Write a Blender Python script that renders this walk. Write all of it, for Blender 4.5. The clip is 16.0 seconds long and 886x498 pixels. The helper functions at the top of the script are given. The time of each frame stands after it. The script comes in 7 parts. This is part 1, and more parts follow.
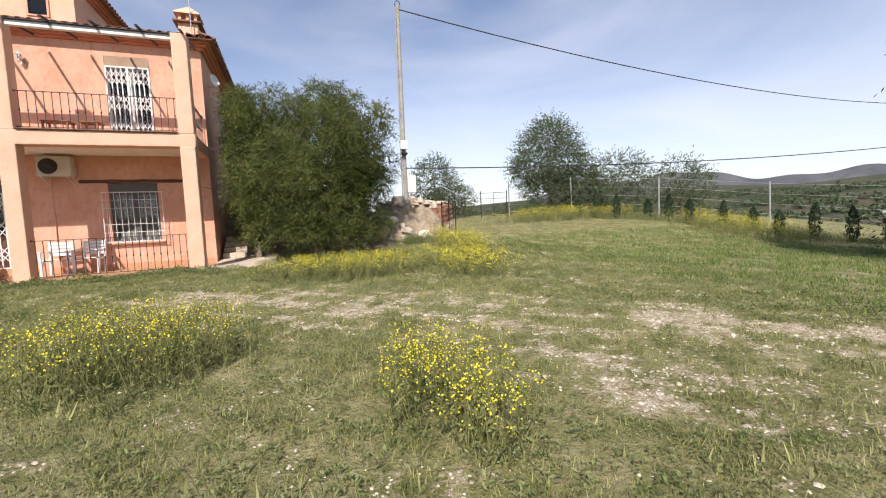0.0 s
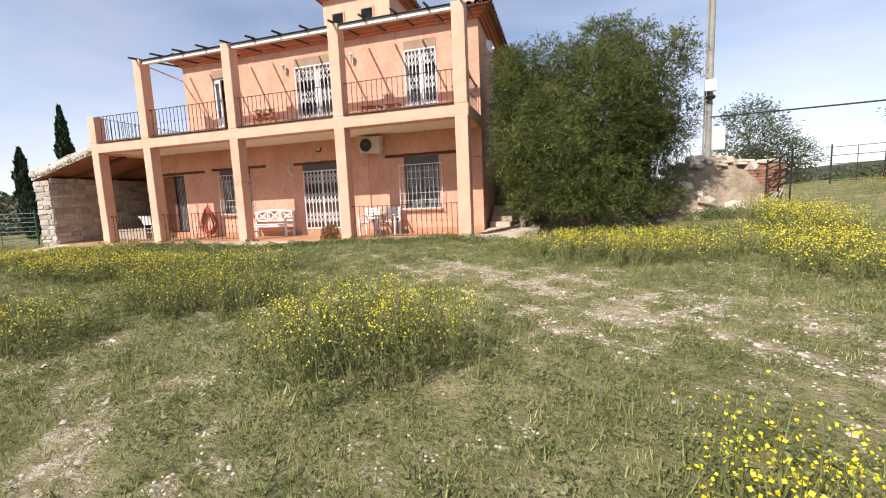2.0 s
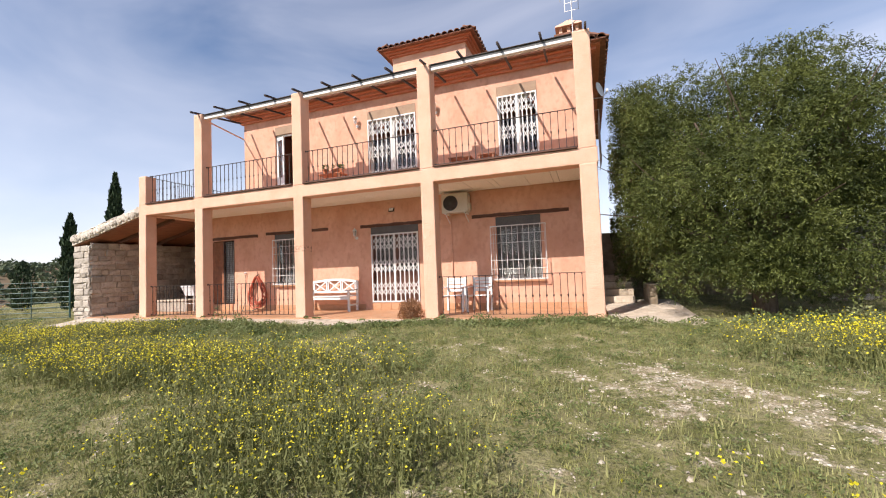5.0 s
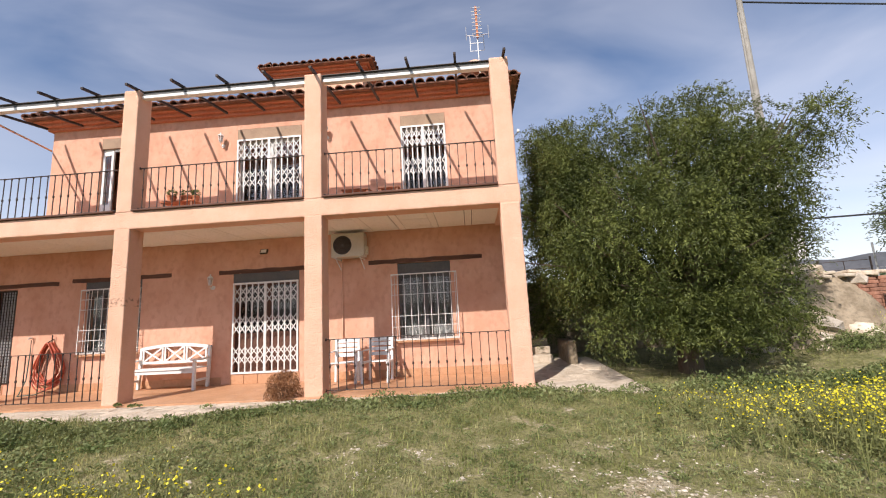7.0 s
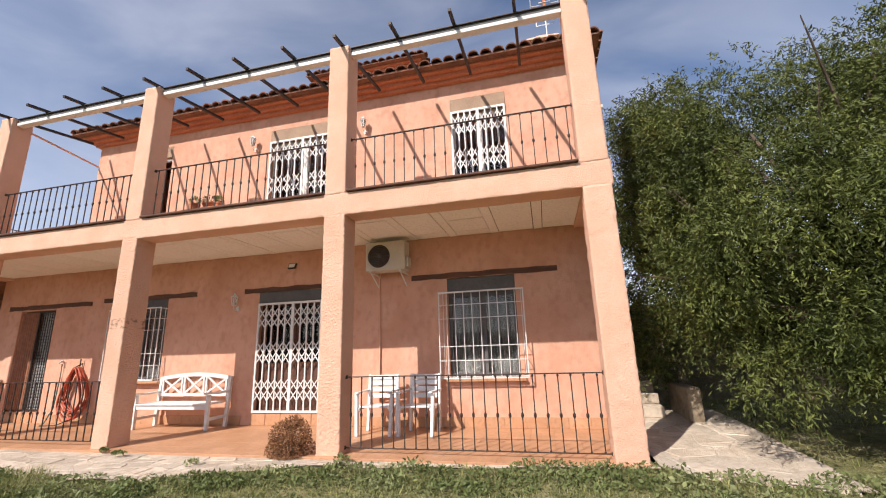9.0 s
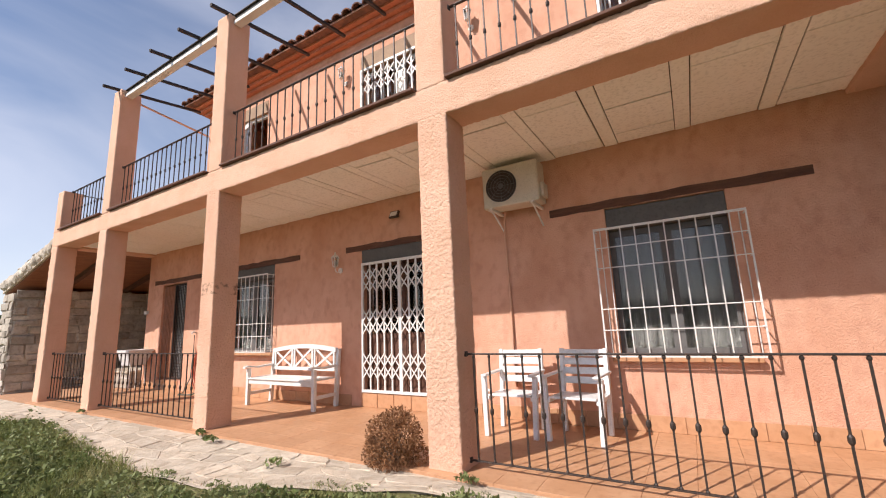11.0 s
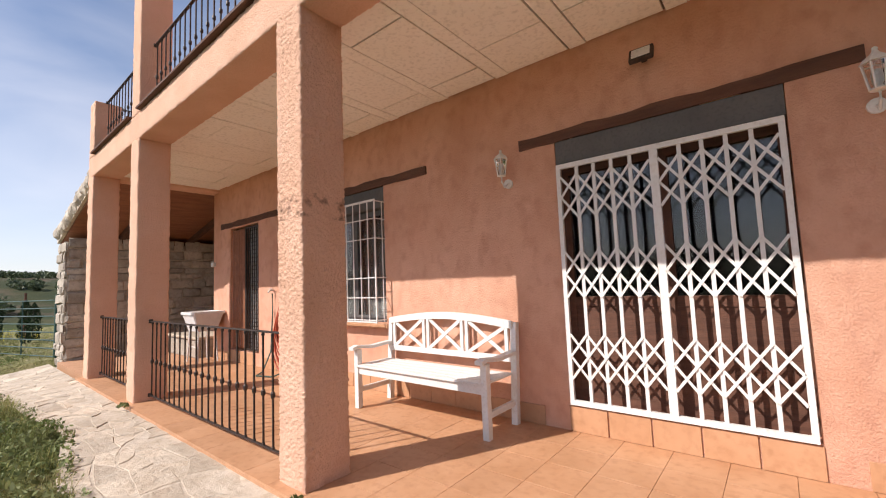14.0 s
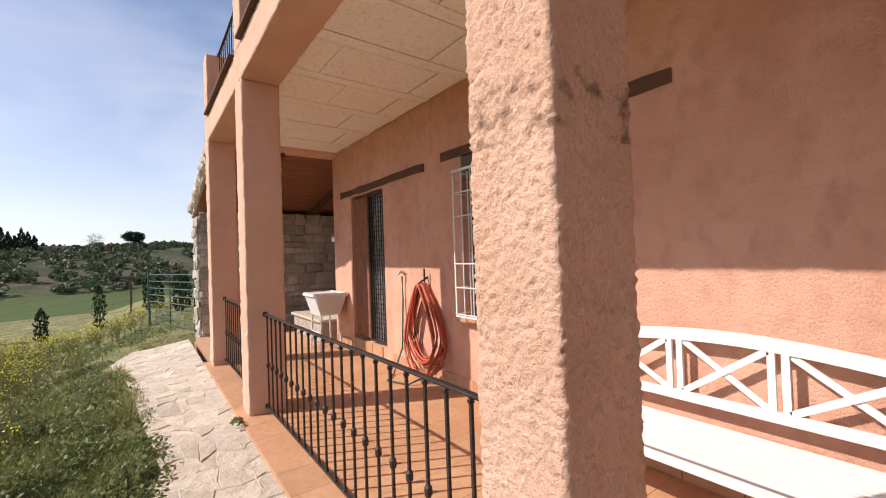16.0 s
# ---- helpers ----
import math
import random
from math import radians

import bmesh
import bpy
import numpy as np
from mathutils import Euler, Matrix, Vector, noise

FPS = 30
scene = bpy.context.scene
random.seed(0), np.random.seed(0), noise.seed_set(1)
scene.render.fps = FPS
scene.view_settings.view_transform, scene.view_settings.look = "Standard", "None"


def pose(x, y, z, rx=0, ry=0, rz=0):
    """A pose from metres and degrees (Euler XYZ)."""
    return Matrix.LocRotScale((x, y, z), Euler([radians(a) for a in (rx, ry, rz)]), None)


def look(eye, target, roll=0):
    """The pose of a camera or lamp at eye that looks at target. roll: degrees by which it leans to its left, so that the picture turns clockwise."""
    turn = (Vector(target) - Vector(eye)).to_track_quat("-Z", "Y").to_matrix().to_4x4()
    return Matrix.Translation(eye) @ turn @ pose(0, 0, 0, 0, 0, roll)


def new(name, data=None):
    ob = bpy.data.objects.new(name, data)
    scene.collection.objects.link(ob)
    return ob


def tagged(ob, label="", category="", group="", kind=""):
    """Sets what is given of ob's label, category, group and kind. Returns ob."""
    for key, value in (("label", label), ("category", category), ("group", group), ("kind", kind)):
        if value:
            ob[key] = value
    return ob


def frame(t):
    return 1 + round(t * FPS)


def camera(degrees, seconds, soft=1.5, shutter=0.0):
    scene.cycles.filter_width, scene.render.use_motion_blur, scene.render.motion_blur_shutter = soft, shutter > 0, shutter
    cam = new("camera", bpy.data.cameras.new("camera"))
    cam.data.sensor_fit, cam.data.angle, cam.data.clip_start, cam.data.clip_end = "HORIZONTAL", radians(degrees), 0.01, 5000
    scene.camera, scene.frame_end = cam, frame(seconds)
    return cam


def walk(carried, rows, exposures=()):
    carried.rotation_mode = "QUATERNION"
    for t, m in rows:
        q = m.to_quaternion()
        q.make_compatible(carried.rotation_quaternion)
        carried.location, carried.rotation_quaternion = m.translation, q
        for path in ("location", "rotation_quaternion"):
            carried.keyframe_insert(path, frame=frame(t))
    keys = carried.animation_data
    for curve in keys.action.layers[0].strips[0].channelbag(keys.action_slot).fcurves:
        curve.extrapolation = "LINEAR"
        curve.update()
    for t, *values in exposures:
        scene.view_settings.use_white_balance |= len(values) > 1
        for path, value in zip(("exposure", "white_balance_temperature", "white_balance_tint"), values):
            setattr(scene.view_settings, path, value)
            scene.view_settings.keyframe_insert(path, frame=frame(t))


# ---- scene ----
cam = camera(94.6, 16.0, soft=1.1)
METRES, EYE, TILT, LEAN, TURN = 16.9, 1.5, 0.0, 0.0, -20.2
ROWS = [
    (0.0, 0.0, 0.0, 0.0, -0.18, -4.08, 2.57),
    (0.5, 0.0129, 0.0232, 0.0006, -6.55, -4.26, 1.44),
    (1.0, 0.0179, 0.0477, 0.0006, -3.23, -3.48, 0.63),
    (1.5, 0.0055, 0.0755, 0.0011, 15.4, -3.67, 0.87),
    (2.0, -0.0244, 0.0887, -0.0017, 36.22, -6.64, 2.48),
    (2.5, -0.0547, 0.0976, -0.0026, 48.95, -8.22, 3.64),
    (3.0, -0.0882, 0.1038, 0.0, 54.76, -7.18, 3.65),
    (3.5, -0.122, 0.1055, 0.0008, 54.61, -4.48, 3.48),
    (4.0, -0.1526, 0.1154, 0.0046, 51.19, 0.21, 2.54),
    (4.5, -0.1798, 0.1246, 0.0069, 46.2, 2.68, 2.17),
    (5.0, -0.2069, 0.1394, 0.006, 39.89, 2.87, 2.29),
    (7.5, -0.2942, 0.2502, 0.0173, 23.57, 11.58, 3.15),
    (8.0, -0.3009, 0.2806, 0.0185, 26.48, 13.33, 2.87),
    (10.5, -0.3806, 0.4105, 0.013, 46.37, 11.75, 1.65),
    (11.0, -0.4129, 0.4283, 0.0121, 51.29, 10.32, 2.42),
    (11.5, -0.4471, 0.4376, 0.0086, 54.36, 8.86, 2.98),
    (12.0, -0.4828, 0.4441, 0.0098, 55.94, 7.47, 3.32),
    (12.5, -0.5196, 0.4451, 0.01, 56.8, 6.65, 3.33),
    (13.0, -0.5513, 0.4462, 0.0101, 57.34, 5.98, 3.16),
    (13.5, -0.5873, 0.4508, 0.0129, 58.22, 5.41, 3.01),
    (14.0, -0.6208, 0.4577, 0.0155, 59.54, 4.63, 2.29),
    (14.5, -0.6486, 0.4658, 0.0231, 64.9, 4.66, 2.16),
    (15.0, -0.6752, 0.4641, 0.0251, 70.12, 2.64, 2.5),
    (15.5, -0.7002, 0.4627, 0.0254, 72.34, 1.17, 2.08),
    (16.0, -0.7327, 0.4598, 0.0254, 73.86, 0.98, 1.97),
]
EXPOSURES = [(0.0, 0.32, 6500, 17), (3.5, 0.43, 6500, 17), (5.0, 0.40, 6500, 17), (8.0, 0.25, 6500, 17), (10.5, 0.29, 6500, 17), (11.5, 0.2, 6500, 17), (14.0, 0.25, 6500, 17), (15.0, 0.34, 6500, 17), (16.0, 0.26, 6500, 17)]
walk(cam, [(t, pose(0, 0, EYE, TILT, LEAN, TURN) @ pose(METRES * x, METRES * y, METRES * z, 90 + pitch, roll, yaw)) for t, x, y, z, yaw, pitch, roll in ROWS], EXPOSURES)

# ---- light: a clear spring sky with thin cirrus, and one sun ----
SUN_AZ, SUN_EL = 207.0, 41.6
world = bpy.data.worlds.new("sky")
scene.world = world
world.use_nodes = True
wn, wl = world.node_tree.nodes, world.node_tree.links
wn.clear()
w_out = wn.new("ShaderNodeOutputWorld")
w_bg = wn.new("ShaderNodeBackground")
w_bg.inputs["Strength"].default_value = 0.115
w_sky = wn.new("ShaderNodeTexSky")
w_sky.sky_type, w_sky.sun_disc = "NISHITA", False
w_sky.sun_elevation, w_sky.sun_rotation = radians(SUN_EL), radians(SUN_AZ)
w_sky.air_density, w_sky.dust_density, w_sky.ozone_density = 1.0, 0.6, 2.0
w_tc = wn.new("ShaderNodeTexCoord")
w_map = wn.new("ShaderNodeMapping")
w_map.inputs["Rotation"].default_value = (0.0, radians(14), radians(35))
w_map.inputs["Scale"].default_value = (1.0, 2.6, 5.0)
w_noise = wn.new("ShaderNodeTexNoise")
w_noise.inputs["Scale"].default_value, w_noise.inputs["Detail"].default_value = 1.0, 5.0
w_noise.inputs["Roughness"].default_value, w_noise.inputs["Distortion"].default_value = 0.48, 0.7
w_ramp = wn.new("ShaderNodeValToRGB")
w_ramp.color_ramp.elements[0].position, w_ramp.color_ramp.elements[1].position = 0.36, 0.80
w_fac = wn.new("ShaderNodeMath")
w_fac.operation = "MULTIPLY"
w_fac.inputs[1].default_value = 0.45
w_mix = wn.new("ShaderNodeMixRGB")
w_mix.inputs["Color2"].default_value = (7.6, 7.8, 8.2, 1)
wl.new(w_tc.outputs["Generated"], w_map.inputs["Vector"])
wl.new(w_map.outputs["Vector"], w_noise.inputs["Vector"])
wl.new(w_noise.outputs["Fac"], w_ramp.inputs["Fac"])
wl.new(w_ramp.outputs["Color"], w_fac.inputs[0])
wl.new(w_fac.outputs["Value"], w_mix.inputs["Fac"])
wl.new(w_sky.outputs["Color"], w_mix.inputs["Color1"])
w_sep, w_low, w_haze = wn.new("ShaderNodeSeparateXYZ"), wn.new("ShaderNodeMapRange"), wn.new("ShaderNodeMixRGB")
w_low.interpolation_type = "SMOOTHSTEP"
w_low.inputs["From Min"].default_value, w_low.inputs["From Max"].default_value = -0.05, 0.50
w_low.inputs["To Min"].default_value, w_low.inputs["To Max"].default_value = 0.46, 0.0
w_haze.inputs["Color2"].default_value = (7.9, 8.2, 8.8, 1)
wl.new(w_tc.outputs["Generated"], w_sep.inputs["Vector"])
wl.new(w_sep.outputs["Z"], w_low.inputs["Value"])
wl.new(w_low.outputs["Result"], w_haze.inputs["Fac"])
wl.new(w_mix.outputs["Color"], w_haze.inputs["Color1"])
wl.new(w_haze.outputs["Color"], w_bg.inputs["Color"])
wl.new(w_bg.outputs["Background"], w_out.inputs["Surface"])

sun_data = bpy.data.lights.new("sun", "SUN")
sun_data.energy, sun_data.angle, sun_data.color = 5.0, radians(0.5), (1.0, 0.95, 0.86)
sun = new("sun", sun_data)
sun.matrix_world = look((0, 0, 30), (0.51 * 10, 10.0, 30 - 9.97))

# ---- materials ----
MATS = {}


def nodes_of(name):
    m = bpy.data.materials.new(name)
    m.use_nodes = True
    n, l = m.node_tree.nodes, m.node_tree.links
    return m, n, l, n["Principled BSDF"]


def surface(name, a, b, c=None, scale=3.0, fine=40.0, rough=0.8, metal=0.0, bump=0.3, dist=0.01, bump_scale=None, vary=0.0,
            island=0.0, spec=0.5, sharp=(0.35, 0.65), stretch=(1, 1, 1), coords="Object", through_light=0.0, pits=None):
    """Two colours in broad patches, a third in fine grain, with bump; vary: per object, island: per loose piece."""
    m, n, l, bsdf = nodes_of(name)
    tc, mp = n.new("ShaderNodeTexCoord"), n.new("ShaderNodeMapping")
    mp.inputs["Scale"].default_value = stretch
    if coords == "Position":
        geo = n.new("ShaderNodeNewGeometry")
        l.new(geo.outputs["Position"], mp.inputs["Vector"])
    else:
        l.new(tc.outputs[coords], mp.inputs["Vector"])
    n1, n2 = n.new("ShaderNodeTexNoise"), n.new("ShaderNodeTexNoise")
    n1.inputs["Scale"].default_value, n1.inputs["Detail"].default_value, n1.inputs["Roughness"].default_value = scale, 6, 0.62
    n2.inputs["Scale"].default_value, n2.inputs["Detail"].default_value = fine, 5
    for x in (n1, n2):
        l.new(mp.outputs["Vector"], x.inputs["Vector"])
    r1 = n.new("ShaderNodeValToRGB")
    r1.color_ramp.elements[0].position, r1.color_ramp.elements[1].position = sharp
    r1.color_ramp.elements[0].color, r1.color_ramp.elements[1].color = (*a, 1), (*b, 1)
    l.new(n1.outputs["Fac"], r1.inputs["Fac"])
    out = r1.outputs["Color"]
    r2 = n.new("ShaderNodeValToRGB")
    r2.color_ramp.elements[0].position, r2.color_ramp.elements[1].position = 0.5, 0.72
    r2.color_ramp.elements[0].color, r2.color_ramp.elements[1].color = (0, 0, 0, 1), (0.6, 0.6, 0.6, 1)
    l.new(n2.outputs["Fac"], r2.inputs["Fac"])
    mx = n.new("ShaderNodeMixRGB")
    third = c if c else tuple(0.72 * v for v in a)
    mx.inputs["Color2"].default_value = (*third, 1)
    l.new(r2.outputs["Color"], mx.inputs["Fac"])
    l.new(out, mx.inputs["Color1"])
    out = mx.outputs["Color"]
    for amount, source in ((vary, "object"), (island, "island")):
        if amount:
            if source == "object":
                rnd = n.new("ShaderNodeObjectInfo").outputs["Random"]
            else:
                rnd = n.new("ShaderNodeNewGeometry").outputs["Random Per Island"]
            hs, mr = n.new("ShaderNodeHueSaturation"), n.new("ShaderNodeMapRange")
            mr.inputs["To Min"].default_value, mr.inputs["To Max"].default_value = 1 - amount, 1 + amount
            l.new(rnd, mr.inputs["Value"])
            l.new(mr.outputs["Result"], hs.inputs["Value"])
            l.new(out, hs.inputs["Color"])
            out = hs.outputs["Color"]
    l.new(out, bsdf.inputs["Base Color"])
    bsdf.inputs["Roughness"].default_value, bsdf.inputs["Metallic"].default_value = rough, metal
    bsdf.inputs["Specular IOR Level"].default_value = spec
    if bump:
        n3 = n.new("ShaderNodeTexNoise")
        n3.inputs["Scale"].default_value, n3.inputs["Detail"].default_value = bump_scale or fine, 5
        n3.inputs["Roughness"].default_value = 0.72
        l.new(mp.outputs["Vector"], n3.inputs["Vector"])
        bp = n.new("ShaderNodeBump")
        bp.inputs["Strength"].default_value, bp.inputs["Distance"].default_value = bump, dist
        height = n3.outputs["Fac"]
        if pits:
            cut = n.new("ShaderNodeMapRange")
            cut.interpolation_type = "SMOOTHSTEP"
            cut.inputs["From Min"].default_value, cut.inputs["From Max"].default_value = pits
            l.new(height, cut.inputs["Value"])
            height = cut.outputs["Result"]
        l.new(height, bp.inputs["Height"])
        l.new(bp.outputs["Normal"], bsdf.inputs["Normal"])
    if through_light:
        tr, ms = n.new("ShaderNodeBsdfTranslucent"), n.new("ShaderNodeMixShader")
        l.new(out, tr.inputs["Color"])
        ms.inputs["Fac"].default_value = through_light
        l.new(bsdf.outputs["BSDF"], ms.inputs[1])
        l.new(tr.outputs["BSDF"], ms.inputs[2])
        l.new(ms.outputs["Shader"], n["Material Output"].inputs["Surface"])
    MATS[name] = m
    return m


STUCCO = surface("stucco_salmon", (0.63, 0.335, 0.222), (0.73, 0.425, 0.30), (0.54, 0.275, 0.185), scale=1.7, fine=9, bump=0.8, dist=0.005, bump_scale=60, rough=0.92, spec=0.25, coords="Position", stretch=(1, 1, 0.75), pits=(0.34, 0.66))
STUCCO_PALE = surface("stucco_pale", (0.72, 0.43, 0.295), (0.79, 0.50, 0.36), (0.67, 0.385, 0.26), scale=2.2, fine=90, bump=1.0, dist=0.017, bump_scale=52, rough=0.92, spec=0.25, coords="Position", stretch=(1, 1, 0.85))
CEIL = surface("ceiling_board", (0.89, 0.84, 0.76), (0.92, 0.88, 0.82), scale=0.8, fine=30, bump=0.1, dist=0.004, coords="Position")
SEAM = surface("dark_seam", (0.10, 0.08, 0.06), (0.16, 0.12, 0.09), bump=0)
WOOD_DARK = surface("dark_beam_wood", (0.085, 0.035, 0.02), (0.14, 0.06, 0.035), scale=3, fine=30, stretch=(1, 8, 8), bump=0.5, rough=0.75, coords="Position")
WOOD_SOFFIT = surface("soffit_board", (0.20, 0.075, 0.035), (0.30, 0.12, 0.055), scale=2, fine=30, stretch=(6, 1, 6), bump=0.3, rough=0.65, coords="Position")
WHITE_PAINT = surface("white_paint", (0.68, 0.67, 0.64), (0.75, 0.74, 0.71), (0.58, 0.54, 0.49), scale=4, fine=45, bump=0.12, dist=0.002, rough=0.45)
WHITE_PLASTIC = surface("white_plastic", (0.70, 0.70, 0.69), (0.76, 0.76, 0.75), scale=6, fine=60, bump=0.05, rough=0.35)
BLACK_IRON = surface("black_iron", (0.022, 0.018, 0.016), (0.05, 0.035, 0.028), (0.10, 0.05, 0.03), scale=9, fine=60, bump=0.25, dist=0.002, rough=0.55, metal=0.3)
GREY_FILL = surface("grey_shutter_box", (0.095, 0.095, 0.095), (0.125, 0.122, 0.118), scale=4, bump=0.1)
SHUTTER_BROWN = surface("brown_shutter_box", (0.30, 0.20, 0.13), (0.38, 0.26, 0.17), scale=4, bump=0.1)
TERRACOTTA = surface("terracotta_tile", (0.45, 0.235, 0.12), (0.53, 0.295, 0.165), (0.37, 0.18, 0.088), scale=2.6, fine=18, bump=0.15, dist=0.004, rough=0.5, vary=0.05, coords="Position")
GROUT = surface("mortar", (0.45, 0.24, 0.13), (0.52, 0.29, 0.165), scale=6, bump=0.3, coords="Position")
ROOF_TILE = surface("roof_tile", (0.16, 0.075, 0.05), (0.30, 0.135, 0.08), (0.08, 0.055, 0.045), scale=5, fine=25, bump=0.4, rough=0.9, vary=0.2, island=0.2, coords="Position")
CORNICE = surface("cornice_brick", (0.50, 0.17, 0.085), (0.60, 0.23, 0.12), (0.38, 0.12, 0.06), scale=3, fine=20, bump=0.4, coords="Position")
STONE = surface("rubble_stone", (0.40, 0.34, 0.27), (0.56, 0.50, 0.42), (0.26, 0.22, 0.18), scale=4, fine=14, bump=0.8, dist=0.03, rough=0.95, vary=0.22, island=0.2, coords="Position")
FLAG = surface("flagstone", (0.48, 0.39, 0.29), (0.62, 0.535, 0.425), (0.36, 0.285, 0.205), scale=3.2, fine=13, bump=0.9, dist=0.024, rough=0.95, vary=0.17, island=0.12, coords="Position")
MORTAR_PALE = surface("pale_mortar", (0.46, 0.38, 0.285), (0.58, 0.50, 0.40), (0.34, 0.27, 0.195), scale=5, fine=16, bump=0.8, dist=0.02, coords="Position")
CURTAIN = surface("grey_curtain", (0.13, 0.125, 0.12), (0.20, 0.195, 0.19), scale=2, stretch=(14, 1, 0.5), bump=0.4, dist=0.02)
# near-black base colour stands for the shade inside unlit rooms
INTERIOR_SHADE = surface("painted_interior_shade", (0.02, 0.018, 0.016), (0.035, 0.03, 0.027), bump=0)
STEEL = surface("galvanised_steel", (0.42, 0.42, 0.41), (0.55, 0.55, 0.54), scale=5, fine=40, rough=0.5, metal=0.6, bump=0.1)
POLE_CONCRETE = surface("weathered_pole", (0.25, 0.235, 0.205), (0.36, 0.34, 0.30), (0.19, 0.175, 0.15), scale=3, fine=24, bump=0.4, coords="Position")
CONCRETE = surface("concrete", (0.42, 0.40, 0.36), (0.52, 0.50, 0.46), scale=4, fine=30, bump=0.4, coords="Position")
RUBBER_HOSE = surface("red_hose", (0.42, 0.075, 0.035), (0.54, 0.12, 0.06), scale=5, bump=0.1, rough=0.5)
TERRA_POT = surface("terracotta_pot", (0.46, 0.16, 0.07), (0.55, 0.21, 0.10), scale=6, bump=0.2)
EARTH = surface("pale_earth", (0.22, 0.17, 0.11), (0.36, 0.29, 0.20), (0.14, 0.11, 0.07), scale=4, fine=14, bump=0.8, dist=0.04, coords="Position")
OLD_CLAY = surface("old_clay", (0.27, 0.115, 0.07), (0.38, 0.19, 0.125), (0.2, 0.1, 0.07), scale=7, fine=25, bump=0.4, vary=0.25)
GREEN_PAINT = surface("dark_green_metal", (0.02, 0.06, 0.05), (0.03, 0.09, 0.075), scale=8, bump=0.1, rough=0.5)
CREAM_CASE = surface("cream_casing", (0.56, 0.51, 0.42), (0.62, 0.57, 0.48), scale=6, fine=60, bump=0.05, rough=0.4)
BLACK_CABLE = surface("black_cable", (0.02, 0.02, 0.02), (0.03, 0.03, 0.03), bump=0, rough=0.6)

m, n, l, bsdf = nodes_of("window_glass")
bsdf.inputs["Base Color"].default_value = (0.9, 0.93, 0.92, 1)
bsdf.inputs["Roughness"].default_value = 0.03
bsdf.inputs["Transmission Weight"].default_value = 1.0
bsdf.inputs["IOR"].default_value = 1.45
GLASS = m

# blue-grey cast of distant haze is put into the base colour
MOUNTAIN = surface("haze_tinted_mountain", (0.085, 0.09, 0.10), (0.15, 0.15, 0.155), (0.07, 0.075, 0.08), scale=0.004, fine=0.03, bump=0, coords="Position", spec=0.1)
# stucco with one dark weathered smear round the pillar
STUCCO_STAINED = STUCCO_PALE.copy()
n, l = STUCCO_STAINED.node_tree.nodes, STUCCO_STAINED.node_tree.links
old = n["Principled BSDF"].inputs["Base Color"].links[0].from_socket
geo, sep, band, grime = n.new("ShaderNodeNewGeometry"), n.new("ShaderNodeSeparateXYZ"), n.new("ShaderNodeMapRange"), n.new("ShaderNodeTexNoise")
l.new(geo.outputs["Position"], sep.inputs["Vector"])
dist_ = n.new("ShaderNodeMath")
dist_.operation = "COMPARE"
dist_.inputs[1].default_value, dist_.inputs[2].default_value = 2.31, 0.085
l.new(sep.outputs["Z"], dist_.inputs[0])
grime.inputs["Scale"].default_value, grime.inputs["Detail"].default_value = 16, 5
l.new(geo.outputs["Position"], grime.inputs["Vector"])
band.inputs["From Min"].default_value, band.inputs["From Max"].default_value = 0.48, 0.76
l.new(grime.outputs["Fac"], band.inputs["Value"])
both = n.new("ShaderNodeMath")
both.operation = "MULTIPLY"
l.new(dist_.outputs["Value"], both.inputs[0])
l.new(band.outputs["Result"], both.inputs[1])
stain = n.new("ShaderNodeMixRGB")
stain.inputs["Color2"].default_value = (0.13, 0.07, 0.045, 1)
l.new(both.outputs["Value"], stain.inputs["Fac"])
l.new(old, stain.inputs["Color1"])
l.new(stain.outputs["Color"], n["Principled BSDF"].inputs["Base Color"])

CHALK = surface("chalk_stone", (0.42, 0.36, 0.27), (0.60, 0.54, 0.44), (0.36, 0.29, 0.2), scale=9, fine=40, island=0.2, bump=0.3, rough=0.95, spec=0.2, coords="Position")
LEAF_PEPPER = surface("pepper_leaf", (0.036, 0.052, 0.010), (0.152, 0.174, 0.040), scale=1.6, fine=6, island=0.4, bump=0, rough=0.6, coords="Position", through_light=0.12, spec=0.3)
LEAF_OLIVE = surface("olive_leaf", (0.07, 0.095, 0.045), (0.13, 0.16, 0.085), scale=0.7, fine=5, island=0.35, bump=0, rough=0.6, coords="Position", through_light=0.2, spec=0.3)
LEAF_CYPRESS = surface("cypress_leaf", (0.025, 0.045, 0.022), (0.05, 0.075, 0.035), scale=1.5, fine=6, island=0.3, bump=0, coords="Position", spec=0.2)
LEAF_DRY = surface("dry_shrub", (0.17, 0.075, 0.030), (0.34, 0.165, 0.07), scale=8, fine=30, island=0.35, bump=0, coords="Position", through_light=0.15)
GRASS = surface("grass_blade", (0.17, 0.19, 0.057), (0.35, 0.34, 0.13), (0.56, 0.51, 0.275), scale=0.5, fine=3, island=0.4, bump=0, rough=0.7, coords="Position", through_light=0.3, spec=0.2)
GRASS_LUSH = surface("lush_grass_blade", (0.10, 0.17, 0.035), (0.17, 0.25, 0.06), (0.2, 0.26, 0.09), scale=0.6, fine=4, island=0.35, bump=0, rough=0.7, coords="Position", through_light=0.3, spec=0.2)
WEED = surface("weed_leaf", (0.115, 0.155, 0.045), (0.27, 0.29, 0.125), scale=1.5, fine=6, island=0.35, bump=0, rough=0.6, coords="Position", through_light=0.3, spec=0.3)
PETAL = surface("yellow_petal", (0.78, 0.66, 0.02), (0.86, 0.77, 0.05), scale=3, island=0.15, bump=0, rough=0.6, through_light=0.3)
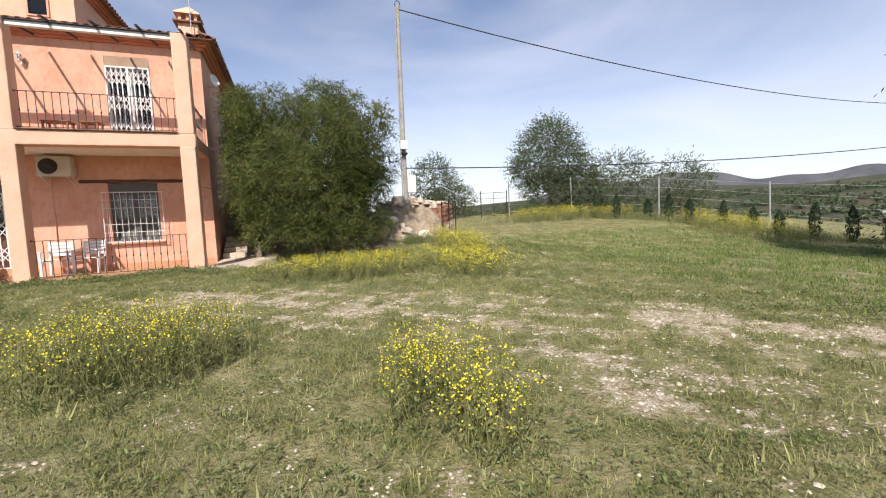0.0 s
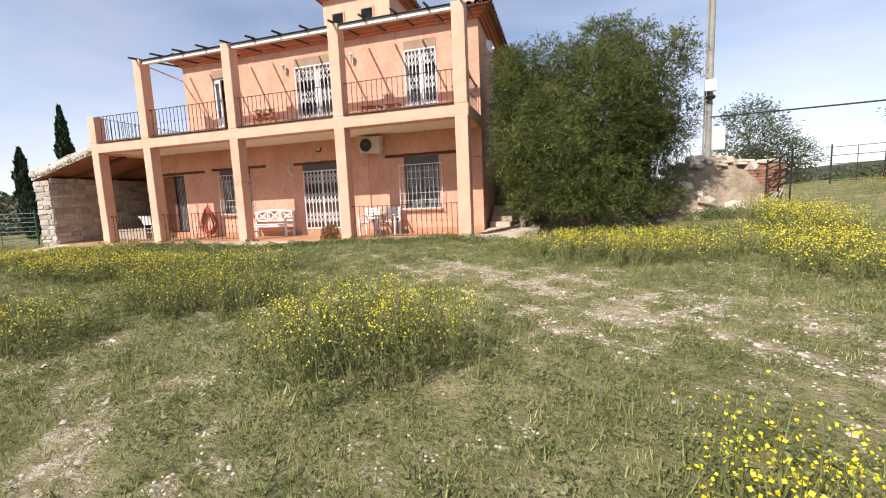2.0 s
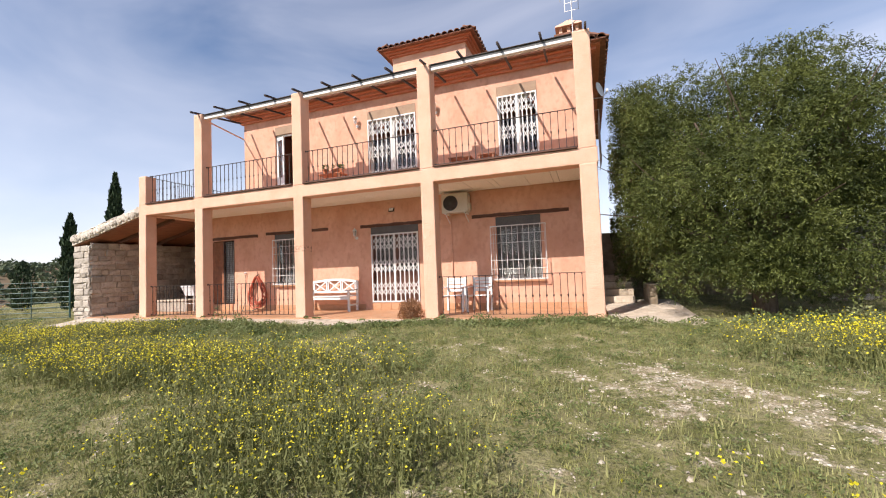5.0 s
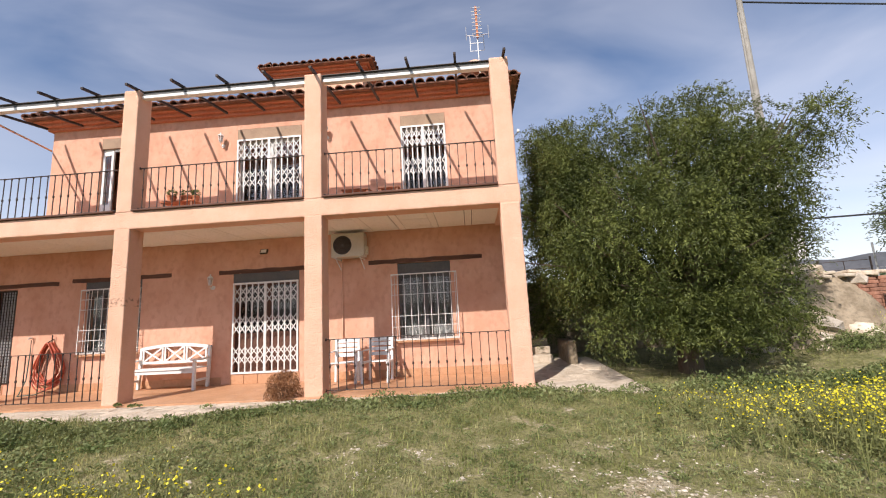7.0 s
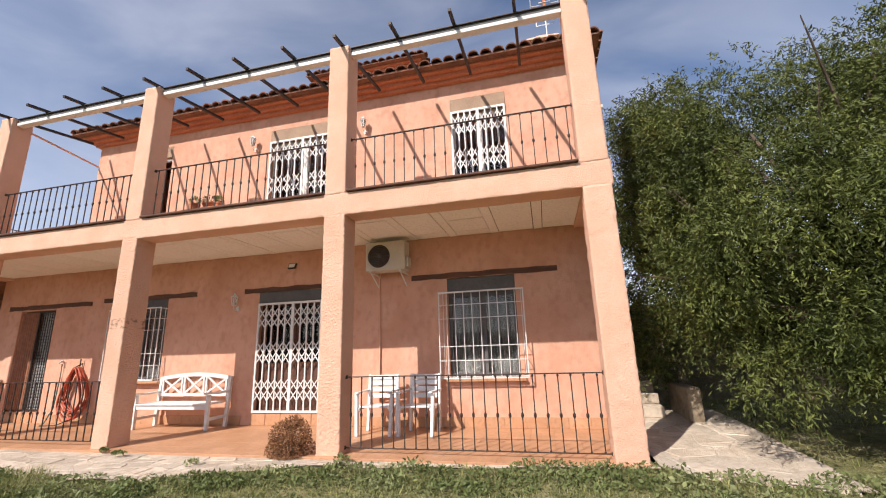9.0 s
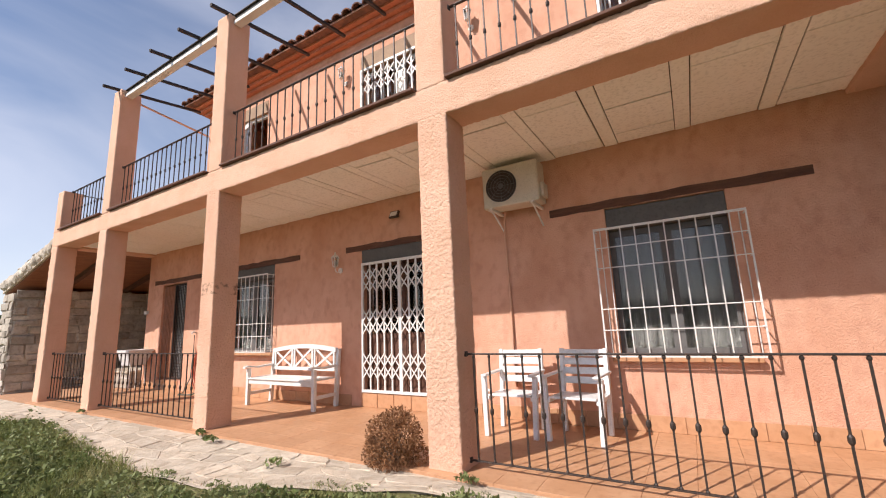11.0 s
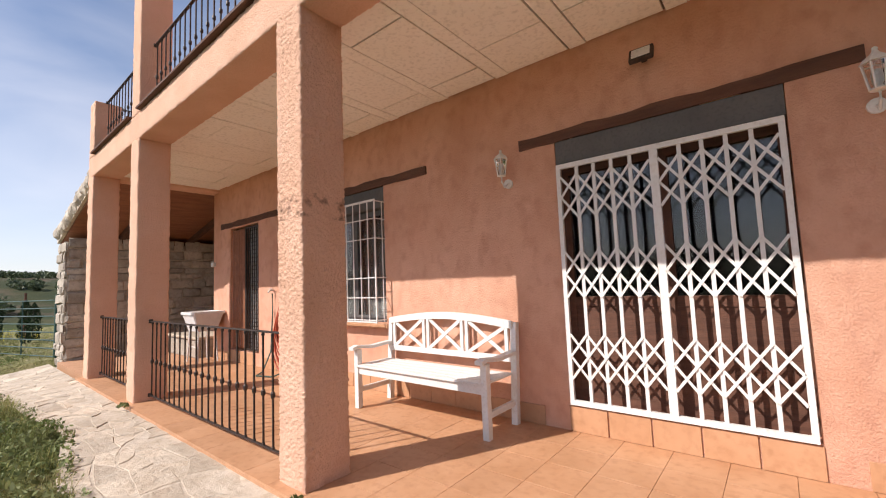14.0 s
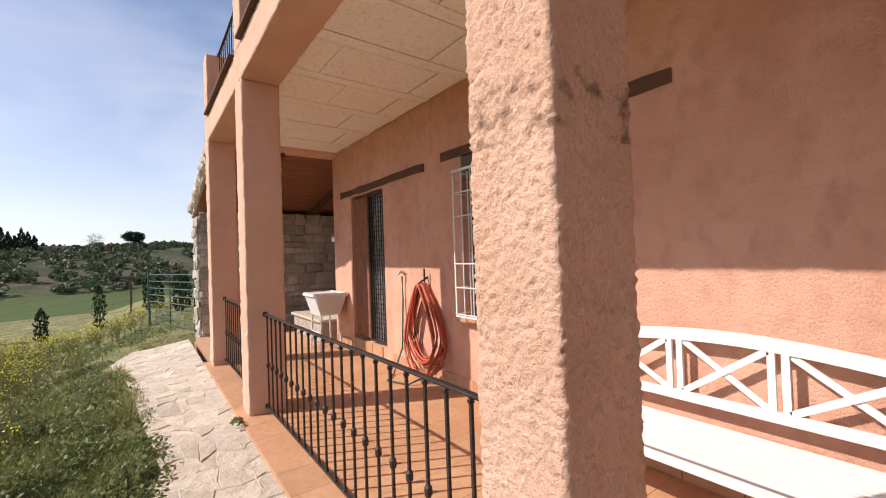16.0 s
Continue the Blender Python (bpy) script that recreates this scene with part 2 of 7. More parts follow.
STALK = surface("flower_stalk", (0.14, 0.16, 0.045), (0.22, 0.22, 0.08), scale=3, island=0.3, bump=0, through_light=0.2, coords="Position")
BARK = surface("bark", (0.09, 0.06, 0.04), (0.18, 0.13, 0.09), scale=6, fine=20, bump=0.8, dist=0.03, stretch=(1, 1, 0.3))

# Meadow: green and straw-coloured turf, with bare chalky soil where the sheet's attribute says so.
m, n, l, bsdf = nodes_of("meadow")
geo = n.new("ShaderNodeNewGeometry")
tex = {}
for key, scale, detail in (("broad", 0.35, 5), ("mid", 2.3, 6), ("fine", 22, 6), ("stones", 9, 3)):
    tex[key] = n.new("ShaderNodeTexNoise")
    tex[key].inputs["Scale"].default_value, tex[key].inputs["Detail"].default_value, tex[key].inputs["Roughness"].default_value = scale, detail, 0.65
    l.new(geo.outputs["Position"], tex[key].inputs["Vector"])


def ramp(source, *stops):
    r = n.new("ShaderNodeValToRGB")
    e = r.color_ramp.elements
    while len(e) < len(stops):
        e.new(0.5)
    for i, (p, col) in enumerate(stops):
        e[i].position, e[i].color = p, (*col, 1)
    l.new(source, r.inputs["Fac"])
    return r.outputs["Color"]


def mixed(fac, a, b, mode="MIX"):
    x = n.new("ShaderNodeMixRGB")
    x.blend_type = mode
    for key, v in (("Fac", fac), ("Color1", a), ("Color2", b)):
        if isinstance(v, (int, float)):
            x.inputs[key].default_value = v
        elif isinstance(v, tuple):
            x.inputs[key].default_value = (*v, 1)
        else:
            l.new(v, x.inputs[key])
    return x.outputs["Color"]


turf = ramp(tex["mid"].outputs["Fac"], (0.3, (0.11, 0.125, 0.036)), (0.5, (0.22, 0.215, 0.08)), (0.72, (0.42, 0.37, 0.20)))
turf = mixed(ramp(tex["fine"].outputs["Fac"], (0.46, (0, 0, 0)), (0.66, (0.85, 0.85, 0.85))), turf, (0.33, 0.29, 0.16))
turf = mixed(ramp(tex["stones"].outputs["Fac"], (0.34, (0.5, 0.5, 0.5)), (0.46, (0, 0, 0))), turf, (0.06, 0.065, 0.025))
soil = ramp(tex["stones"].outputs["Fac"], (0.35, (0.33, 0.26, 0.15)), (0.55, (0.48, 0.41, 0.28)), (0.70, (0.66, 0.60, 0.48)))
bare = n.new("ShaderNodeAttribute")
bare.attribute_name = "bare"
edge = n.new("ShaderNodeMath")
edge.operation = "ADD"
half = n.new("ShaderNodeMath")
half.operation = "MULTIPLY_ADD"
half.inputs[1].default_value, half.inputs[2].default_value = 0.9, -0.45
l.new(tex["fine"].outputs["Fac"], half.inputs[0])
l.new(half.outputs["Value"], edge.inputs[0])
l.new(bare.outputs["Fac"], edge.inputs[1])
near_col = mixed(ramp(edge.outputs["Value"], (0.42, (0, 0, 0)), (0.6, (1, 1, 1))), turf, soil)
far = n.new("ShaderNodeAttribute")
far.attribute_name = "far"
wide = n.new("ShaderNodeTexNoise")
wide.inputs["Scale"].default_value, wide.inputs["Detail"].default_value = 0.012, 8
l.new(geo.outputs["Position"], wide.inputs["Vector"])
spots = n.new("ShaderNodeTexNoise")
spots.inputs["Scale"].default_value, spots.inputs["Detail"].default_value = 0.16, 6
l.new(geo.outputs["Position"], spots.inputs["Vector"])
fields = ramp(wide.outputs["Fac"], (0.36, (0.028, 0.038, 0.016)), (0.47, (0.05, 0.058, 0.024)), (0.55, (0.11, 0.084, 0.055)), (0.66, (0.045, 0.047, 0.024)))
fields = mixed(ramp(spots.outputs["Fac"], (0.50, (0, 0, 0)), (0.60, (0.85, 0.85, 0.85))), fields, (0.035, 0.05, 0.022))
for name, tone in (("pasture", (0.075, 0.105, 0.032)), ("tilled", (0.20, 0.14, 0.088))):
    sown = n.new("ShaderNodeAttribute")
    sown.attribute_name = name
    fields = mixed(sown.outputs["Fac"], fields, tone)
l.new(mixed(far.outputs["Fac"], near_col, fields), bsdf.inputs["Base Color"])
bsdf.inputs["Roughness"].default_value = 0.95
bsdf.inputs["Specular IOR Level"].default_value = 0.2
bp = n.new("ShaderNodeBump")
bp.inputs["Strength"].default_value, bp.inputs["Distance"].default_value = 1.0, 0.07
l.new(tex["fine"].outputs["Fac"], bp.inputs["Height"])
l.new(bp.outputs["Normal"], bsdf.inputs["Normal"])
MEADOW = m

# ---- building helpers ----
rng = np.random.default_rng(7)


def thing(name, at=(0, 0, 0), label="", category="", group="", kind="", rz=0.0):
    ob = new(name)
    ob.empty_display_size = 0.1
    ob.matrix_world = pose(*at, 0, 0, rz)
    return tagged(ob, label, category, group, kind)


def mesh_of(bm, material, smooth=False):
    me = bpy.data.meshes.new("shape")
    bm.normal_update()
    bm.to_mesh(me)
    bm.free()
    me.materials.append(material)
    if smooth:
        me.polygons.foreach_set("use_smooth", [True] * len(me.polygons))
    return me


def part(name, bm, material, parent=None, label="", at=None, smooth=False):
    """One mesh object, from a bmesh or a ready mesh, under a thing or a part (or on its own)."""
    me = mesh_of(bm, material, smooth) if isinstance(bm, bmesh.types.BMesh) else bm
    ob = new(name, me)
    ob.parent = parent
    if at is not None:
        ob.matrix_basis = at if isinstance(at, Matrix) else Matrix.Translation(at)
    return tagged(ob, label)


def box(x0, x1, y0, y1, z0, z1, bevel=0.0, bm=None):
    bm = bm or bmesh.new()
    vs = [bm.verts.new((x, y, z)) for x in (x0, x1) for y in (y0, y1) for z in (z0, z1)]
    fs = [bm.faces.new([vs[i] for i in f]) for f in ((0, 1, 3, 2), (4, 6, 7, 5), (0, 4, 5, 1), (2, 3, 7, 6), (0, 2, 6, 4), (1, 5, 7, 3))]
    if bevel:
        edges = list({e for f in fs for e in f.edges})
        bmesh.ops.bevel(bm, geom=edges, offset=bevel, segments=2, affect="EDGES", profile=0.5)
    return bm


def rod(p, q, r, n=8, r2=None, bm=None, caps=True):
    bm = bm or bmesh.new()
    p, q = Vector(p), Vector(q)
    r2 = r if r2 is None else r2
    turn = (q - p).to_track_quat("Z", "Y")
    rings = []
    for c, rad in ((p, r), (q, r2)):
        rings.append([bm.verts.new(c + turn @ Vector((rad * math.cos(a), rad * math.sin(a), 0))) for a in (2 * math.pi * i / n for i in range(n))])
    for i in range(n):
        bm.faces.new((rings[0][i], rings[0][(i + 1) % n], rings[1][(i + 1) % n], rings[1][i]))
    if caps:
        bm.faces.new(rings[0][::-1])
        bm.faces.new(rings[1])
    return bm


def tube(pts, r, n=6, bm=None):
    bm = bm or bmesh.new()
    pts = [Vector(p) for p in pts]
    rings = []
    for i, p in enumerate(pts):
        d = pts[min(i + 1, len(pts) - 1)] - pts[max(i - 1, 0)]
        turn = d.to_track_quat("Z", "Y")
        rad = r[i] if isinstance(r, (list, tuple)) else r
        rings.append([bm.verts.new(p + turn @ Vector((rad * math.cos(2 * math.pi * k / n), rad * math.sin(2 * math.pi * k / n), 0))) for k in range(n)])
    for a, b in zip(rings, rings[1:]):
        for k in range(n):
            bm.faces.new((a[k], a[(k + 1) % n], b[(k + 1) % n], b[k]))
    bm.faces.new(rings[0][::-1])
    bm.faces.new(rings[-1])
    return bm


def lathe(profile, n=16, bm=None, at=(0, 0, 0)):
    bm = bm or bmesh.new()
    rings = [[bm.verts.new((at[0] + max(r, 1e-4) * math.cos(2 * math.pi * k / n), at[1] + max(r, 1e-4) * math.sin(2 * math.pi * k / n), at[2] + z)) for k in range(n)] for r, z in profile]
    for a, b in zip(rings, rings[1:]):
        for k in range(n):
            bm.faces.new((a[k], a[(k + 1) % n], b[(k + 1) % n], b[k]))
    bm.faces.new(rings[0][::-1])
    bm.faces.new(rings[-1])
    return bm


def slab(name, x0, x1, y0, y1, z0, z1, material, label, category, kind="structure", bevel=0.0, parent=None):
    """A block with its origin at the middle of its base."""
    cx, cy = (x0 + x1) / 2, (y0 + y1) / 2
    ob = part(name, box(x0 - cx, x1 - cx, y0 - cy, y1 - cy, 0, z1 - z0, bevel), material, parent, "", (cx, cy, z0))
    return tagged(ob, label, category, "", kind) if parent is None else tagged(ob, label)


def strip_xz(x0, z0, x1, z1, width, y0, y1, bm):
    """A flat bar in a plane of constant y, from one point to another."""
    d = Vector((x1 - x0, 0, z1 - z0)).normalized() * (width / 2)
    s = Vector((-d.z, 0, d.x))
    a, b = Vector((x0, 0, z0)), Vector((x1, 0, z1))
    c = [a + s, a - s, b - s, b + s]
    lo, hi = [bm.verts.new((p.x, y0, p.z)) for p in c], [bm.verts.new((p.x, y1, p.z)) for p in c]
    bm.faces.new(lo)
    bm.faces.new(hi[::-1])
    for i in range(4):
        bm.faces.new((lo[i], hi[i], hi[(i + 1) % 4], lo[(i + 1) % 4]))


def knobbly(length, w, d, step, amp, material, seed=0, rounding=0.014):
    """A plastered bar along z from 0, w by d, with rounded corners and a coarse trowelled skin."""
    ring, normal = [], []
    hw, hd, r = w / 2 - rounding, d / 2 - rounding, rounding
    for cx, cy, a0 in ((hw, -hd, -90), (hw, hd, 0), (-hw, hd, 90), (-hw, -hd, 180)):
        for k in range(3):
            a = radians(a0 + 45 * k)
            ring.append((cx + r * math.cos(a), cy + r * math.sin(a)))
            normal.append((math.cos(a), math.sin(a)))
        nx, ny = ring[-1], None
        side = 2 * (hd if a0 in (-90, 90) else hw)
        count = max(1, int(side / step))
        dx, dy = {-90: (0, 1), 0: (-1, 0), 90: (0, -1), 180: (1, 0)}[a0]
        for k in range(1, count):
            ring.append((nx[0] + dx * side * k / count, nx[1] + dy * side * k / count))
            normal.append((math.cos(radians(a0 + 90)), math.sin(radians(a0 + 90))))
    rows = max(2, int(length / step))
    verts, n = [], len(ring)
    for j in range(rows + 1):
        z = length * j / rows
        for (x, y), (nx, ny) in zip(ring, normal):
            p = Vector((x + seed * 3.7, y, z))
            s = amp * (0.45 * noise.noise(p * 46) + 0.75 * noise.noise(p * 100) + 0.25 * noise.noise(p * 8))
            verts.append((x + nx * s, y + ny * s, z))
    faces = [(j * n + i, j * n + (i + 1) % n, (j + 1) * n + (i + 1) % n, (j + 1) * n + i) for j in range(rows) for i in range(n)]
    faces += [tuple(range(n - 1, -1, -1)), tuple(range(rows * n, rows * n + n))]
    me = bpy.data.meshes.new("shape")
    me.from_pydata(verts, [], faces)
    me.materials.append(material)
    me.polygons.foreach_set("use_smooth", [True] * len(me.polygons))
    return me


def pierced(xs, zs, y0, y1, holes):
    """A wall along x from y0 (its face) to y1, pierced by holes (x0, x1, z0, z1)."""
    xs = sorted({*xs, *(v for h in holes for v in h[:2])})
    zs = sorted({*zs, *(v for h in holes for v in h[2:])})
    solid = {}
    for i in range(len(xs) - 1):
        for k in range(len(zs) - 1):
            mx, mz = (xs[i] + xs[i + 1]) / 2, (zs[k] + zs[k + 1]) / 2
            solid[i, k] = not any(h[0] < mx < h[1] and h[2] < mz < h[3] for h in holes)
    bm, vs = bmesh.new(), {}

    def v(i, j, k):
        if (i, j, k) not in vs:
            vs[i, j, k] = bm.verts.new((xs[i], (y0, y1)[j], zs[k]))
        return vs[i, j, k]

    for (i, k), full in solid.items():
        if not full:
            continue
        bm.faces.new((v(i, 0, k), v(i + 1, 0, k), v(i + 1, 0, k + 1), v(i, 0, k + 1)))
        bm.faces.new((v(i, 1, k), v(i, 1, k + 1), v(i + 1, 1, k + 1), v(i + 1, 1, k)))
        for di, dk, a, b in ((-1, 0, (i, k), (i, k + 1)), (1, 0, (i + 1, k + 1), (i + 1, k)), (0, -1, (i + 1, k), (i, k)), (0, 1, (i, k + 1), (i + 1, k + 1))):
            if not solid.get((i + di, k + dk), False):
                bm.faces.new((v(a[0], 0, a[1]), v(b[0], 0, b[1]), v(b[0], 1, b[1]), v(a[0], 1, a[1])))
    return bm


def loose(verts, faces, material, smooth=False):
    """A mesh from numpy arrays of equal-sided faces."""
    me = bpy.data.meshes.new("shape")
    k = faces.shape[1]
    me.vertices.add(len(verts))
    me.vertices.foreach_set("co", np.ascontiguousarray(verts, dtype=np.float32).ravel())
    me.loops.add(faces.size)
    me.loops.foreach_set("vertex_index", np.ascontiguousarray(faces, dtype=np.int32).ravel())
    me.polygons.add(len(faces))
    me.polygons.foreach_set("loop_start", np.arange(0, faces.size, k, dtype=np.int32))
    me.update(calc_edges=True)
    me.materials.append(material)
    if smooth:
        me.polygons.foreach_set("use_smooth", [True] * len(me.polygons))
    return me


def leaf_quads(centres, dirs, length, width):
    """A diamond leaf at each centre, along its direction, turned at random about it."""
    count = len(centres)
    d = dirs / np.maximum(np.linalg.norm(dirs, axis=1, keepdims=True), 1e-6)
    side = np.cross(d, rng.normal(size=(count, 3)))
    side /= np.maximum(np.linalg.norm(side, axis=1, keepdims=True), 1e-6)
    ln, wd = (np.asarray(v).reshape(-1, 1) if np.ndim(v) else v for v in (length, width))
    verts = np.stack([centres - d * ln / 2, centres + side * wd / 2, centres + d * ln / 2, centres - side * wd / 2], 1).reshape(-1, 3)
    return verts, np.arange(count * 4).reshape(-1, 4)


def crown_points(lumps, count):
    """Points mostly near the skins of overlapping ellipsoids (x, y, z, rx, ry, rz)."""
    lumps = np.array(lumps, float)
    weight = (lumps[:, 3] * lumps[:, 4] * lumps[:, 5]) ** (2 / 3)
    pick = rng.choice(len(lumps), count, p=weight / weight.sum())
    d = rng.normal(size=(count, 3))
    d /= np.linalg.norm(d, axis=1, keepdims=True)
    radius = rng.uniform(0.45, 1.06, (count, 1)) ** 0.6
    L = lumps[pick]
    return L[:, :3] + d * L[:, 3:] * radius, d


# ---- ground ----
def smooth_step(a, b, v):
    u = np.clip((v - a) / (b - a), 0, 1)
    return u * u * (3 - 2 * u)


def wavy(x, y, s, seed=0.0):
    """A cheap smooth noise, about -1 to 1, for arrays."""
    return (np.sin(x * s + 1.3 * np.sin(y * s * 0.7 + seed) + seed) + np.sin(y * s * 1.13 + 1.7 * np.sin(x * s * 0.61 + 2 * seed) + 2.1) + np.sin((x + y) * s * 0.77 + seed * 3)) / 3


def ground_z(x, y):
    x, y = np.asarray(x, float), np.asarray(y, float)
    z = 0.036 * np.clip(y, -30, 26) + 0.016 * wavy(x, y, 1.9, 0.4) + 0.01 * wavy(x, y, 4.3, 1.4)
    z = z - 0.035 * np.clip(x - 9, 0, 30) * smooth_step(25, 5, y)
    z += 0.35 * smooth_step(9, 15, y) * smooth_step(1.5, 4.5, x) + 0.45 * smooth_step(8, 20, y) * smooth_step(5, 14, x)
    z -= 0.055 * np.clip(-12 - x, 0, 14) * smooth_step(12.3, 9.5, y)
    z += 0.06 * np.exp(-((y - 12.2) / 0.8) ** 2) * (x < -2) * (x > -17)
    az = np.degrees(np.arctan2(x + 4, y - 6))
    r = np.hypot(x + 4, y - 6)
    out = smooth_step(24, 60, r)
    east, west = smooth_step(10, 55, az) * smooth_step(140, 100, az), smooth_step(-40, -60, az)
    drop = -13 * smooth_step(26, 130, r) * (0.25 + 0.75 * np.maximum(east, west))
    hills = east * (0.046 * r * smooth_step(170, 800, r) + 0.012 * r * smooth_step(600, 1500, r) * wavy(az, az * 0, 0.35, 2.0))
    hills += west * (26 * smooth_step(120, 330, r) + 0.02 * r * smooth_step(300, 900, r))
    hills += (1 - np.maximum(east, west)) * 0.03 * r * smooth_step(150, 500, r)
    hills *= smooth_step(5000, 1700, r) * 0.35 + 0.65
    return z * (1 - 0.6 * out) + drop + hills + out * (1.4 * wavy(x, y, 0.045, 0.7) * smooth_step(40, 160, r))


BARE_SPOTS = [(-2.7, 2.85, 0.75, 1.3), (-2.8, 3.45, 0.35, 0.8), (-1.6, 3.2, 0.4, 0.9), (-3.5, 4.1, 0.9, 0.7), (-4.4, 4.7, 0.7, 0.5), (-0.9, 3.3, 0.35, 0.7), (2.6, 2.6, 0.6, 1.1), (4.1, 2.6, 0.9, 1.1), (2.7, 3.4, 0.5, 0.8),
              (4.6, 3.9, 0.7, 0.6), (2.0, 5.1, 0.7, 0.6), (1.0, 6.0, 0.7, 0.6), (-1.5, 7.8, 1.6, 0.9), (0.0, 6.2, 1.1, 0.7), (1.2, 7.2, 1.0, 0.5), (2.1, 2.2, 0.35, 0.9), (-0.1, 5.3, 0.3, 0.6), (0.1, 2.2, 0.45, 0.7)]


def bareness(x, y):
    """0 turf to 1 bare soil: a worn diagonal track and scattered patches."""
    d = np.abs((x - 5.5) * 0.62 + (y - 2.6) * 0.785 + 0.5 * wavy(x, y, 0.9, 0.3))
    track = np.exp(-(d / 0.7) ** 2) * smooth_step(-5, -1, x)
    patch = 0 * x
    for px, py, r, w in BARE_SPOTS:
        patch = patch + w * np.exp(-((x - px) ** 2 + (1.25 * (y - py)) ** 2) / r ** 2)
    spots = wavy(x, y, 2.7, 0.9) * 0.3 + wavy(x, y, 7.3, 2.2) * 0.45 + wavy(x + 0.3 * y, y, 17.0, 4.2) * 0.45
    return np.clip(0.17 + 0.07 * smooth_step(0.5, 2.5, x) + 0.20 * track + 0.22 * patch + 0.50 * spots, 0, 1)


def ground_sheet():
    def axis(lo, hi, step):
        inner = np.arange(lo, hi + step / 2, step)
        grow = step * 1.12 ** np.arange(1, 400)
        reach = np.cumsum(grow)
        reach = reach[reach < 4200]
        return np.concatenate([lo - reach[::-1], inner, hi + reach])

    xs, ys = axis(-19, 9, 0.11), axis(-1, 13.5, 0.11)
    gx, gy = np.meshgrid(xs, ys, indexing="ij")
    front = np.interp(gx, (-18.6, -17.8, -15.5, -12.5, -11.3, -9.0, -7.5, -6.0, -4.3, -2.2, -2.1, -0.5), (11.5, 11.15, 11.45, 11.7, 11.5, 11.25, 11.4, 11.9, 12.05, 12.15, 12.15, 12.1))
    under = smooth_step(0.0, 0.12, gy - front - 0.06) * (gx > -19.2) * (gx < -0.6) * (gy < 22) * ((gx < -2.1) | (gy < 15.5))
    verts = np.stack([gx, gy, ground_z(gx, gy) - 0.3 * under - 0.25 * under * (gy > 12.6)], -1).reshape(-1, 3)
    nx, ny = len(xs), len(ys)
    i = (np.arange(nx - 1)[:, None] * ny + np.arange(ny - 1)).ravel()
    me = loose(verts, np.stack([i, i + ny, i + ny + 1, i + 1], 1), MEADOW, True)
    az, r = np.degrees(np.arctan2(verts[:, 0] + 4, verts[:, 1] - 6)), np.hypot(verts[:, 0] + 4, verts[:, 1] - 6)
    band = smooth_step(30, 45, r) * smooth_step(-118, -112, az)
    edge_ = 12 * wavy(verts[:, 0], verts[:, 1], 0.05, 1.0)
    pasture = band * smooth_step(205 + 0.5 * edge_, 175 + 0.5 * edge_, r) * smooth_step(-76, -82, az)
    tilled = band * smooth_step(330, 260, r + edge_) * smooth_step(-80, -74, az) * smooth_step(-40, -48, az) * (0.75 + 0.25 * wavy(verts[:, 0], verts[:, 1], 0.08, 3.0))
    for name, values in (("pasture", pasture), ("tilled", tilled), ("bare", bareness(verts[:, 0], verts[:, 1])), ("far", smooth_step(26, 60, np.hypot(verts[:, 0] + 4, verts[:, 1] - 6)))):
        me.attributes.new(name, "FLOAT", "POINT").data.foreach_set("value", values.astype(np.float32))
    return tagged(new("ground", me), "rough spring meadow with bare chalky patches and distant hills", "ground", "", "structure")


ground_sheet()

# ---- the house: a two-storey salmon villa with a pillared porch ----
FLOOR, BEAM, DECK, WALL, FRONT = 0.49, 3.68, 4.02, 14.25, 12.35
PILLARS = (-15.69, -13.29, -9.70, -5.985, -2.375)
WIDTHS = (0.31, 0.31, 0.31, 0.33, 0.35)
HOLES = {  # x0, x1, z0, z1 in the front wall
    "door_1": (-15.0, -13.94, 0.70, 2.90), "window_2": (-12.22, -10.82, 1.30, 2.97), "door_2": (-8.61, -7.05, 0.71, 2.95), "window_1": (-4.79, -3.60, 1.26, 2.96),
    "door_3": (-12.1, -11.2, 4.06, 6.55), "door_4": (-8.60, -7.00, 4.06, 6.50), "door_5": (-4.60, -3.53, 4.06, 6.50)}
low = [HOLES[k] for k in ("door_1", "window_2", "door_2", "window_1")]
high = [HOLES[k] for k in ("door_3", "door_4", "door_5")]
tagged(part("wall_front_lower", pierced((-15.73, -2.2), (0.2, 3.86), WALL, WALL + 0.3, low), STUCCO), "rough salmon stucco ground-floor wall behind the porch", "wall", "", "structure")
tagged(part("wall_front_upper", pierced((-13.42, -2.2), (3.86, 6.86), WALL, WALL + 0.3, high), STUCCO), "rough salmon stucco upper wall behind the balcony", "wall", "", "structure")
slab("wall_side_east", -2.5, -2.2, WALL + 0.3, 22.0, 0.2, 6.86, STUCCO, "salmon stucco side wall above the outdoor steps", "wall")
slab("wall_side_west", -13.42, -13.12, WALL + 0.3, 22.0, 3.86, 6.86, STUCCO, "salmon stucco side wall of the upper storey", "wall")
slab("wall_lower_west", -15.73, -15.43, WALL + 0.3, 17.6, 0.2, 3.86, STUCCO, "salmon stucco end wall under the lean-to", "wall")
slab("wall_back", -15.43, -2.5, 21.7, 22.0, 0.2, 6.86, STUCCO, "plain salmon stucco back wall", "wall")
# added wall; its near-black colour supplies the darkness of the rooms
slab("wall_partition", -15.43, -2.5, 17.6, 17.8, 0.2, 6.8, INTERIOR_SHADE, "added inner wall, coloured near-black for the unlit room behind the glass", "wall")
slab("floor_inside", -15.43, -2.5, WALL + 0.3, 21.7, 0.3, 0.48, GROUT, "dim tiled floor inside the house", "floor")
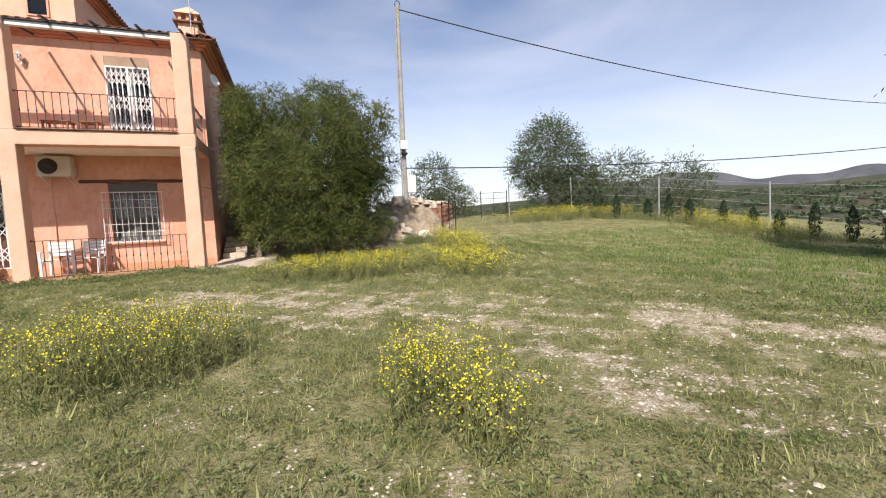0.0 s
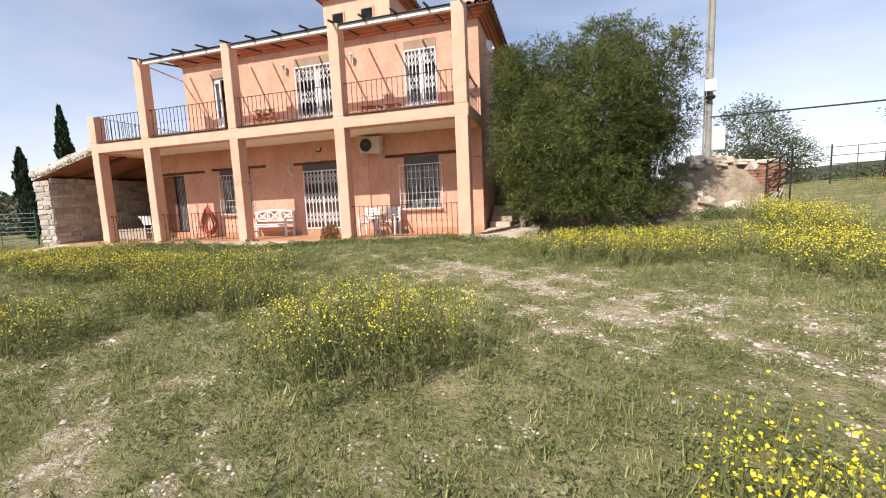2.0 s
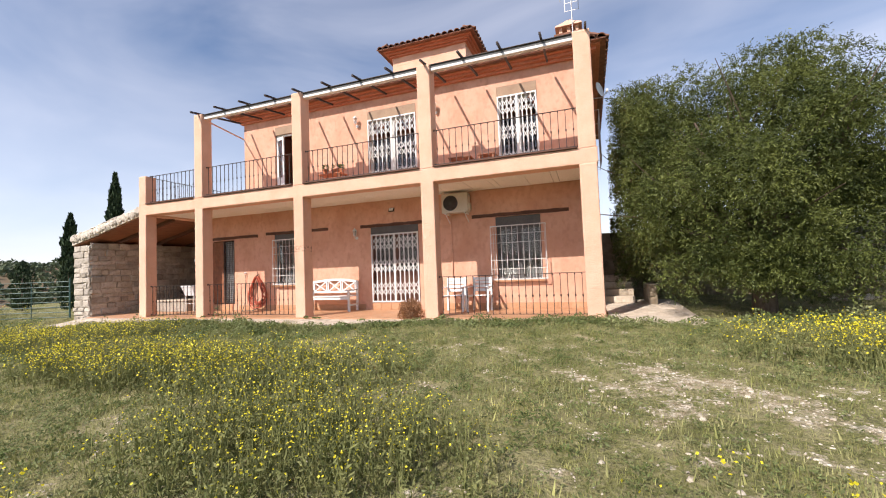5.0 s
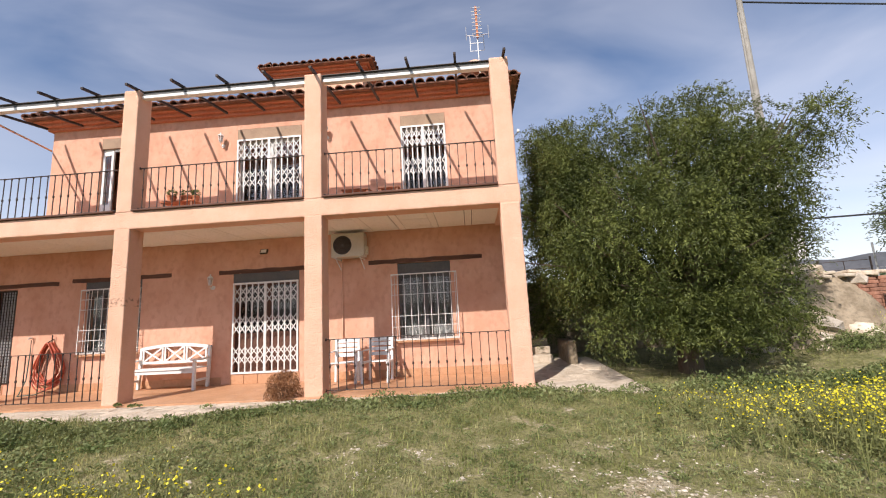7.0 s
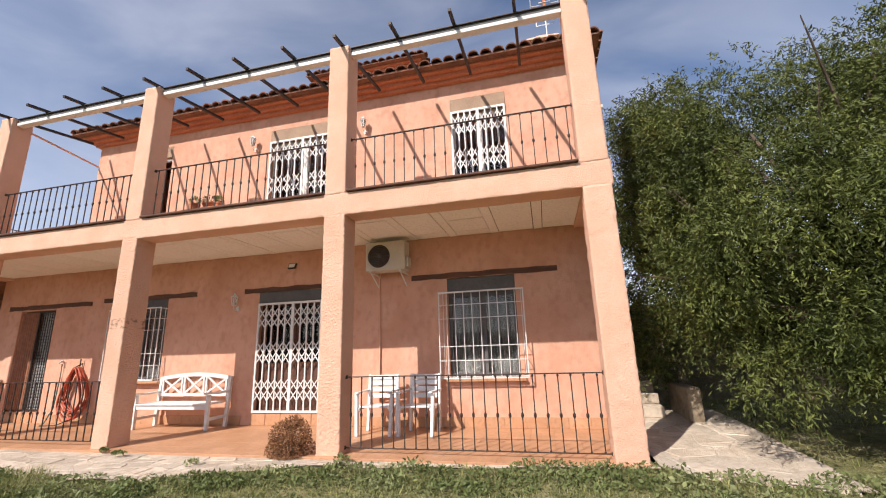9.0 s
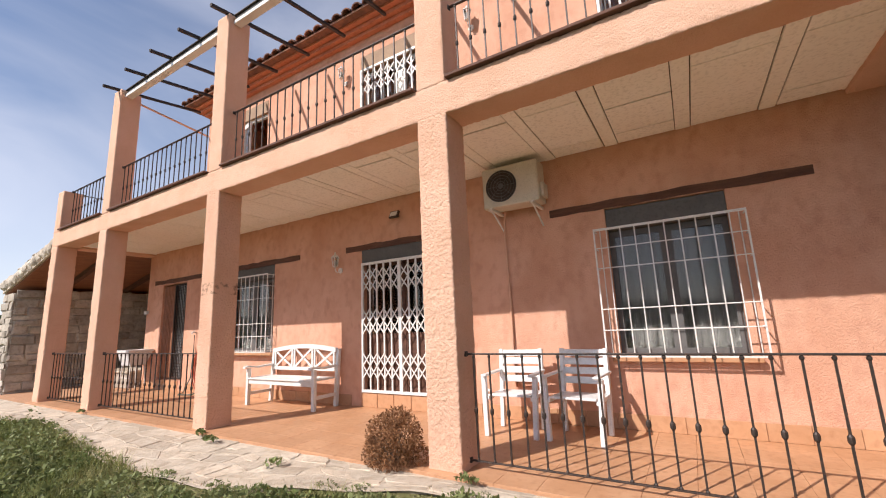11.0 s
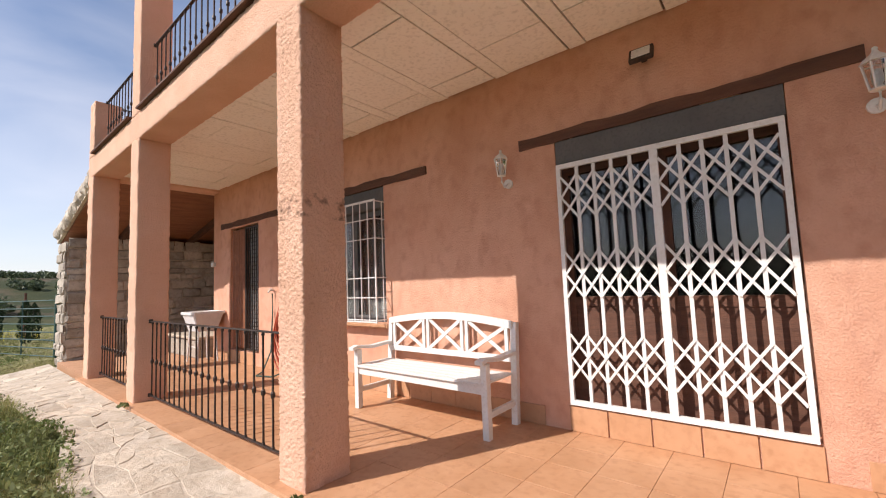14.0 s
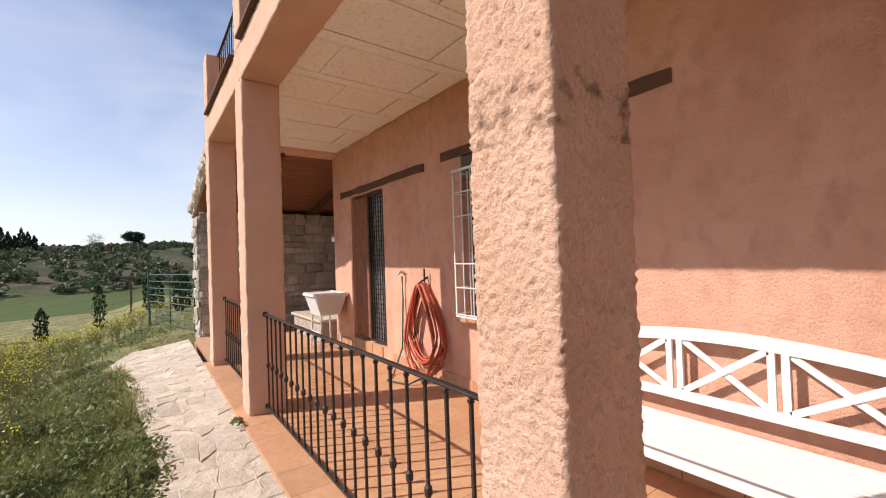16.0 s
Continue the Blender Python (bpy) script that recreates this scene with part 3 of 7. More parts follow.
slab("floor_upper", -15.43, -2.5, WALL + 0.3, 21.7, 3.86, 4.02, GROUT, "storey floor inside the house", "floor")

# porch base, kerb and ceiling
slab("porch_base", -15.9, -2.15, FRONT - 0.08, WALL, 0.15, FLOOR - 0.016, GROUT, "mortar bed of the porch floor", "floor")
ceil_bm = bmesh.new()
r_ = random.Random(41)
for k in range(-2, 17):  # narrow joists alternate with wide infill boards
    x = -3.81 - 0.7435 * k
    box(max(x - 0.137, -15.45), min(x, -2.56), 12.71, 14.24, 3.721, 3.742, 0, ceil_bm)
    x0, x1 = max(x - 0.7435 + r_.choice((0.005, 0.012)), -15.45), min(x - 0.137 - r_.choice((0.009, 0.013, 0.018)), -2.56)
    if x1 - x0 < 0.05:
        continue
    first = r_.choice((12.96, 12.96, 13.30, 13.72))
    cuts = [12.71, first] + [c for c in (13.95, 14.07) if c > first + 0.6][:1] + [14.24]
    for y0, y1 in zip(cuts, cuts[1:]):
        box(x0, x1, y0 + 0.002, y1 - r_.choice((0.004, 0.010, 0.016)), 3.722 + r_.uniform(0, 0.004), 3.742, 0, ceil_bm)
tagged(part("ceiling", ceil_bm, CEIL), "off-white porch ceiling of joists and infill boards with cracked joints", "ceiling", "", "structure")
slab("ceiling_back", -15.5, -2.52, 12.7, WALL, 3.744, 3.86, SEAM, "dark backing above the porch ceiling boards", "ceiling")
slab("balcony_floor", -15.82, -2.2, 12.72, WALL, 3.862, 4.02, STUCCO, "plastered balcony floor slab over the porch", "floor")
slab("terrace_floor", -15.82, -13.42, WALL, 17.6, 3.862, 4.02, STUCCO, "plastered roof terrace floor beside the upper storey", "floor")

# pillars and the edge beam
fine = {2: 0.0095, 3: 0.013}
for i, x in enumerate(PILLARS):
    step = fine.get(i, 0.035)
    p = thing("pillar", (x, FRONT + 0.175, 0.25), "square porch pillar in coarse salmon stucco", "pillar", "porch pillars", "structure")
    part("shaft", knobbly(BEAM - 0.25 + 0.01, WIDTHS[i], 0.35, step, 0.013, STUCCO_STAINED if i == 2 else STUCCO_PALE, i), None, p)
    top = 6.53 if i else 4.93
    u = thing("upper_pillar", (x, FRONT + 0.175, DECK - 0.01), "square balcony pillar in salmon stucco" if i else "short stucco corner pier of the balcony", "pillar", "balcony pillars", "structure")
    part("shaft", knobbly(top - DECK + 0.01, WIDTHS[i], 0.35, 0.03, 0.009, STUCCO_PALE, i + 9), None, u)
beam = thing("edge_beam", (-15.83, FRONT + 0.175, (BEAM + DECK) / 2), "long salmon stucco beam carrying the balcony edge", "beam", "", "structure")
part("shaft", knobbly(13.65, DECK - BEAM, 0.352, 0.028, 0.010, STUCCO_PALE, 30), None, beam, "", pose(0, 0, 0, 0, 90, 0))
part("side_return", knobbly(1.7, 0.34, 0.352, 0.04, 0.008, STUCCO_PALE, 31), None, beam, "", pose(13.46, 0.17, 0, -90, 0, 0))
part("side_return", knobbly(1.7, 0.34, 0.352, 0.04, 0.008, STUCCO_PALE, 32), None, beam, "", pose(0.18, 0.17, 0, -90, 0, 0))
for a, b in zip(PILLARS, PILLARS[1:]):
    slab("beam_ledge", a + 0.19, b - 0.19, FRONT - 0.05, FRONT + 0.36, DECK + 0.003, DECK + 0.033, WOOD_DARK, "thin weathered ledge capping the balcony edge", "ledge", bevel=0.006)

# roof: cornice courses, slope and barrel tiles along the eaves
def eaves(x0, x1, y0, y1, z, drop_sides):
    """Stepped cornice under a hipped roof over the plan x0..x1, y0..y1."""
    r = thing("roof", ((x0 + x1) / 2, (y0 + y1) / 2, z), "hipped roof of dark weathered clay barrel tiles", "roof", "", "structure")
    c = ((x0 + x1) / 2, (y0 + y1) / 2)
    for k, (o, h) in enumerate(((0.09, 0.0), (0.18, 0.075), (0.28, 0.15))):
        part("cornice", box(x0 - o - c[0], x1 + o - c[0], y0 - o - c[1], y1 + o - c[1], h - 0.02, h + 0.056, 0.006), CORNICE, r, "red brick cornice course" if k == 0 else "")
    over, rise = 0.42, 0.36
    z0 = 0.21
    ax, ay = (x1 - x0) / 2 + over, (y1 - y0) / 2 + over
    m_ = min(ax, ay)
    bm = bmesh.new()
    base = [bm.verts.new(v) for v in ((-ax, -ay, z0), (ax, -ay, z0), (ax, ay, z0), (-ax, ay, z0))]
    low_ = [bm.verts.new(v) for v in ((-ax, -ay, z0 - 0.04), (ax, -ay, z0 - 0.04), (ax, ay, z0 - 0.04), (-ax, ay, z0 - 0.04))]
    if ax > ay:
        ridge = [bm.verts.new((-ax + m_, 0, z0 + m_ * rise)), bm.verts.new((ax - m_, 0, z0 + m_ * rise))]
        bm.faces.new((base[0], base[1], ridge[1], ridge[0]))
        bm.faces.new((base[2], base[3], ridge[0], ridge[1]))
        bm.faces.new((base[1], base[2], ridge[1]))
        bm.faces.new((base[3], base[0], ridge[0]))
    else:
        tip = bm.verts.new((0, 0, z0 + m_ * rise))
        for k in range(4):
            bm.faces.new((base[k], base[(k + 1) % 4], tip))
    for k in range(4):
        bm.faces.new((low_[k], low_[(k + 1) % 4], base[(k + 1) % 4], base[k]))
    bm.faces.new(low_[::-1])
    part("slope", bm, ROOF_TILE, r)
    tile = bmesh.new()
    n = 7
    rows = []
    for y, w, lift in ((-0.05, 0.105, 0.0), (0.42, 0.085, 0.0)):
        rows.append([(w * math.cos(math.pi * k / (n - 1)), y, 0.075 * math.sin(math.pi * k / (n - 1)) + lift) for k in range(n)])
    outer = [[tile.verts.new(v) for v in row] for row in rows]
    inner = [[tile.verts.new((v[0] * 0.84, v[1], v[2] * 0.8 - 0.004)) for v in row] for row in rows]
    for k in range(n - 1):
        tile.faces.new((outer[0][k], outer[1][k], outer[1][k + 1], outer[0][k + 1]))
        tile.faces.new((inner[0][k + 1], inner[1][k + 1], inner[1][k], inner[0][k]))
        tile.faces.new((outer[0][k + 1], inner[0][k + 1], inner[0][k], outer[0][k]))
    tile_me = mesh_of(tile, ROOF_TILE, False)
    pitch = math.degrees(math.atan(rise))
    sides = ((0, ax, ay), (90, ay, ax), (-90, ay, ax))
    for turn, half_w, depth in sides:
        count = int(2 * half_w / 0.235)
        for k in range(count):
            u = -half_w + 0.12 + (2 * half_w - 0.24) * k / (count - 1)
            for course in range(2):
                v = course * 0.38
                if abs(u) > half_w - v:
                    continue
                mt = pose(0, 0, 0, 0, 0, turn) @ pose(u, -depth + v, z0 + v * rise + 0.012, pitch + random.uniform(-1.5, 1.5), 0, random.uniform(-2, 2))
                part("roof_tile", tile_me, None, r, "", mt)
    return r


eaves(-13.42, -2.2, WALL, 22.0, 6.86, True)
slab("tower_wall", -9.22, -6.28, 17.45, 20.6, 6.8, 9.86, STUCCO_PALE, "pale salmon stucco turret above the roof", "wall")
eaves(-9.22, -6.28, 17.45, 20.6, 9.86, True)
for x in (-8.55, -7.25):
    w = thing("tower_window", (x, 17.44, 8.75), "small square turret window with room shade painted on its backing", "window", "turret windows", "structure")
    part("pane", box(-0.24, 0.24, -0.015, 0.0, 0, 0.5), GLASS, w)
    # near-black sheet behind clear glass paints the dim turret room
    part("backing", box(-0.24, 0.24, 0.0, 0.008, 0, 0.5), INTERIOR_SHADE, w)
    part("window_frame", pierced((-0.3, 0.3), (-0.05, 0.55), -0.03, 0.006, [(-0.24, 0.24, 0, 0.5)]), STUCCO, w)

# lean-to: sloping slab roof on a rubble stone wall
lt = thing("lean_to_roof", (-17.4, 15.0, 3.3), "stone-edged sloping lean-to roof with a brown board soffit", "roof", "", "structure")
bm = bmesh.new()
ends = ((-1.95, -0.42), (1.7, 0.40))
for thick0, thick1, y0, y1, mt, nm in ((0.06, 0.36, -2.55, 2.7, STONE, "slab"), (0.02, 0.06, -2.5, 2.65, WOOD_SOFFIT, "soffit")):
    bm = bmesh.new()
    vs = [bm.verts.new((x, y, z + t)) for x, z in ends for y in (y0, y1) for t in (thick0, thick1)]
    for f in ((0, 1, 3, 2), (4, 6, 7, 5), (0, 4, 5, 1), (2, 3, 7, 6), (0, 2, 6, 4), (1, 5, 7, 3)):
        bm.faces.new([vs[i] for i in f])
    part(nm, bm, mt, lt)
for y in (-1.6, -0.2, 1.2, 2.4):
    bm = bmesh.new()
    vs = [bm.verts.new((x, y + dy, z + t)) for x, z in ends for dy in (-0.05, 0.05) for t in (-0.09, 0.018)]
    for f in ((0, 1, 3, 2), (4, 6, 7, 5), (0, 4, 5, 1), (2, 3, 7, 6), (0, 2, 6, 4), (1, 5, 7, 3)):
        bm.faces.new([vs[i] for i in f])
    part("rafter", bm, WOOD_DARK, lt)
slab("stone_wall_core", -19.25, -18.48, 12.5, 17.6, -0.3, 2.9, MORTAR_PALE, "mortared core of the rubble stone wall", "wall")
slab("stone_wall_back", -19.25, -15.73, 17.6, 18.0, 0.0, 4.0, STONE, "dim rubble stone wall at the back of the lean-to", "wall")
slab("lean_to_floor", -18.48, -15.9, 12.4, 17.6, 0.1, FLOOR - 0.02, GROUT, "paved floor under the lean-to", "floor")


def rubble(parent, face, u0, u1, z0, z1, along, seed, proud=0.03):
    """Irregular courses of stones standing proud of a face; along: 'x' or 'y' (a wall along y facing +x when face > its core)."""
    r = random.Random(seed)
    z = z0
    while z < z1 - 0.05:
        h = min(r.uniform(0.12, 0.27), z1 - z)
        u = u0
        while u < u1 - 0.03:
            w = min(r.uniform(0.2, 0.55), u1 - u)
            g, t = 0.012, proud + r.uniform(0, 0.035)
            bm = bmesh.new()
            j = lambda: r.uniform(-0.03, 0.03)
            back = [bm.verts.new((a, 0.0, b)) for a, b in ((u + g, z + g), (u + w - g, z + g), (u + w - g, z + h - g), (u + g, z + h - g))]
            mid = [bm.verts.new((a + j(), -t * 0.6, b + j())) for a, b in ((u + g, z + g), (u + w - g, z + g), (u + w - g, z + h - g), (u + g, z + h - g))]
            s = min(w, h) * 0.16
            topv = [bm.verts.new((a + j(), -t + j() * 0.4, b + j())) for a, b in ((u + s, z + s), (u + w - s, z + s), (u + w - s, z + h - s), (u + s, z + h - s))]
            for lo_, hi_ in ((back, mid), (mid, topv)):
                for k in range(4):
                    bm.faces.new((lo_[k], lo_[(k + 1) % 4], hi_[(k + 1) % 4], hi_[k]))
            bm.faces.new(topv)
            at = pose(0, face, 0) if along == "x" else pose(face, 0, 0, 0, 0, 90)
            part("stone", bm, STONE, parent, "", at)
            u += w
        z += h


r_ = random.Random(17)
for k in range(22):
    u = (k + 0.5) / 22
    x_, z_ = ends[0][0] + (ends[1][0] - ends[0][0]) * u, ends[0][1] + (ends[1][1] - ends[0][1]) * u
    bm = bmesh.new()
    bmesh.ops.create_icosphere(bm, subdivisions=2, radius=0.14)
    for v in bm.verts:
        v.co = Vector((v.co.x * 0.85, v.co.y * 0.7, v.co.z)) * r_.uniform(0.85, 1.12)
    part("edge_stone", bm, STONE, lt, "", pose(x_ + r_.uniform(-0.03, 0.03), -2.53, z_ + 0.2 + r_.uniform(-0.03, 0.05), 0, -12 + r_.uniform(-15, 15), 0))
    bm = bmesh.new()
    bmesh.ops.create_icosphere(bm, subdivisions=2, radius=0.13)
    for v in bm.verts:
        v.co = Vector((v.co.x, v.co.y * 1.2, v.co.z * 0.45)) * r_.uniform(0.85, 1.15)
    part("cap_stone", bm, STONE, lt, "", pose(x_ + r_.uniform(-0.04, 0.04), -2.42 + r_.uniform(-0.03, 0.06), z_ + 0.37, 0, -12, r_.uniform(0, 90)))


sw = thing("stone_wall", (0, 0, 0), "sunlit rubble stone wall of mixed pale stones", "wall", "", "structure")
rubble(sw, 12.5, -19.28, -18.45, -0.1, 2.95, "x", 3)
rubble(sw, 17.6, -18.42, -15.78, 0.5, 3.6, "x", 6)
rubble(sw, -18.48, 12.5, 17.5, 0.35, 3.05, "y", 4)

# ---- doors, windows and their ironwork ----
def scissor_gate(w, h, bars, parent, at):
    """Two folding-gate leaves: frame, upright channels and three bands of crossing straps, in the plane y = 0."""
    g = part("gate_frame", pierced((0, w), (0, h), -0.03, 0.0, [(0.035, w / 2 - 0.028, 0.04, h - 0.04), (w / 2 + 0.028, w - 0.035, 0.04, h - 0.04)]), WHITE_PAINT, parent, "white folding security gate", at)
    up = box(-0.013, 0.013, -0.024, -0.006, 0.0, h - 0.08)
    up_me = mesh_of(up, WHITE_PAINT)
    for x0, x1 in ((0.035, w / 2 - 0.028), (w / 2 + 0.028, w - 0.035)):
        xs = [x0 + (x1 - x0) * k / bars for k in range(bars + 1)]
        for x in xs[1:-1]:
            part("upright", up_me, None, g, "", (x, 0, 0.04))
        for a, b in ((0.055, 0.235), (0.375, 0.563), (0.713, 0.895)):
            za, zb = h * (1 - b), h * (1 - a)
            zm = (za + zb) / 2
            bm = bmesh.new()
            for k in range(bars):
                for zl, zh in ((za, zm), (zm, zb)):
                    strip_xz(xs[k], zl, xs[k + 1], zh, 0.019, -0.036, -0.031, bm)
                    strip_xz(xs[k], zh, xs[k + 1], zl, 0.019, -0.030, -0.025, bm)
            part("lattice", bm, WHITE_PAINT, g)
    return g


def glazing(parent, w, h, leaves, frame_mat, depth=0.12, drape=True):
    """Framed panes set back in an opening, with dim curtains behind; local origin at the lower left of the opening."""
    for k in range(leaves):
        x0, x1 = w * k / leaves, w * (k + 1) / leaves
        part("sash", pierced((x0 + 0.003, x1 - 0.003), (0.003, h - 0.003), depth, depth + 0.05, [(x0 + 0.06, x1 - 0.06, 0.08, h - 0.07)]), frame_mat, parent)
        pane = part("pane", box(x0 + 0.058, x1 - 0.058, depth + 0.02, depth + 0.026, 0.078, h - 0.068), GLASS, parent)
        pane.visible_shadow = False
    if drape:
        bm = bmesh.new()
        cols = int(w / 0.05)
        rows = [[bm.verts.new((0.02 + (w - 0.04) * k / cols, depth + 0.14 + 0.025 * math.sin(k * 1.9) + 0.01 * math.sin(k * 0.7), z)) for k in range(cols + 1)] for z in (0.05, h - 0.05)]
        for k in range(cols):
            bm.faces.new((rows[0][k], rows[0][k + 1], rows[1][k + 1], rows[1][k]))
        part("curtain", bm, CURTAIN, parent, "grey curtain hanging behind the glass", None, True)


def lintel(x0, x1, z, seed):
    """A rough timber lintel let into the wall, a little uneven."""
    r = random.Random(seed)
    bm = bmesh.new()
    n = 14
    ring = []
    for k in range(n + 1):
        x = (x1 - x0) * (k / n - 0.5)
        zl, zh = r.uniform(-0.008, 0.008), 0.095 + r.uniform(-0.01, 0.01)
        ring.append([bm.verts.new((x, y, zz)) for y, zz in ((-0.012 - r.uniform(0, 0.006), zl), (-0.012 - r.uniform(0, 0.006), zh), (0.1, zh), (0.1, zl))])
    for a, b in zip(ring, ring[1:]):
        for k in range(4):
            bm.faces.new((a[k], b[k], b[(k + 1) % 4], a[(k + 1) % 4]))
    bm.faces.new(ring[0])
    bm.faces.new(ring[-1][::-1])
    tagged(part("lintel", bm, WOOD_DARK, None, "", ((x0 + x1) / 2, WALL, z)), "rough dark timber lintel set in the stucco wall", "lintel", "timber lintels", "structure")


for x0, x1, z, s in ((-15.39, -12.9, 2.93, 1), (-12.56, -10.11, 2.96, 2), (-8.95, -6.68, 2.945, 3), (-5.44, -2.88, 2.965, 4)):
    lintel(x0, x1, z, s)

# double porch door behind a folding gate
d = thing("door_2", (-8.61, WALL, 0.71), "glazed double door behind a white folding security gate", "door", "", "structure")
part("shutter_box", box(0.004, 1.556, 0.0, 0.2, 2.03, 2.236, 0.004), GREY_FILL, d, "grey roller shutter box")
glazing(d, 1.56, 2.02, 2, WOOD_DARK, 0.12, False)
for x in (0.055, 0.835):
    part("lower_panel", box(x, x + 0.67, 0.126, 0.138, 0.075, 0.80, 0.004), WOOD_DARK, d, "red-brown wooden door panel")
    part("panel_rail", box(x - 0.002, x + 0.672, 0.116, 0.172, 0.80, 0.88, 0.004), WOOD_DARK, d)
scissor_gate(1.53, 2.02, 5, d, (0.015, -0.004, 0.0))

# brown boarded door and its iron grille
d = thing("door_1", (-15.0, WALL, 0.70), "dark brown boarded door half covered by an iron grille", "door", "", "structure")
part("door_leaf", pierced((0.0, 1.06), (0, 2.2), 0.10, 0.15, []), WOOD_SOFFIT, d)
for k in range(8):
    part("board", box(0.03 + 0.067 * k, 0.09 + 0.067 * k, 0.03, 0.055, 0.05, 2.15, 0.004), WOOD_SOFFIT, d)
part("grille_frame", pierced((0.57, 1.05), (0.03, 2.17), 0.0, 0.03, [(0.60, 1.02, 0.06, 2.14)]), BLACK_IRON, d)
bm = bmesh.new()
for k in range(6):
    box(0.60 + 0.07 * k, 0.612 + 0.07 * k, 0.008, 0.02, 0.06, 2.14, 0, bm)
for k in range(30):
    box(0.60, 1.02, 0.022, 0.03, 0.09 + 0.069 * k, 0.10 + 0.069 * k, 0, bm)
part("grille_bars", bm, BLACK_IRON, d, "close black iron bars")
part("backing", box(0.57, 1.05, 0.085, 0.095, 0.03, 2.17), STEEL, d, "pale grey mesh panel")


def cage(name, hole, ext, verts_n, rows, label):
    """A window with a projecting white bar cage; ext: x0, x1, z0, z1 of the cage."""
    x0, x1, z0, z1 = hole
    w = thing(name, (x0, WALL, z0), label, "window", "", "structure")
    part("shutter_box", box(0.004, x1 - x0 - 0.004, 0.01, 0.2, z1 - z0 - 0.26, z1 - z0 - 0.012, 0.004), GREY_FILL, w, "grey roller shutter box")
    glazing(w, x1 - x0, z1 - z0 - 0.265, 2, GREY_FILL, 0.10)
    part("window_sill", box(-0.08, x1 - x0 + 0.08, -0.08, 0.1, -0.05, -0.003, 0.006), TERRACOTTA, w)
    a, b, c, e = ext[0] - x0, ext[1] - x0, ext[2] - z0, ext[3] - z0
    out = -0.16
    g = part("cage_frame", pierced((a, b), (c, e), out - 0.012, out, [(a + 0.016, b - 0.016, c + 0.016, e - 0.016)]), WHITE_PAINT, w, "white window cage of welded bars")
    bar = mesh_of(rod((0, 0, 0), (0, 0, e - c), 0.0065, 6), WHITE_PAINT)
    for k in range(1, verts_n):
        part("bar", bar, None, g, "", (a + (b - a) * k / verts_n, out - 0.006, c))
    rung = mesh_of(rod((a, 0, 0), (b, 0, 0), 0.0065, 6), WHITE_PAINT)
    tie = mesh_of(rod((0, out, 0), (0, 0.0, 0), 0.0065, 6), WHITE_PAINT)
    for z in rows:
        zz = c + (e - c) * z
        part("rung", rung, None, g, "", (0, out - 0.014, zz))
        for x in (a + 0.01, b - 0.01):
            part("tie", tie, None, g, "", (x, 0, zz))
    for x in (a + 0.05, b - 0.05):
        part("upright_at_wall", bar, None, g, "", (x, -0.012, c))
    return w


cage("window_1", HOLES["window_1"], (-4.915, -3.465, 1.265, 2.70), 10, (0.02, 0.2, 0.36, 0.68, 0.84, 0.985), "window with grey curtains behind a white projecting bar cage")
cage("window_2", HOLES["window_2"], (-12.16, -10.8, 1.32, 2.78), 10, (0.02, 0.2, 0.36, 0.68, 0.84, 0.985), "window behind a white projecting bar cage beside the porch bench")

# side window above the steps, behind a white cage
w = thing("window_3", (-2.2, 15.3, 4.45), "side window with a white bar cage above the steps", "window", "", "structure", 90)
part("pane", box(0, 1.1, 0.004, 0.012, 0, 1.3), GREY_FILL, w)
g = part("cage_frame", pierced((-0.06, 1.16), (-0.06, 1.36), -0.212, -0.2, [(-0.04, 1.14, -0.04, 1.34)]), WHITE_PAINT, w, "white window cage of welded bars")
for k in range(1, 9):
    part("bar", rod((-0.06 + 1.22 * k / 9, -0.206, -0.05), (-0.06 + 1.22 * k / 9, -0.206, 1.35), 0.0065, 6), WHITE_PAINT, g)
for z in (0.3, 0.65, 1.0):
    part("rung", rod((-0.06, -0.214, z), (1.16, -0.214, z), 0.0065, 6), WHITE_PAINT, g)
for x in (-0.05, 1.15):
    for z in (-0.05, 0.65, 1.35):
        part("tie", rod((x, -0.206, z), (x, 0.0, z), 0.0065, 6), WHITE_PAINT, g)

# balcony doors
for key, bars, gate in (("door_4", 5, True), ("door_5", 4, True), ("door_3", 0, False)):
    x0, x1, z0, z1 = HOLES[key]
    d = thing(key, (x0, WALL, z0), "balcony door behind a white folding security gate" if gate else "white balcony door standing open on a dark room", "door", "", "structure")
    part("shutter_box", box(0.004, x1 - x0 - 0.004, -0.004, 0.2, z1 - z0 - 0.27, z1 - z0 - 0.004, 0.004), SHUTTER_BROWN, d, "brown roller shutter box")
    if gate:
        glazing(d, x1 - x0, z1 - z0 - 0.275, 2, WHITE_PAINT, 0.12, False)
        scissor_gate(x1 - x0 - 0.02, z1 - z0 - 0.28, bars, d, (0.01, -0.004, 0.0))
    else:
        part("door_frame", pierced((0.004, x1 - x0 - 0.004), (0.0, z1 - z0 - 0.275), 0.05, 0.11, [(0.06, x1 - x0 - 0.06, 0.0, z1 - z0 - 0.33)]), WHITE_PAINT, d)
        leaf = part("door_leaf", pierced((0.0, 0.34), (0.0, 2.1), 0.0, 0.04, [(0.07, 0.27, 0.75, 2.0)]), WHITE_PAINT, d, "white glazed leaf half closed", pose(0.06, 0.0, 0.02, 0, 0, -12))
        part("pane", box(0.07, 0.27, 0.018, 0.022, 0.75, 2.0), GLASS, leaf)

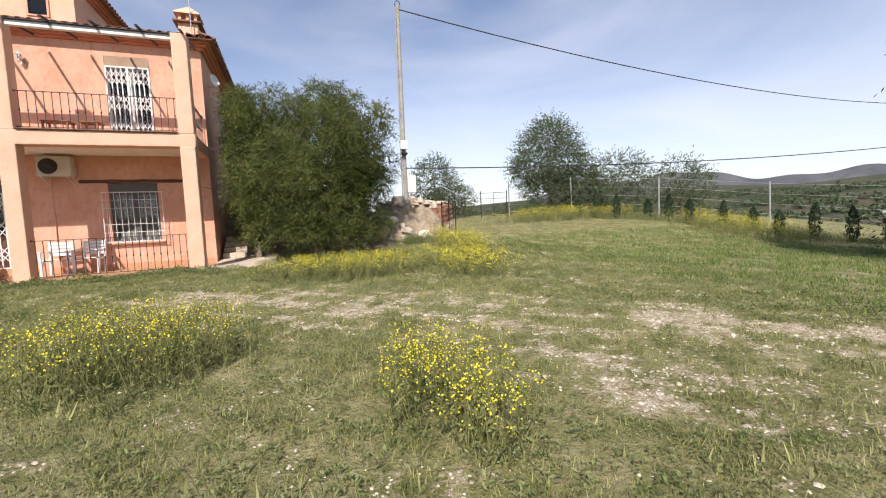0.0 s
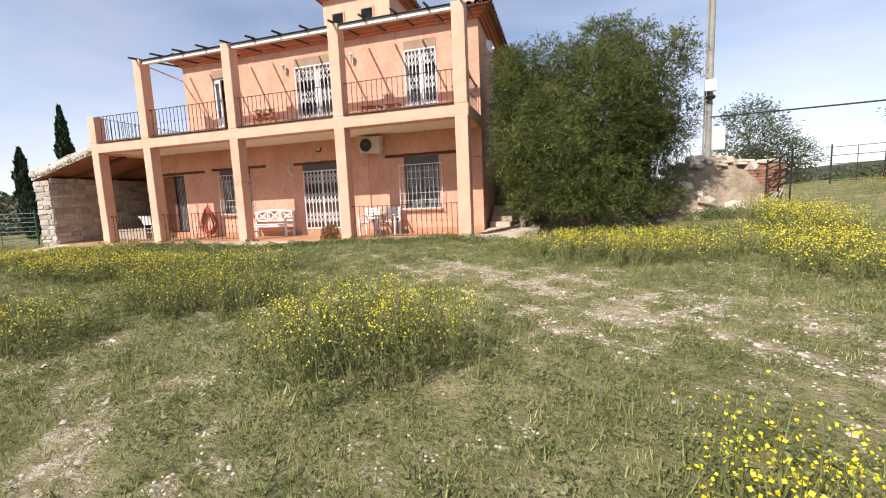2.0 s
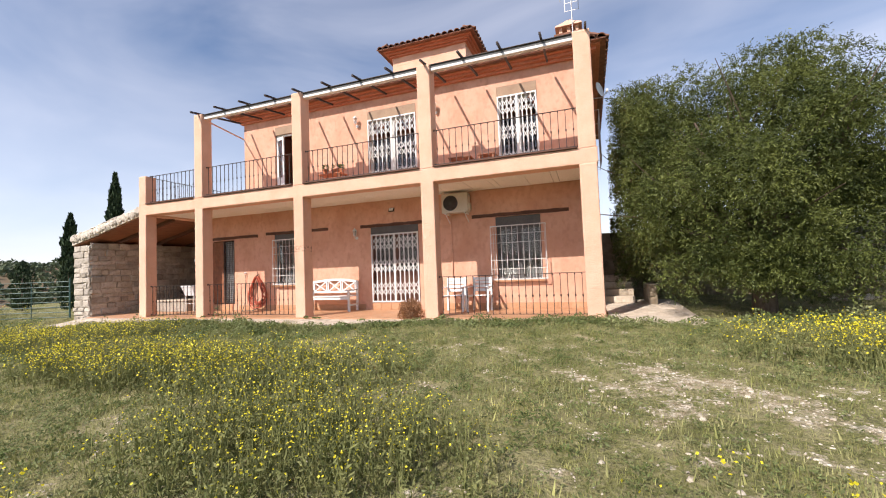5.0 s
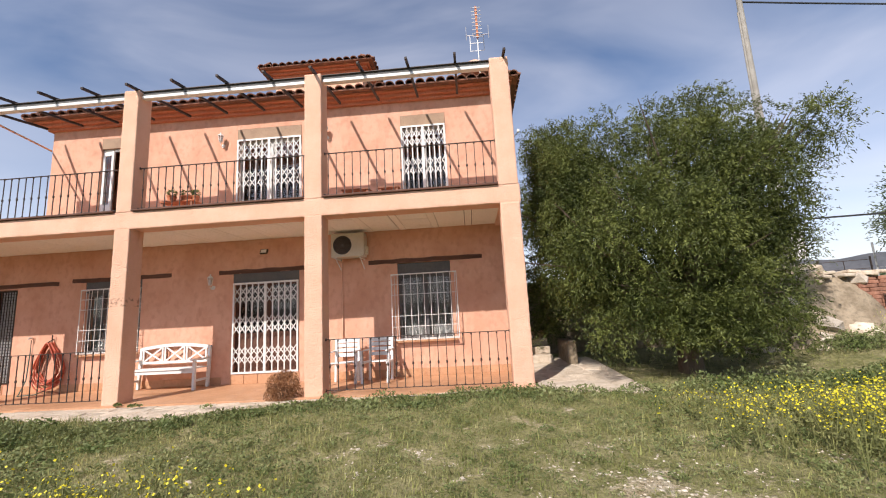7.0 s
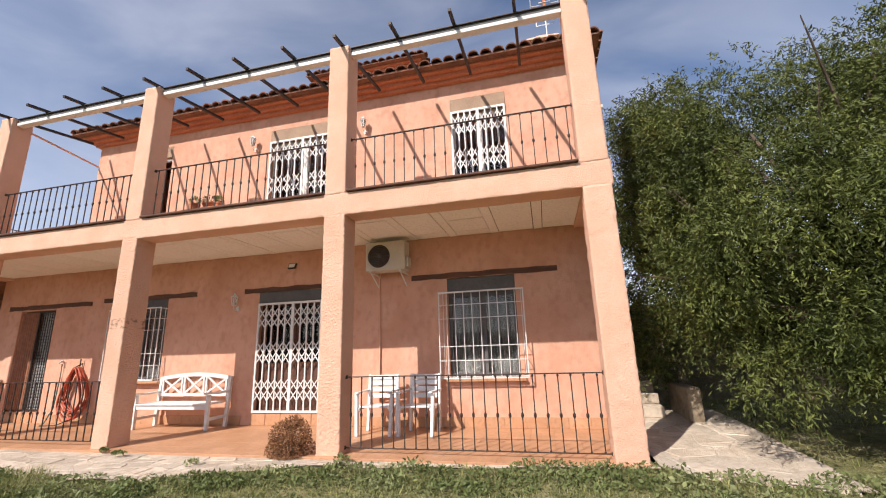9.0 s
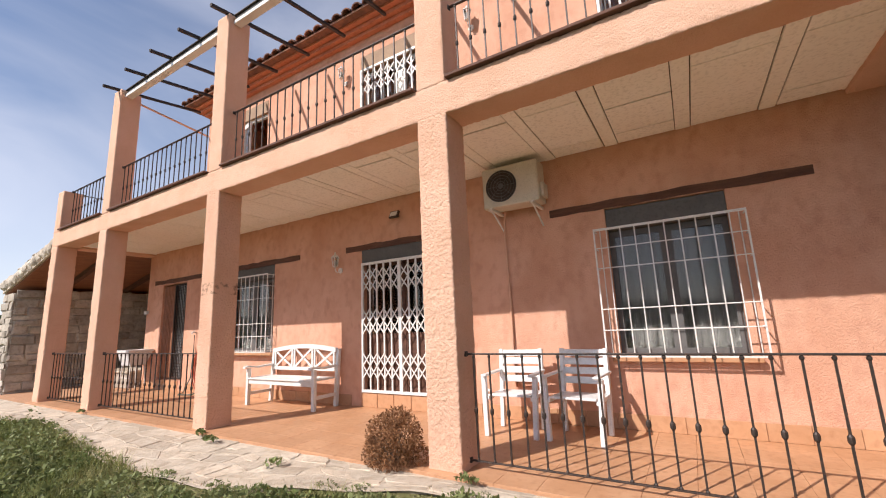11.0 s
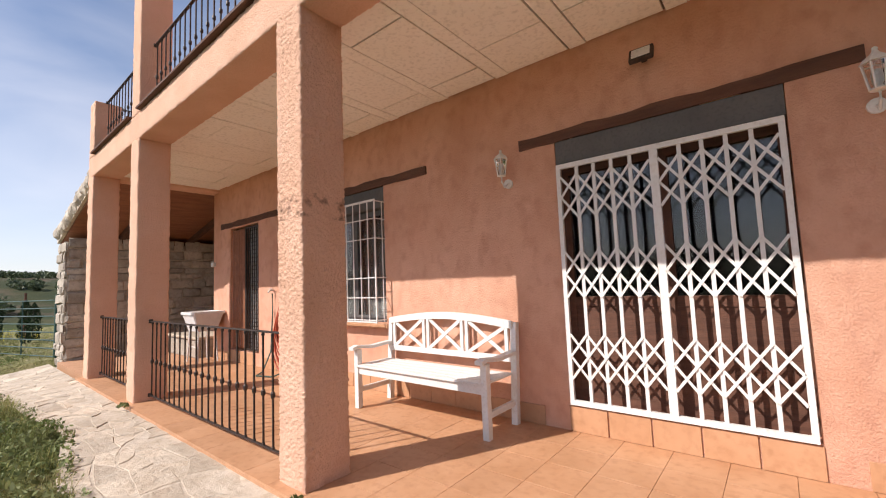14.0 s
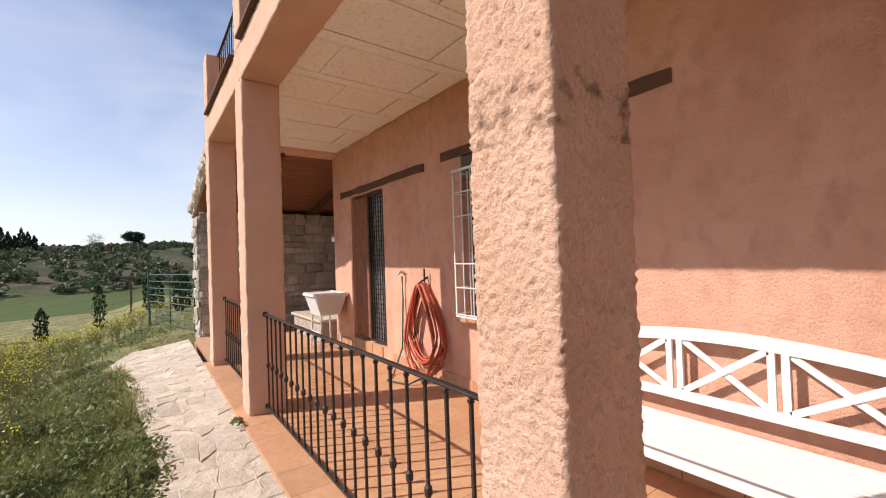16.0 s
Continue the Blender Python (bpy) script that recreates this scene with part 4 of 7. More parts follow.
# ---- railings ----
def baluster(h):
    bm = box(-0.0065, 0.0065, -0.0065, 0.0065, 0, h)
    lathe([(0.008, -0.03), (0.017, -0.016), (0.018, 0.0), (0.017, 0.016), (0.008, 0.03)], 8, bm, (0, 0, h * 0.46))
    lathe([(0.007, -0.02), (0.014, -0.01), (0.014, 0.002), (0.007, 0.01)], 6, bm, (0, 0, h - 0.012))
    lathe([(0.014, 0.0), (0.013, 0.012), (0.007, 0.02)], 6, bm)
    return mesh_of(bm, BLACK_IRON)


BALUSTERS = {}


def railing(x0, x1, y, z, h, label, spacing=0.148, turn=0, group="iron railings"):
    w = x1 - x0
    r = thing("railing", ((x0 + x1) / 2, y, z), label, "railing", group, "", turn)
    part("top_rail", box(-w / 2, w / 2, -0.016, 0.016, h, h + 0.014, 0.004), BLACK_IRON, r)
    part("bottom_rail", box(-w / 2, w / 2, -0.012, 0.012, 0.055, 0.067, 0.003), BLACK_IRON, r)
    for s in (-1, 1):
        part("wall_bracket", box(s * w / 2 - 0.012, s * w / 2 + 0.012, -0.022, 0.022, h - 0.016, h + 0.03, 0.004), BLACK_IRON, r)
        part("wall_bracket", box(s * w / 2 - 0.012, s * w / 2 + 0.012, -0.018, 0.018, 0.04, 0.082, 0.004), BLACK_IRON, r)
    if h not in BALUSTERS:
        BALUSTERS[h] = baluster(h - 0.064)
    count = int(w / spacing)
    for k in range(count):
        part("baluster", BALUSTERS[h], None, r, "", (-w / 2 + w * (k + 0.5) / count, 0, 0.065))
    return r


for a, b, lower in ((0, 1, True), (1, 2, True), (2, 3, False), (3, 4, True)):
    x0, x1 = PILLARS[a] + WIDTHS[a] / 2, PILLARS[b] - WIDTHS[b] / 2
    if lower:
        railing(x0, x1, FRONT + 0.16, FLOOR + 0.002, 0.93, "black wrought-iron railing closing the porch between pillars")
    railing(x0, x1, FRONT + 0.16, DECK + 0.033, 0.88, "black wrought-iron balcony railing with knotted balusters", 0.15)
railing(-18.0, -13.3, 15.1, DECK + 0.002, 0.9, "black wrought-iron railing along the terrace side", 0.15, 90)

railing(-0.77, 0.77, 0.0, DECK + 0.002, 0.88, "black wrought-iron railing closing the balcony end", 0.15, 90).location = (-2.30, 13.475, DECK + 0.002)

# ---- pergola over the balcony ----
pg = thing("pergola", (-7.9, FRONT + 0.16, 6.3), "steel pergola frame with black rafters over the balcony", "pergola")
for a, b in zip(PILLARS[1:], PILLARS[2:]):
    x0, x1 = a + 0.17 + 7.9, b - 0.175 + 7.9
    part("white_beam", box(x0, x1, -0.09, 0.03, 0.085, 0.145, 0.004), WHITE_PAINT, pg, "white painted steel beam")
    part("fascia", box(x0, x1, -0.07, 0.05, 0.147, 0.218, 0.004), GREY_FILL, pg, "dark grey steel fascia")
    part("dark_beam", box(x0, x1, -0.10, 0.05, 0.22, 0.238, 0.004), BLACK_IRON, pg)
rafter = mesh_of(box(-0.024, 0.024, -0.42, 1.44, 0, 0.05, 0.004), BLACK_IRON)
for k in range(13):
    part("rafter", rafter, None, pg, "", pose(5.62 - 0.915 * k, 0, 0.252, 8.0))
part("stay", rod((-5.4, 0.15, 0.15), (-5.55, 1.74, 0.05), 0.022, 8), STUCCO_PALE, pg, "salmon painted stay")

# ---- things on the porch ----
bench = thing("garden_bench", (-9.875, 13.92, FLOOR), "white painted wooden garden bench with crossed back panels", "bench")
BL = 1.66
for sx in (-1, 1):
    x = sx * (BL / 2 - 0.03)
    part("front_leg", box(x - 0.03, x + 0.03, -0.26, -0.20, 0, 0.60, 0.006), WHITE_PAINT, bench)
    part("back_leg", box(x - 0.03, x + 0.03, 0.19, 0.25, 0, 0.90, 0.006), WHITE_PAINT, bench, "", pose(0, 0, 0, -4))
    part("side_rail", box(x - 0.018, x + 0.018, -0.2, 0.2, 0.16, 0.21, 0.005), WHITE_PAINT, bench)
    bm = bmesh.new()
    tubepts = [(x, -0.32, 0.615), (x, -0.25, 0.63), (x, -0.05, 0.605), (x, 0.22, 0.62)]
    rows = [[bm.verts.new((p[0] + dx, p[1], p[2] + dz)) for dx, dz in ((-0.036, -0.014), (0.036, -0.014), (0.036, 0.016), (-0.036, 0.016))] for p in tubepts]
    for a, b in zip(rows, rows[1:]):
        for k in range(4):
            bm.faces.new((a[k], a[(k + 1) % 4], b[(k + 1) % 4], b[k]))
    bm.faces.new(rows[0][::-1])
    bm.faces.new(rows[-1])
    part("armrest", bm, WHITE_PAINT, bench)
for k in range(5):
    part("seat_slat", box(-BL / 2 + 0.03, BL / 2 - 0.03, -0.27 + 0.094 * k, -0.27 + 0.094 * k + 0.088, 0.425, 0.448, 0.006), WHITE_PAINT, bench)
part("front_apron", box(-BL / 2 + 0.06, BL / 2 - 0.06, -0.245, -0.215, 0.35, 0.423, 0.004), WHITE_PAINT, bench)


def back_z(x):
    return 0.89 + 0.075 * math.cos(x / (BL / 2) * math.pi / 2)


bm = bmesh.new()
rows = []
for k in range(17):
    x = -BL / 2 + 0.04 + (BL - 0.08) * k / 16
    rows.append([bm.verts.new((x, y, back_z(x) + dz)) for y, dz in ((0.235, -0.07), (0.27, -0.07), (0.27, 0.0), (0.235, 0.0))])
for a, b in zip(rows, rows[1:]):
    for k in range(4):
        bm.faces.new((a[k], b[k], b[(k + 1) % 4], a[(k + 1) % 4]))
bm.faces.new(rows[0])
bm.faces.new(rows[-1][::-1])
backrest = part("backrest", bm, WHITE_PAINT, bench)
part("lower_rail", box(-BL / 2 + 0.05, BL / 2 - 0.05, 0.225, 0.258, 0.53, 0.585, 0.005), WHITE_PAINT, backrest)
for k in range(3):
    x0 = -BL / 2 + 0.07 + k * (BL - 0.14) / 3
    x1 = x0 + (BL - 0.14) / 3
    for x in (x0 + 0.03, x1 - 0.03):
        bm = bmesh.new()
        strip_xz(x, 0.58, x, back_z(x) - 0.065, 0.034, 0.238, 0.258, bm)
        part("back_upright", bm, WHITE_PAINT, backrest)
    for za, zb, y in ((0.585, 0.0, 0.238), (0.0, 0.585, 0.246)):
        bm = bmesh.new()
        la, lb = za or back_z(x0 + 0.05) - 0.07, zb or back_z(x1 - 0.05) - 0.07
        strip_xz(x0 + 0.045, la, x1 - 0.045, lb, 0.034, y, y + 0.012, bm)
        part("cross_slat", bm, WHITE_PAINT, backrest)


def garden_chair(at, turn):
    c = thing("garden_chair", at, "white slatted plastic garden armchair on the porch", "chair", "porch garden chairs", "", turn)
    for sx in (-1, 1):
        part("front_leg", box(-0.026, 0.026, -0.03, 0.03, 0, 0.62, 0.008), WHITE_PLASTIC, c, "", pose(sx * 0.265, -0.24, 0, -3, sx * 2))
        part("back_leg", box(-0.024, 0.024, -0.03, 0.03, 0, 0.88, 0.008), WHITE_PLASTIC, c, "", pose(sx * 0.24, 0.2, 0, -7, 0))
        part("armrest", box(sx * 0.262 - 0.032, sx * 0.262 + 0.032, -0.29, 0.26, 0.62, 0.645, 0.01), WHITE_PLASTIC, c)
        part("side_rail", box(sx * 0.245 - 0.016, sx * 0.245 + 0.016, -0.23, 0.22, 0.37, 0.41, 0.005), WHITE_PLASTIC, c)
    for k in range(5):
        part("seat_slat", box(-0.235, 0.235, -0.25 + 0.093 * k, -0.167 + 0.093 * k, 0.412 - 0.004 * k, 0.434 - 0.004 * k, 0.006), WHITE_PLASTIC, c)
    for k, z in enumerate((0.50, 0.60, 0.70, 0.79)):
        part("back_slat", box(-0.235, 0.235, -0.012, 0.012, 0, 0.075, 0.008), WHITE_PLASTIC, c, "", pose(0, 0.2 + z * 0.123 - 0.01, z, -7))
    return c


garden_chair((-5.86, 13.72, FLOOR), 4)
garden_chair((-5.17, 13.74, FLOOR), -3)

# laundry sink, stone bench and wheelbarrow at the covered end
sk_ = thing("laundry_sink", (-15.5, 13.97, FLOOR), "white laundry sink on thin legs beside the brown door", "sink")
bm = bmesh.new()
rings = []
for z, wx, wy in ((0.56, 0.22, 0.16), (0.86, 0.31, 0.235), (0.86, 0.335, 0.255), (0.91, 0.335, 0.255), (0.91, 0.295, 0.215), (0.62, 0.19, 0.13)):
    rings.append([bm.verts.new((sx * wx, sy * wy, z)) for sx, sy in ((-1, -1), (1, -1), (1, 1), (-1, 1))])
for a, b in zip(rings, rings[1:]):
    for k in range(4):
        bm.faces.new((a[k], a[(k + 1) % 4], b[(k + 1) % 4], b[k]))
bm.faces.new(rings[0][::-1])
bm.faces.new(rings[-1])
part("basin", bm, WHITE_PLASTIC, sk_)
for sx in (-1, 1):
    for sy in (-1, 1):
        part("leg", rod((sx * 0.24, sy * 0.17, 0), (sx * 0.2, sy * 0.14, 0.6), 0.014, 8), WHITE_PAINT, sk_)
part("crossbar", rod((-0.22, -0.155, 0.28), (0.22, -0.155, 0.28), 0.01, 8), WHITE_PAINT, sk_)
part("washboard", box(-0.3, 0.0, -0.2, 0.2, 0.88, 0.9, 0.006), WHITE_PLASTIC, sk_)
w = thing("stone_bench", (-16.75, 14.35, FLOOR - 0.02), "low rubble stone bench under the lean-to", "bench")
part("base", box(-0.8, 0.8, -0.3, 0.3, 0, 0.36, 0.03), STONE, w)
part("top", box(-0.85, 0.85, -0.34, 0.34, 0.362, 0.42, 0.02), FLAG, w)
tb = thing("folding_table", (-16.35, 15.1, FLOOR - 0.02), "worn folding table with an orange wooden top under the lean-to", "table", "", "", 12)
part("tabletop", box(-0.5, 0.5, -0.32, 0.32, 0.74, 0.765, 0.006), SHUTTER_BROWN, tb, "", pose(0, 0, 0, 0, -3))
for sx in (-1, 1):
    for sy in (-1, 1):
        part("leg", rod((sx * 0.42, sy * 0.26, 0.0), (-sx * 0.1, sy * 0.26, 0.735), 0.013, 8), STEEL, tb)
part("crossbar", rod((0.2, -0.26, 0.3), (0.2, 0.26, 0.3), 0.011, 8), STEEL, tb)
wb = thing("wheelbarrow", (-17.1, 15.4, FLOOR - 0.02), "dark wheelbarrow parked in the shade of the lean-to", "wheelbarrow", "", "", 20)
bm = bmesh.new()
rings = [[bm.verts.new((x, y, z)) for x, y in ((-a_, -b_), (a_, -b_), (a_, b_), (-a_, b_))] for z, a_, b_ in ((0.42, 0.3, 0.18), (0.72, 0.52, 0.33), (0.72, 0.5, 0.31), (0.44, 0.28, 0.16))]
for a, b in zip(rings, rings[1:]):
    for k in range(4):
        bm.faces.new((a[k], a[(k + 1) % 4], b[(k + 1) % 4], b[k]))
bm.faces.new(rings[0][::-1])
bm.faces.new(rings[-1])
part("tray", bm, BLACK_IRON, wb)
for s_ in (-1, 1):
    part("handle", tube([(-0.65, s_ * 0.05, 0.2), (0.0, s_ * 0.2, 0.4), (0.9, s_ * 0.27, 0.62)], 0.017, 8), GREEN_PAINT, wb)
    part("leg", rod((0.35, s_ * 0.22, 0.48), (0.38, s_ * 0.22, 0.0), 0.014, 6), GREEN_PAINT, wb)
wheel = part("wheel", tube([(-0.65 + 0.16 * math.cos(a), 0, 0.2 + 0.16 * math.sin(a)) for a in np.linspace(0, 2 * math.pi, 21)], 0.04, 8), BLACK_CABLE, wb)
part("hub", rod((-0.65, -0.05, 0.2), (-0.65, 0.05, 0.2), 0.05, 10), STEEL, wheel)
so = thing("wall_socket", (-6.45, WALL, 0.80), "small white outdoor wall socket", "socket")
part("plate", box(-0.045, 0.045, -0.03, 0.0, -0.045, 0.045, 0.006), WHITE_PLASTIC, so)
part("cover", box(-0.032, 0.032, -0.04, -0.031, -0.035, 0.02, 0.004), SHUTTER_BROWN, so)

# air conditioner
ac = thing("air_conditioner", (-5.8, 14.0, 3.12), "cream outdoor air conditioner unit bracketed to the wall", "air conditioner")
part("casing", box(-0.38, 0.36, -0.13, 0.15, 0.0, 0.53, 0.02), CREAM_CASE, ac)
well = part("fan_well", rod((-0.12, -0.128, 0.265), (-0.12, -0.134, 0.265), 0.205, 28), BLACK_IRON, ac)
for k, r_ in enumerate((0.06, 0.10, 0.14, 0.18, 0.205)):
    bm = bmesh.new()
    tube([(-0.12 + r_ * math.cos(a), -0.142, 0.265 + r_ * math.sin(a)) for a in np.linspace(0, 2 * math.pi, 29)], 0.0035, 4, bm)
    part("guard_ring", bm, GREY_FILL, well)
for k in range(8):
    a = k * math.pi / 4
    part("guard_spoke", rod((-0.12 + 0.03 * math.cos(a), -0.142, 0.265 + 0.03 * math.sin(a)), (-0.12 + 0.205 * math.cos(a), -0.142, 0.265 + 0.205 * math.sin(a)), 0.003, 4), GREY_FILL, well)
part("hub", rod((-0.12, -0.135, 0.265), (-0.12, -0.148, 0.265), 0.035, 14), GREY_FILL, well)
part("valve_cover", box(0.36, 0.40, -0.06, 0.12, 0.06, 0.24, 0.012), CREAM_CASE, ac)
for x in (-0.27, 0.27):
    part("bracket", box(x - 0.018, x + 0.018, -0.16, 0.25, -0.035, -0.002, 0.003), WHITE_PAINT, ac)
    bm = bmesh.new()
    part("bracket_brace", rod((x, -0.12, -0.03), (x, 0.245, -0.24), 0.012, 6, bm=bm), WHITE_PAINT, ac)
pipe = thing("drain_pipe", (-6.04, WALL - 0.025, FLOOR), "thin salmon drain pipe clipped to the wall", "pipe")
part("tube", tube([(0, 0, 0.4), (0, 0, 1.5), (-0.015, 0, 2.3), (0.0, -0.01, 2.55), (0.06, -0.12, 2.63)], 0.014, 8), STUCCO_PALE, pipe, "", None, True)


def wall_lamp(at, group="wall lanterns"):
    l_ = thing("wall_lantern", at, "small white lantern on a curled wall bracket", "lamp", group)
    part("wall_plate", rod((0, 0, -0.10), (0, -0.02, -0.10), 0.045, 14), WHITE_PAINT, l_)
    part("arm", tube([(0, -0.02, -0.10), (0, -0.08, -0.14), (0, -0.13, -0.10), (0, -0.13, -0.05)], 0.009, 6), WHITE_PAINT, l_)
    body = bmesh.new()
    lathe([(0.03, -0.05), (0.045, -0.045), (0.04, -0.035)], 6, body, (0, -0.13, 0))
    lantern = part("lantern", body, WHITE_PAINT, l_)
    for k in range(6):
        a = k * math.pi / 3
        part("cage_bar", rod((0.038 * math.cos(a), -0.13 + 0.038 * math.sin(a), -0.04), (0.06 * math.cos(a), -0.13 + 0.06 * math.sin(a), 0.11), 0.006, 4), WHITE_PAINT, lantern)
    part("glass", lathe([(0.033, -0.035), (0.053, 0.108)], 6, at=(0, -0.13, 0)), GLASS, lantern)
    part("bulb", lathe([(0.01, -0.03), (0.02, 0.0), (0.022, 0.04), (0.012, 0.07)], 8, at=(0, -0.13, 0)), WHITE_PLASTIC, lantern)
    part("cap", lathe([(0.072, 0.11), (0.055, 0.135), (0.02, 0.165), (0.012, 0.18), (0.014, 0.195), (0.0, 0.205)], 6, at=(0, -0.13, 0)), WHITE_PAINT, lantern)
    return l_


for x, z in ((-9.08, 2.76), (-6.66, 2.77), (-8.95, 6.2), (-6.37, 6.2)):
    wall_lamp((x, WALL, z))
fl = thing("floodlight", (-7.84, WALL, 3.40), "small dark floodlight with a pale lens over the door", "lamp")
part("bracket", box(-0.02, 0.02, -0.08, 0.0, -0.01, 0.02), BLACK_IRON, fl)
part("housing", box(-0.085, 0.085, -0.02, 0.02, -0.06, 0.06, 0.008), BLACK_IRON, fl, "", pose(0, -0.10, 0.01, -25))
part("lens", box(-0.065, 0.065, -0.026, -0.021, -0.042, 0.042, 0.002), WHITE_PLASTIC, fl, "", pose(0, -0.10, 0.01, -25))

# hose hung in a coil by the tap
hose = thing("garden_hose", (-12.9, WALL - 0.06, FLOOR), "thick coil of red garden hose hung on the wall", "hose")
r_ = random.Random(5)
for k in range(12):
    bot, wid, off, dy = r_.uniform(0.04, 0.28), r_.uniform(0.24, 0.43), r_.uniform(-0.05, 0.05), r_.uniform(-0.06, 0.03)
    pts = []
    for j in range(25):
        a = 2 * math.pi * j / 24
        u = math.sin(a)
        zc, zr = (1.12 + bot) / 2, (1.12 - bot) / 2
        zz = zc + zr * math.cos(a)
        w_ = wid * (0.35 + 0.65 * min(1, (1.12 - zz) / (1.12 - bot) * 1.5)) if zz < 1.12 else 0
        pts.append((off * (1.12 - zz) + w_ * u, dy - 0.012 * (k % 4), max(zz, 0.02) + 0.01 * r_.uniform(-1, 1)))
    part("coil", tube(pts, 0.013, 6), RUBBER_HOSE, hose, "", None, True)
part("loose_end", tube([(0.1, -0.05, 0.1), (0.0, -0.25, 0.016), (-0.3, -0.35, 0.016), (-0.5, -0.15, 0.016), (-0.53, 0.0, 0.3), (-0.53, 0.03, 0.9), (-0.52, 0.02, 1.2)], 0.011, 6), GREEN_PAINT, hose, "thin green feed hose", None, True)
part("hook", rod((0, 0.06, 1.2), (0, -0.07, 1.13), 0.012, 6), BLACK_IRON, hose)
part("peg", rod((0.02, 0.0, 1.14), (0.02, 0.0, 1.3), 0.011, 6), BLACK_IRON, hose)
tap = thing("wall_tap", (-13.43, WALL, 1.74), "brass garden tap on the porch wall", "tap")
part("body", tube([(0, 0, 0), (0, -0.07, 0), (0, -0.1, -0.03)], 0.014, 8), STEEL, tap)
part("handle", box(-0.05, 0.05, -0.06, -0.045, 0.02, 0.03, 0.003), STEEL, tap)
part("stem", rod((0, -0.052, 0), (0, -0.052, 0.025), 0.008, 8), STEEL, tap)
cond = thing("conduit", (-14.6, 17.4, 2.3), "pale pipe running along the dim stone wall", "pipe")
part("tube", rod((-3.6, 0.1, 0), (0.6, 0.1, 0.05), 0.02, 8), WHITE_PAINT, cond)
jb = thing("junction_box", (-15.70, WALL - 0.02, 2.28), "small white junction box at the wall corner", "box")
part("case", box(-0.06, 0.06, -0.03, 0.02, -0.04, 0.04, 0.008), WHITE_PLASTIC, jb)

# dry shrub by the entrance pillar
sh = thing("dry_shrub", (-6.52, 12.36, 0.40), "round dried russet shrub at the foot of a pillar", "shrub")
bm = bmesh.new()
for k in range(26):
    a, e = random.uniform(0, 6.28), random.uniform(0.2, 1.5)
    q = (0.26 * math.cos(a) * math.cos(e), 0.26 * math.sin(a) * math.cos(e), 0.08 + 0.42 * math.sin(e))
    tube([(0, 0, -0.02), (q[0] * 0.4, q[1] * 0.4, q[2] * 0.55), q], [0.007, 0.005, 0.002], 4, bm)
part("branchwork", bm, BARK, sh)
p_, d_ = crown_points([(0, 0, 0.27, 0.27, 0.25, 0.25), (-0.14, 0.02, 0.33, 0.17, 0.18, 0.17), (0.13, -0.05, 0.36, 0.17, 0.17, 0.18), (0.02, -0.12, 0.2, 0.2, 0.18, 0.16), (0.0, 0.06, 0.47, 0.13, 0.13, 0.1), (-0.2, -0.05, 0.15, 0.12, 0.12, 0.12), (0.22, 0.02, 0.18, 0.11, 0.12, 0.13)], 6500)
p_[:, 2] = np.maximum(p_[:, 2], 0.02)
v_, f_ = leaf_quads(p_, d_ + rng.normal(size=d_.shape) * 0.7, rng.uniform(0.02, 0.045, len(p_)), rng.uniform(0.008, 0.016, len(p_)))
part("foliage", loose(v_, f_, LEAF_DRY), None, sh)

# ---- things on the balcony ----
def planter_table(at, w, pots):
    tb = thing("balcony_table", at, "low weathered wooden table on the balcony", "table", "balcony tables")
    for k in range(4):
        part("slat", box(-w / 2, w / 2, -0.2 + 0.1 * k, -0.11 + 0.1 * k, 0.42, 0.445, 0.004), TERRA_POT if pots else WOOD_SOFFIT, tb)
    for sx in (-1, 1):
        for sy in (-1, 1):
            part("leg", box(sx * (w / 2 - 0.05) - 0.02, sx * (w / 2 - 0.05) + 0.02, sy * 0.16 - 0.02, sy * 0.16 + 0.02, 0, 0.42), WOOD_SOFFIT, tb)
    for dx, r0, h in pots:
        pt = thing("flower_pot", (at[0] + dx, at[1], at[2] + 0.445), "small clay pot with a tufted plant on the table", "pot", "balcony pots")
        part("pot", lathe([(r0 * 0.7, 0), (r0, h), (r0 * 1.08, h), (r0 * 1.08, h + 0.03), (r0 * 0.9, h + 0.03)], 14), TERRA_POT, pt)
        p2, d2 = crown_points([(0, 0, h + 0.09, r0 * 1.2, r0 * 1.2, 0.09)], 160)
        v2, f2 = leaf_quads(p2, d2, 0.06, 0.02)
        part("plant", loose(v2, f2, WEED), None, pt)


planter_table((-9.3, 13.4, DECK), 0.75, ((-0.25, 0.09, 0.14), (0.12, 0.14, 0.10), (0.3, 0.07, 0.1)))
planter_table((-5.45, 13.5, DECK), 0.6, ())
planter_table((-4.75, 13.5, DECK), 0.45, ())

# chimney, aerial and dish
ch = thing("chimney", (-2.66, 15.7, 7.12), "pale stucco chimney with a vented tiled cap", "chimney")
part("stack", box(-0.28, 0.28, -0.28, 0.28, -0.3, 1.0, 0.01), STUCCO_PALE, ch)
part("ledge", box(-0.4, 0.4, -0.4, 0.4, 1.002, 1.06, 0.01), ROOF_TILE, ch)
for sx in (-1, 0, 1):
    for sy in (-1, 1):
        part("vent_post", box(sx * 0.22 - 0.045, sx * 0.22 + 0.045, sy * 0.22 - 0.045, sy * 0.22 + 0.045, 1.06, 1.28), STUCCO_PALE, ch)
part("cap", lathe([(0.52, 1.28), (0.5, 1.32), (0.22, 1.5), (0.05, 1.62)], 4), STUCCO_PALE, ch, "", pose(0, 0, 0, 0, 0, 45))
ae = thing("tv_aerial", (-2.55, 15.3, 8.1), "grey television aerial mast beside the chimney", "aerial")
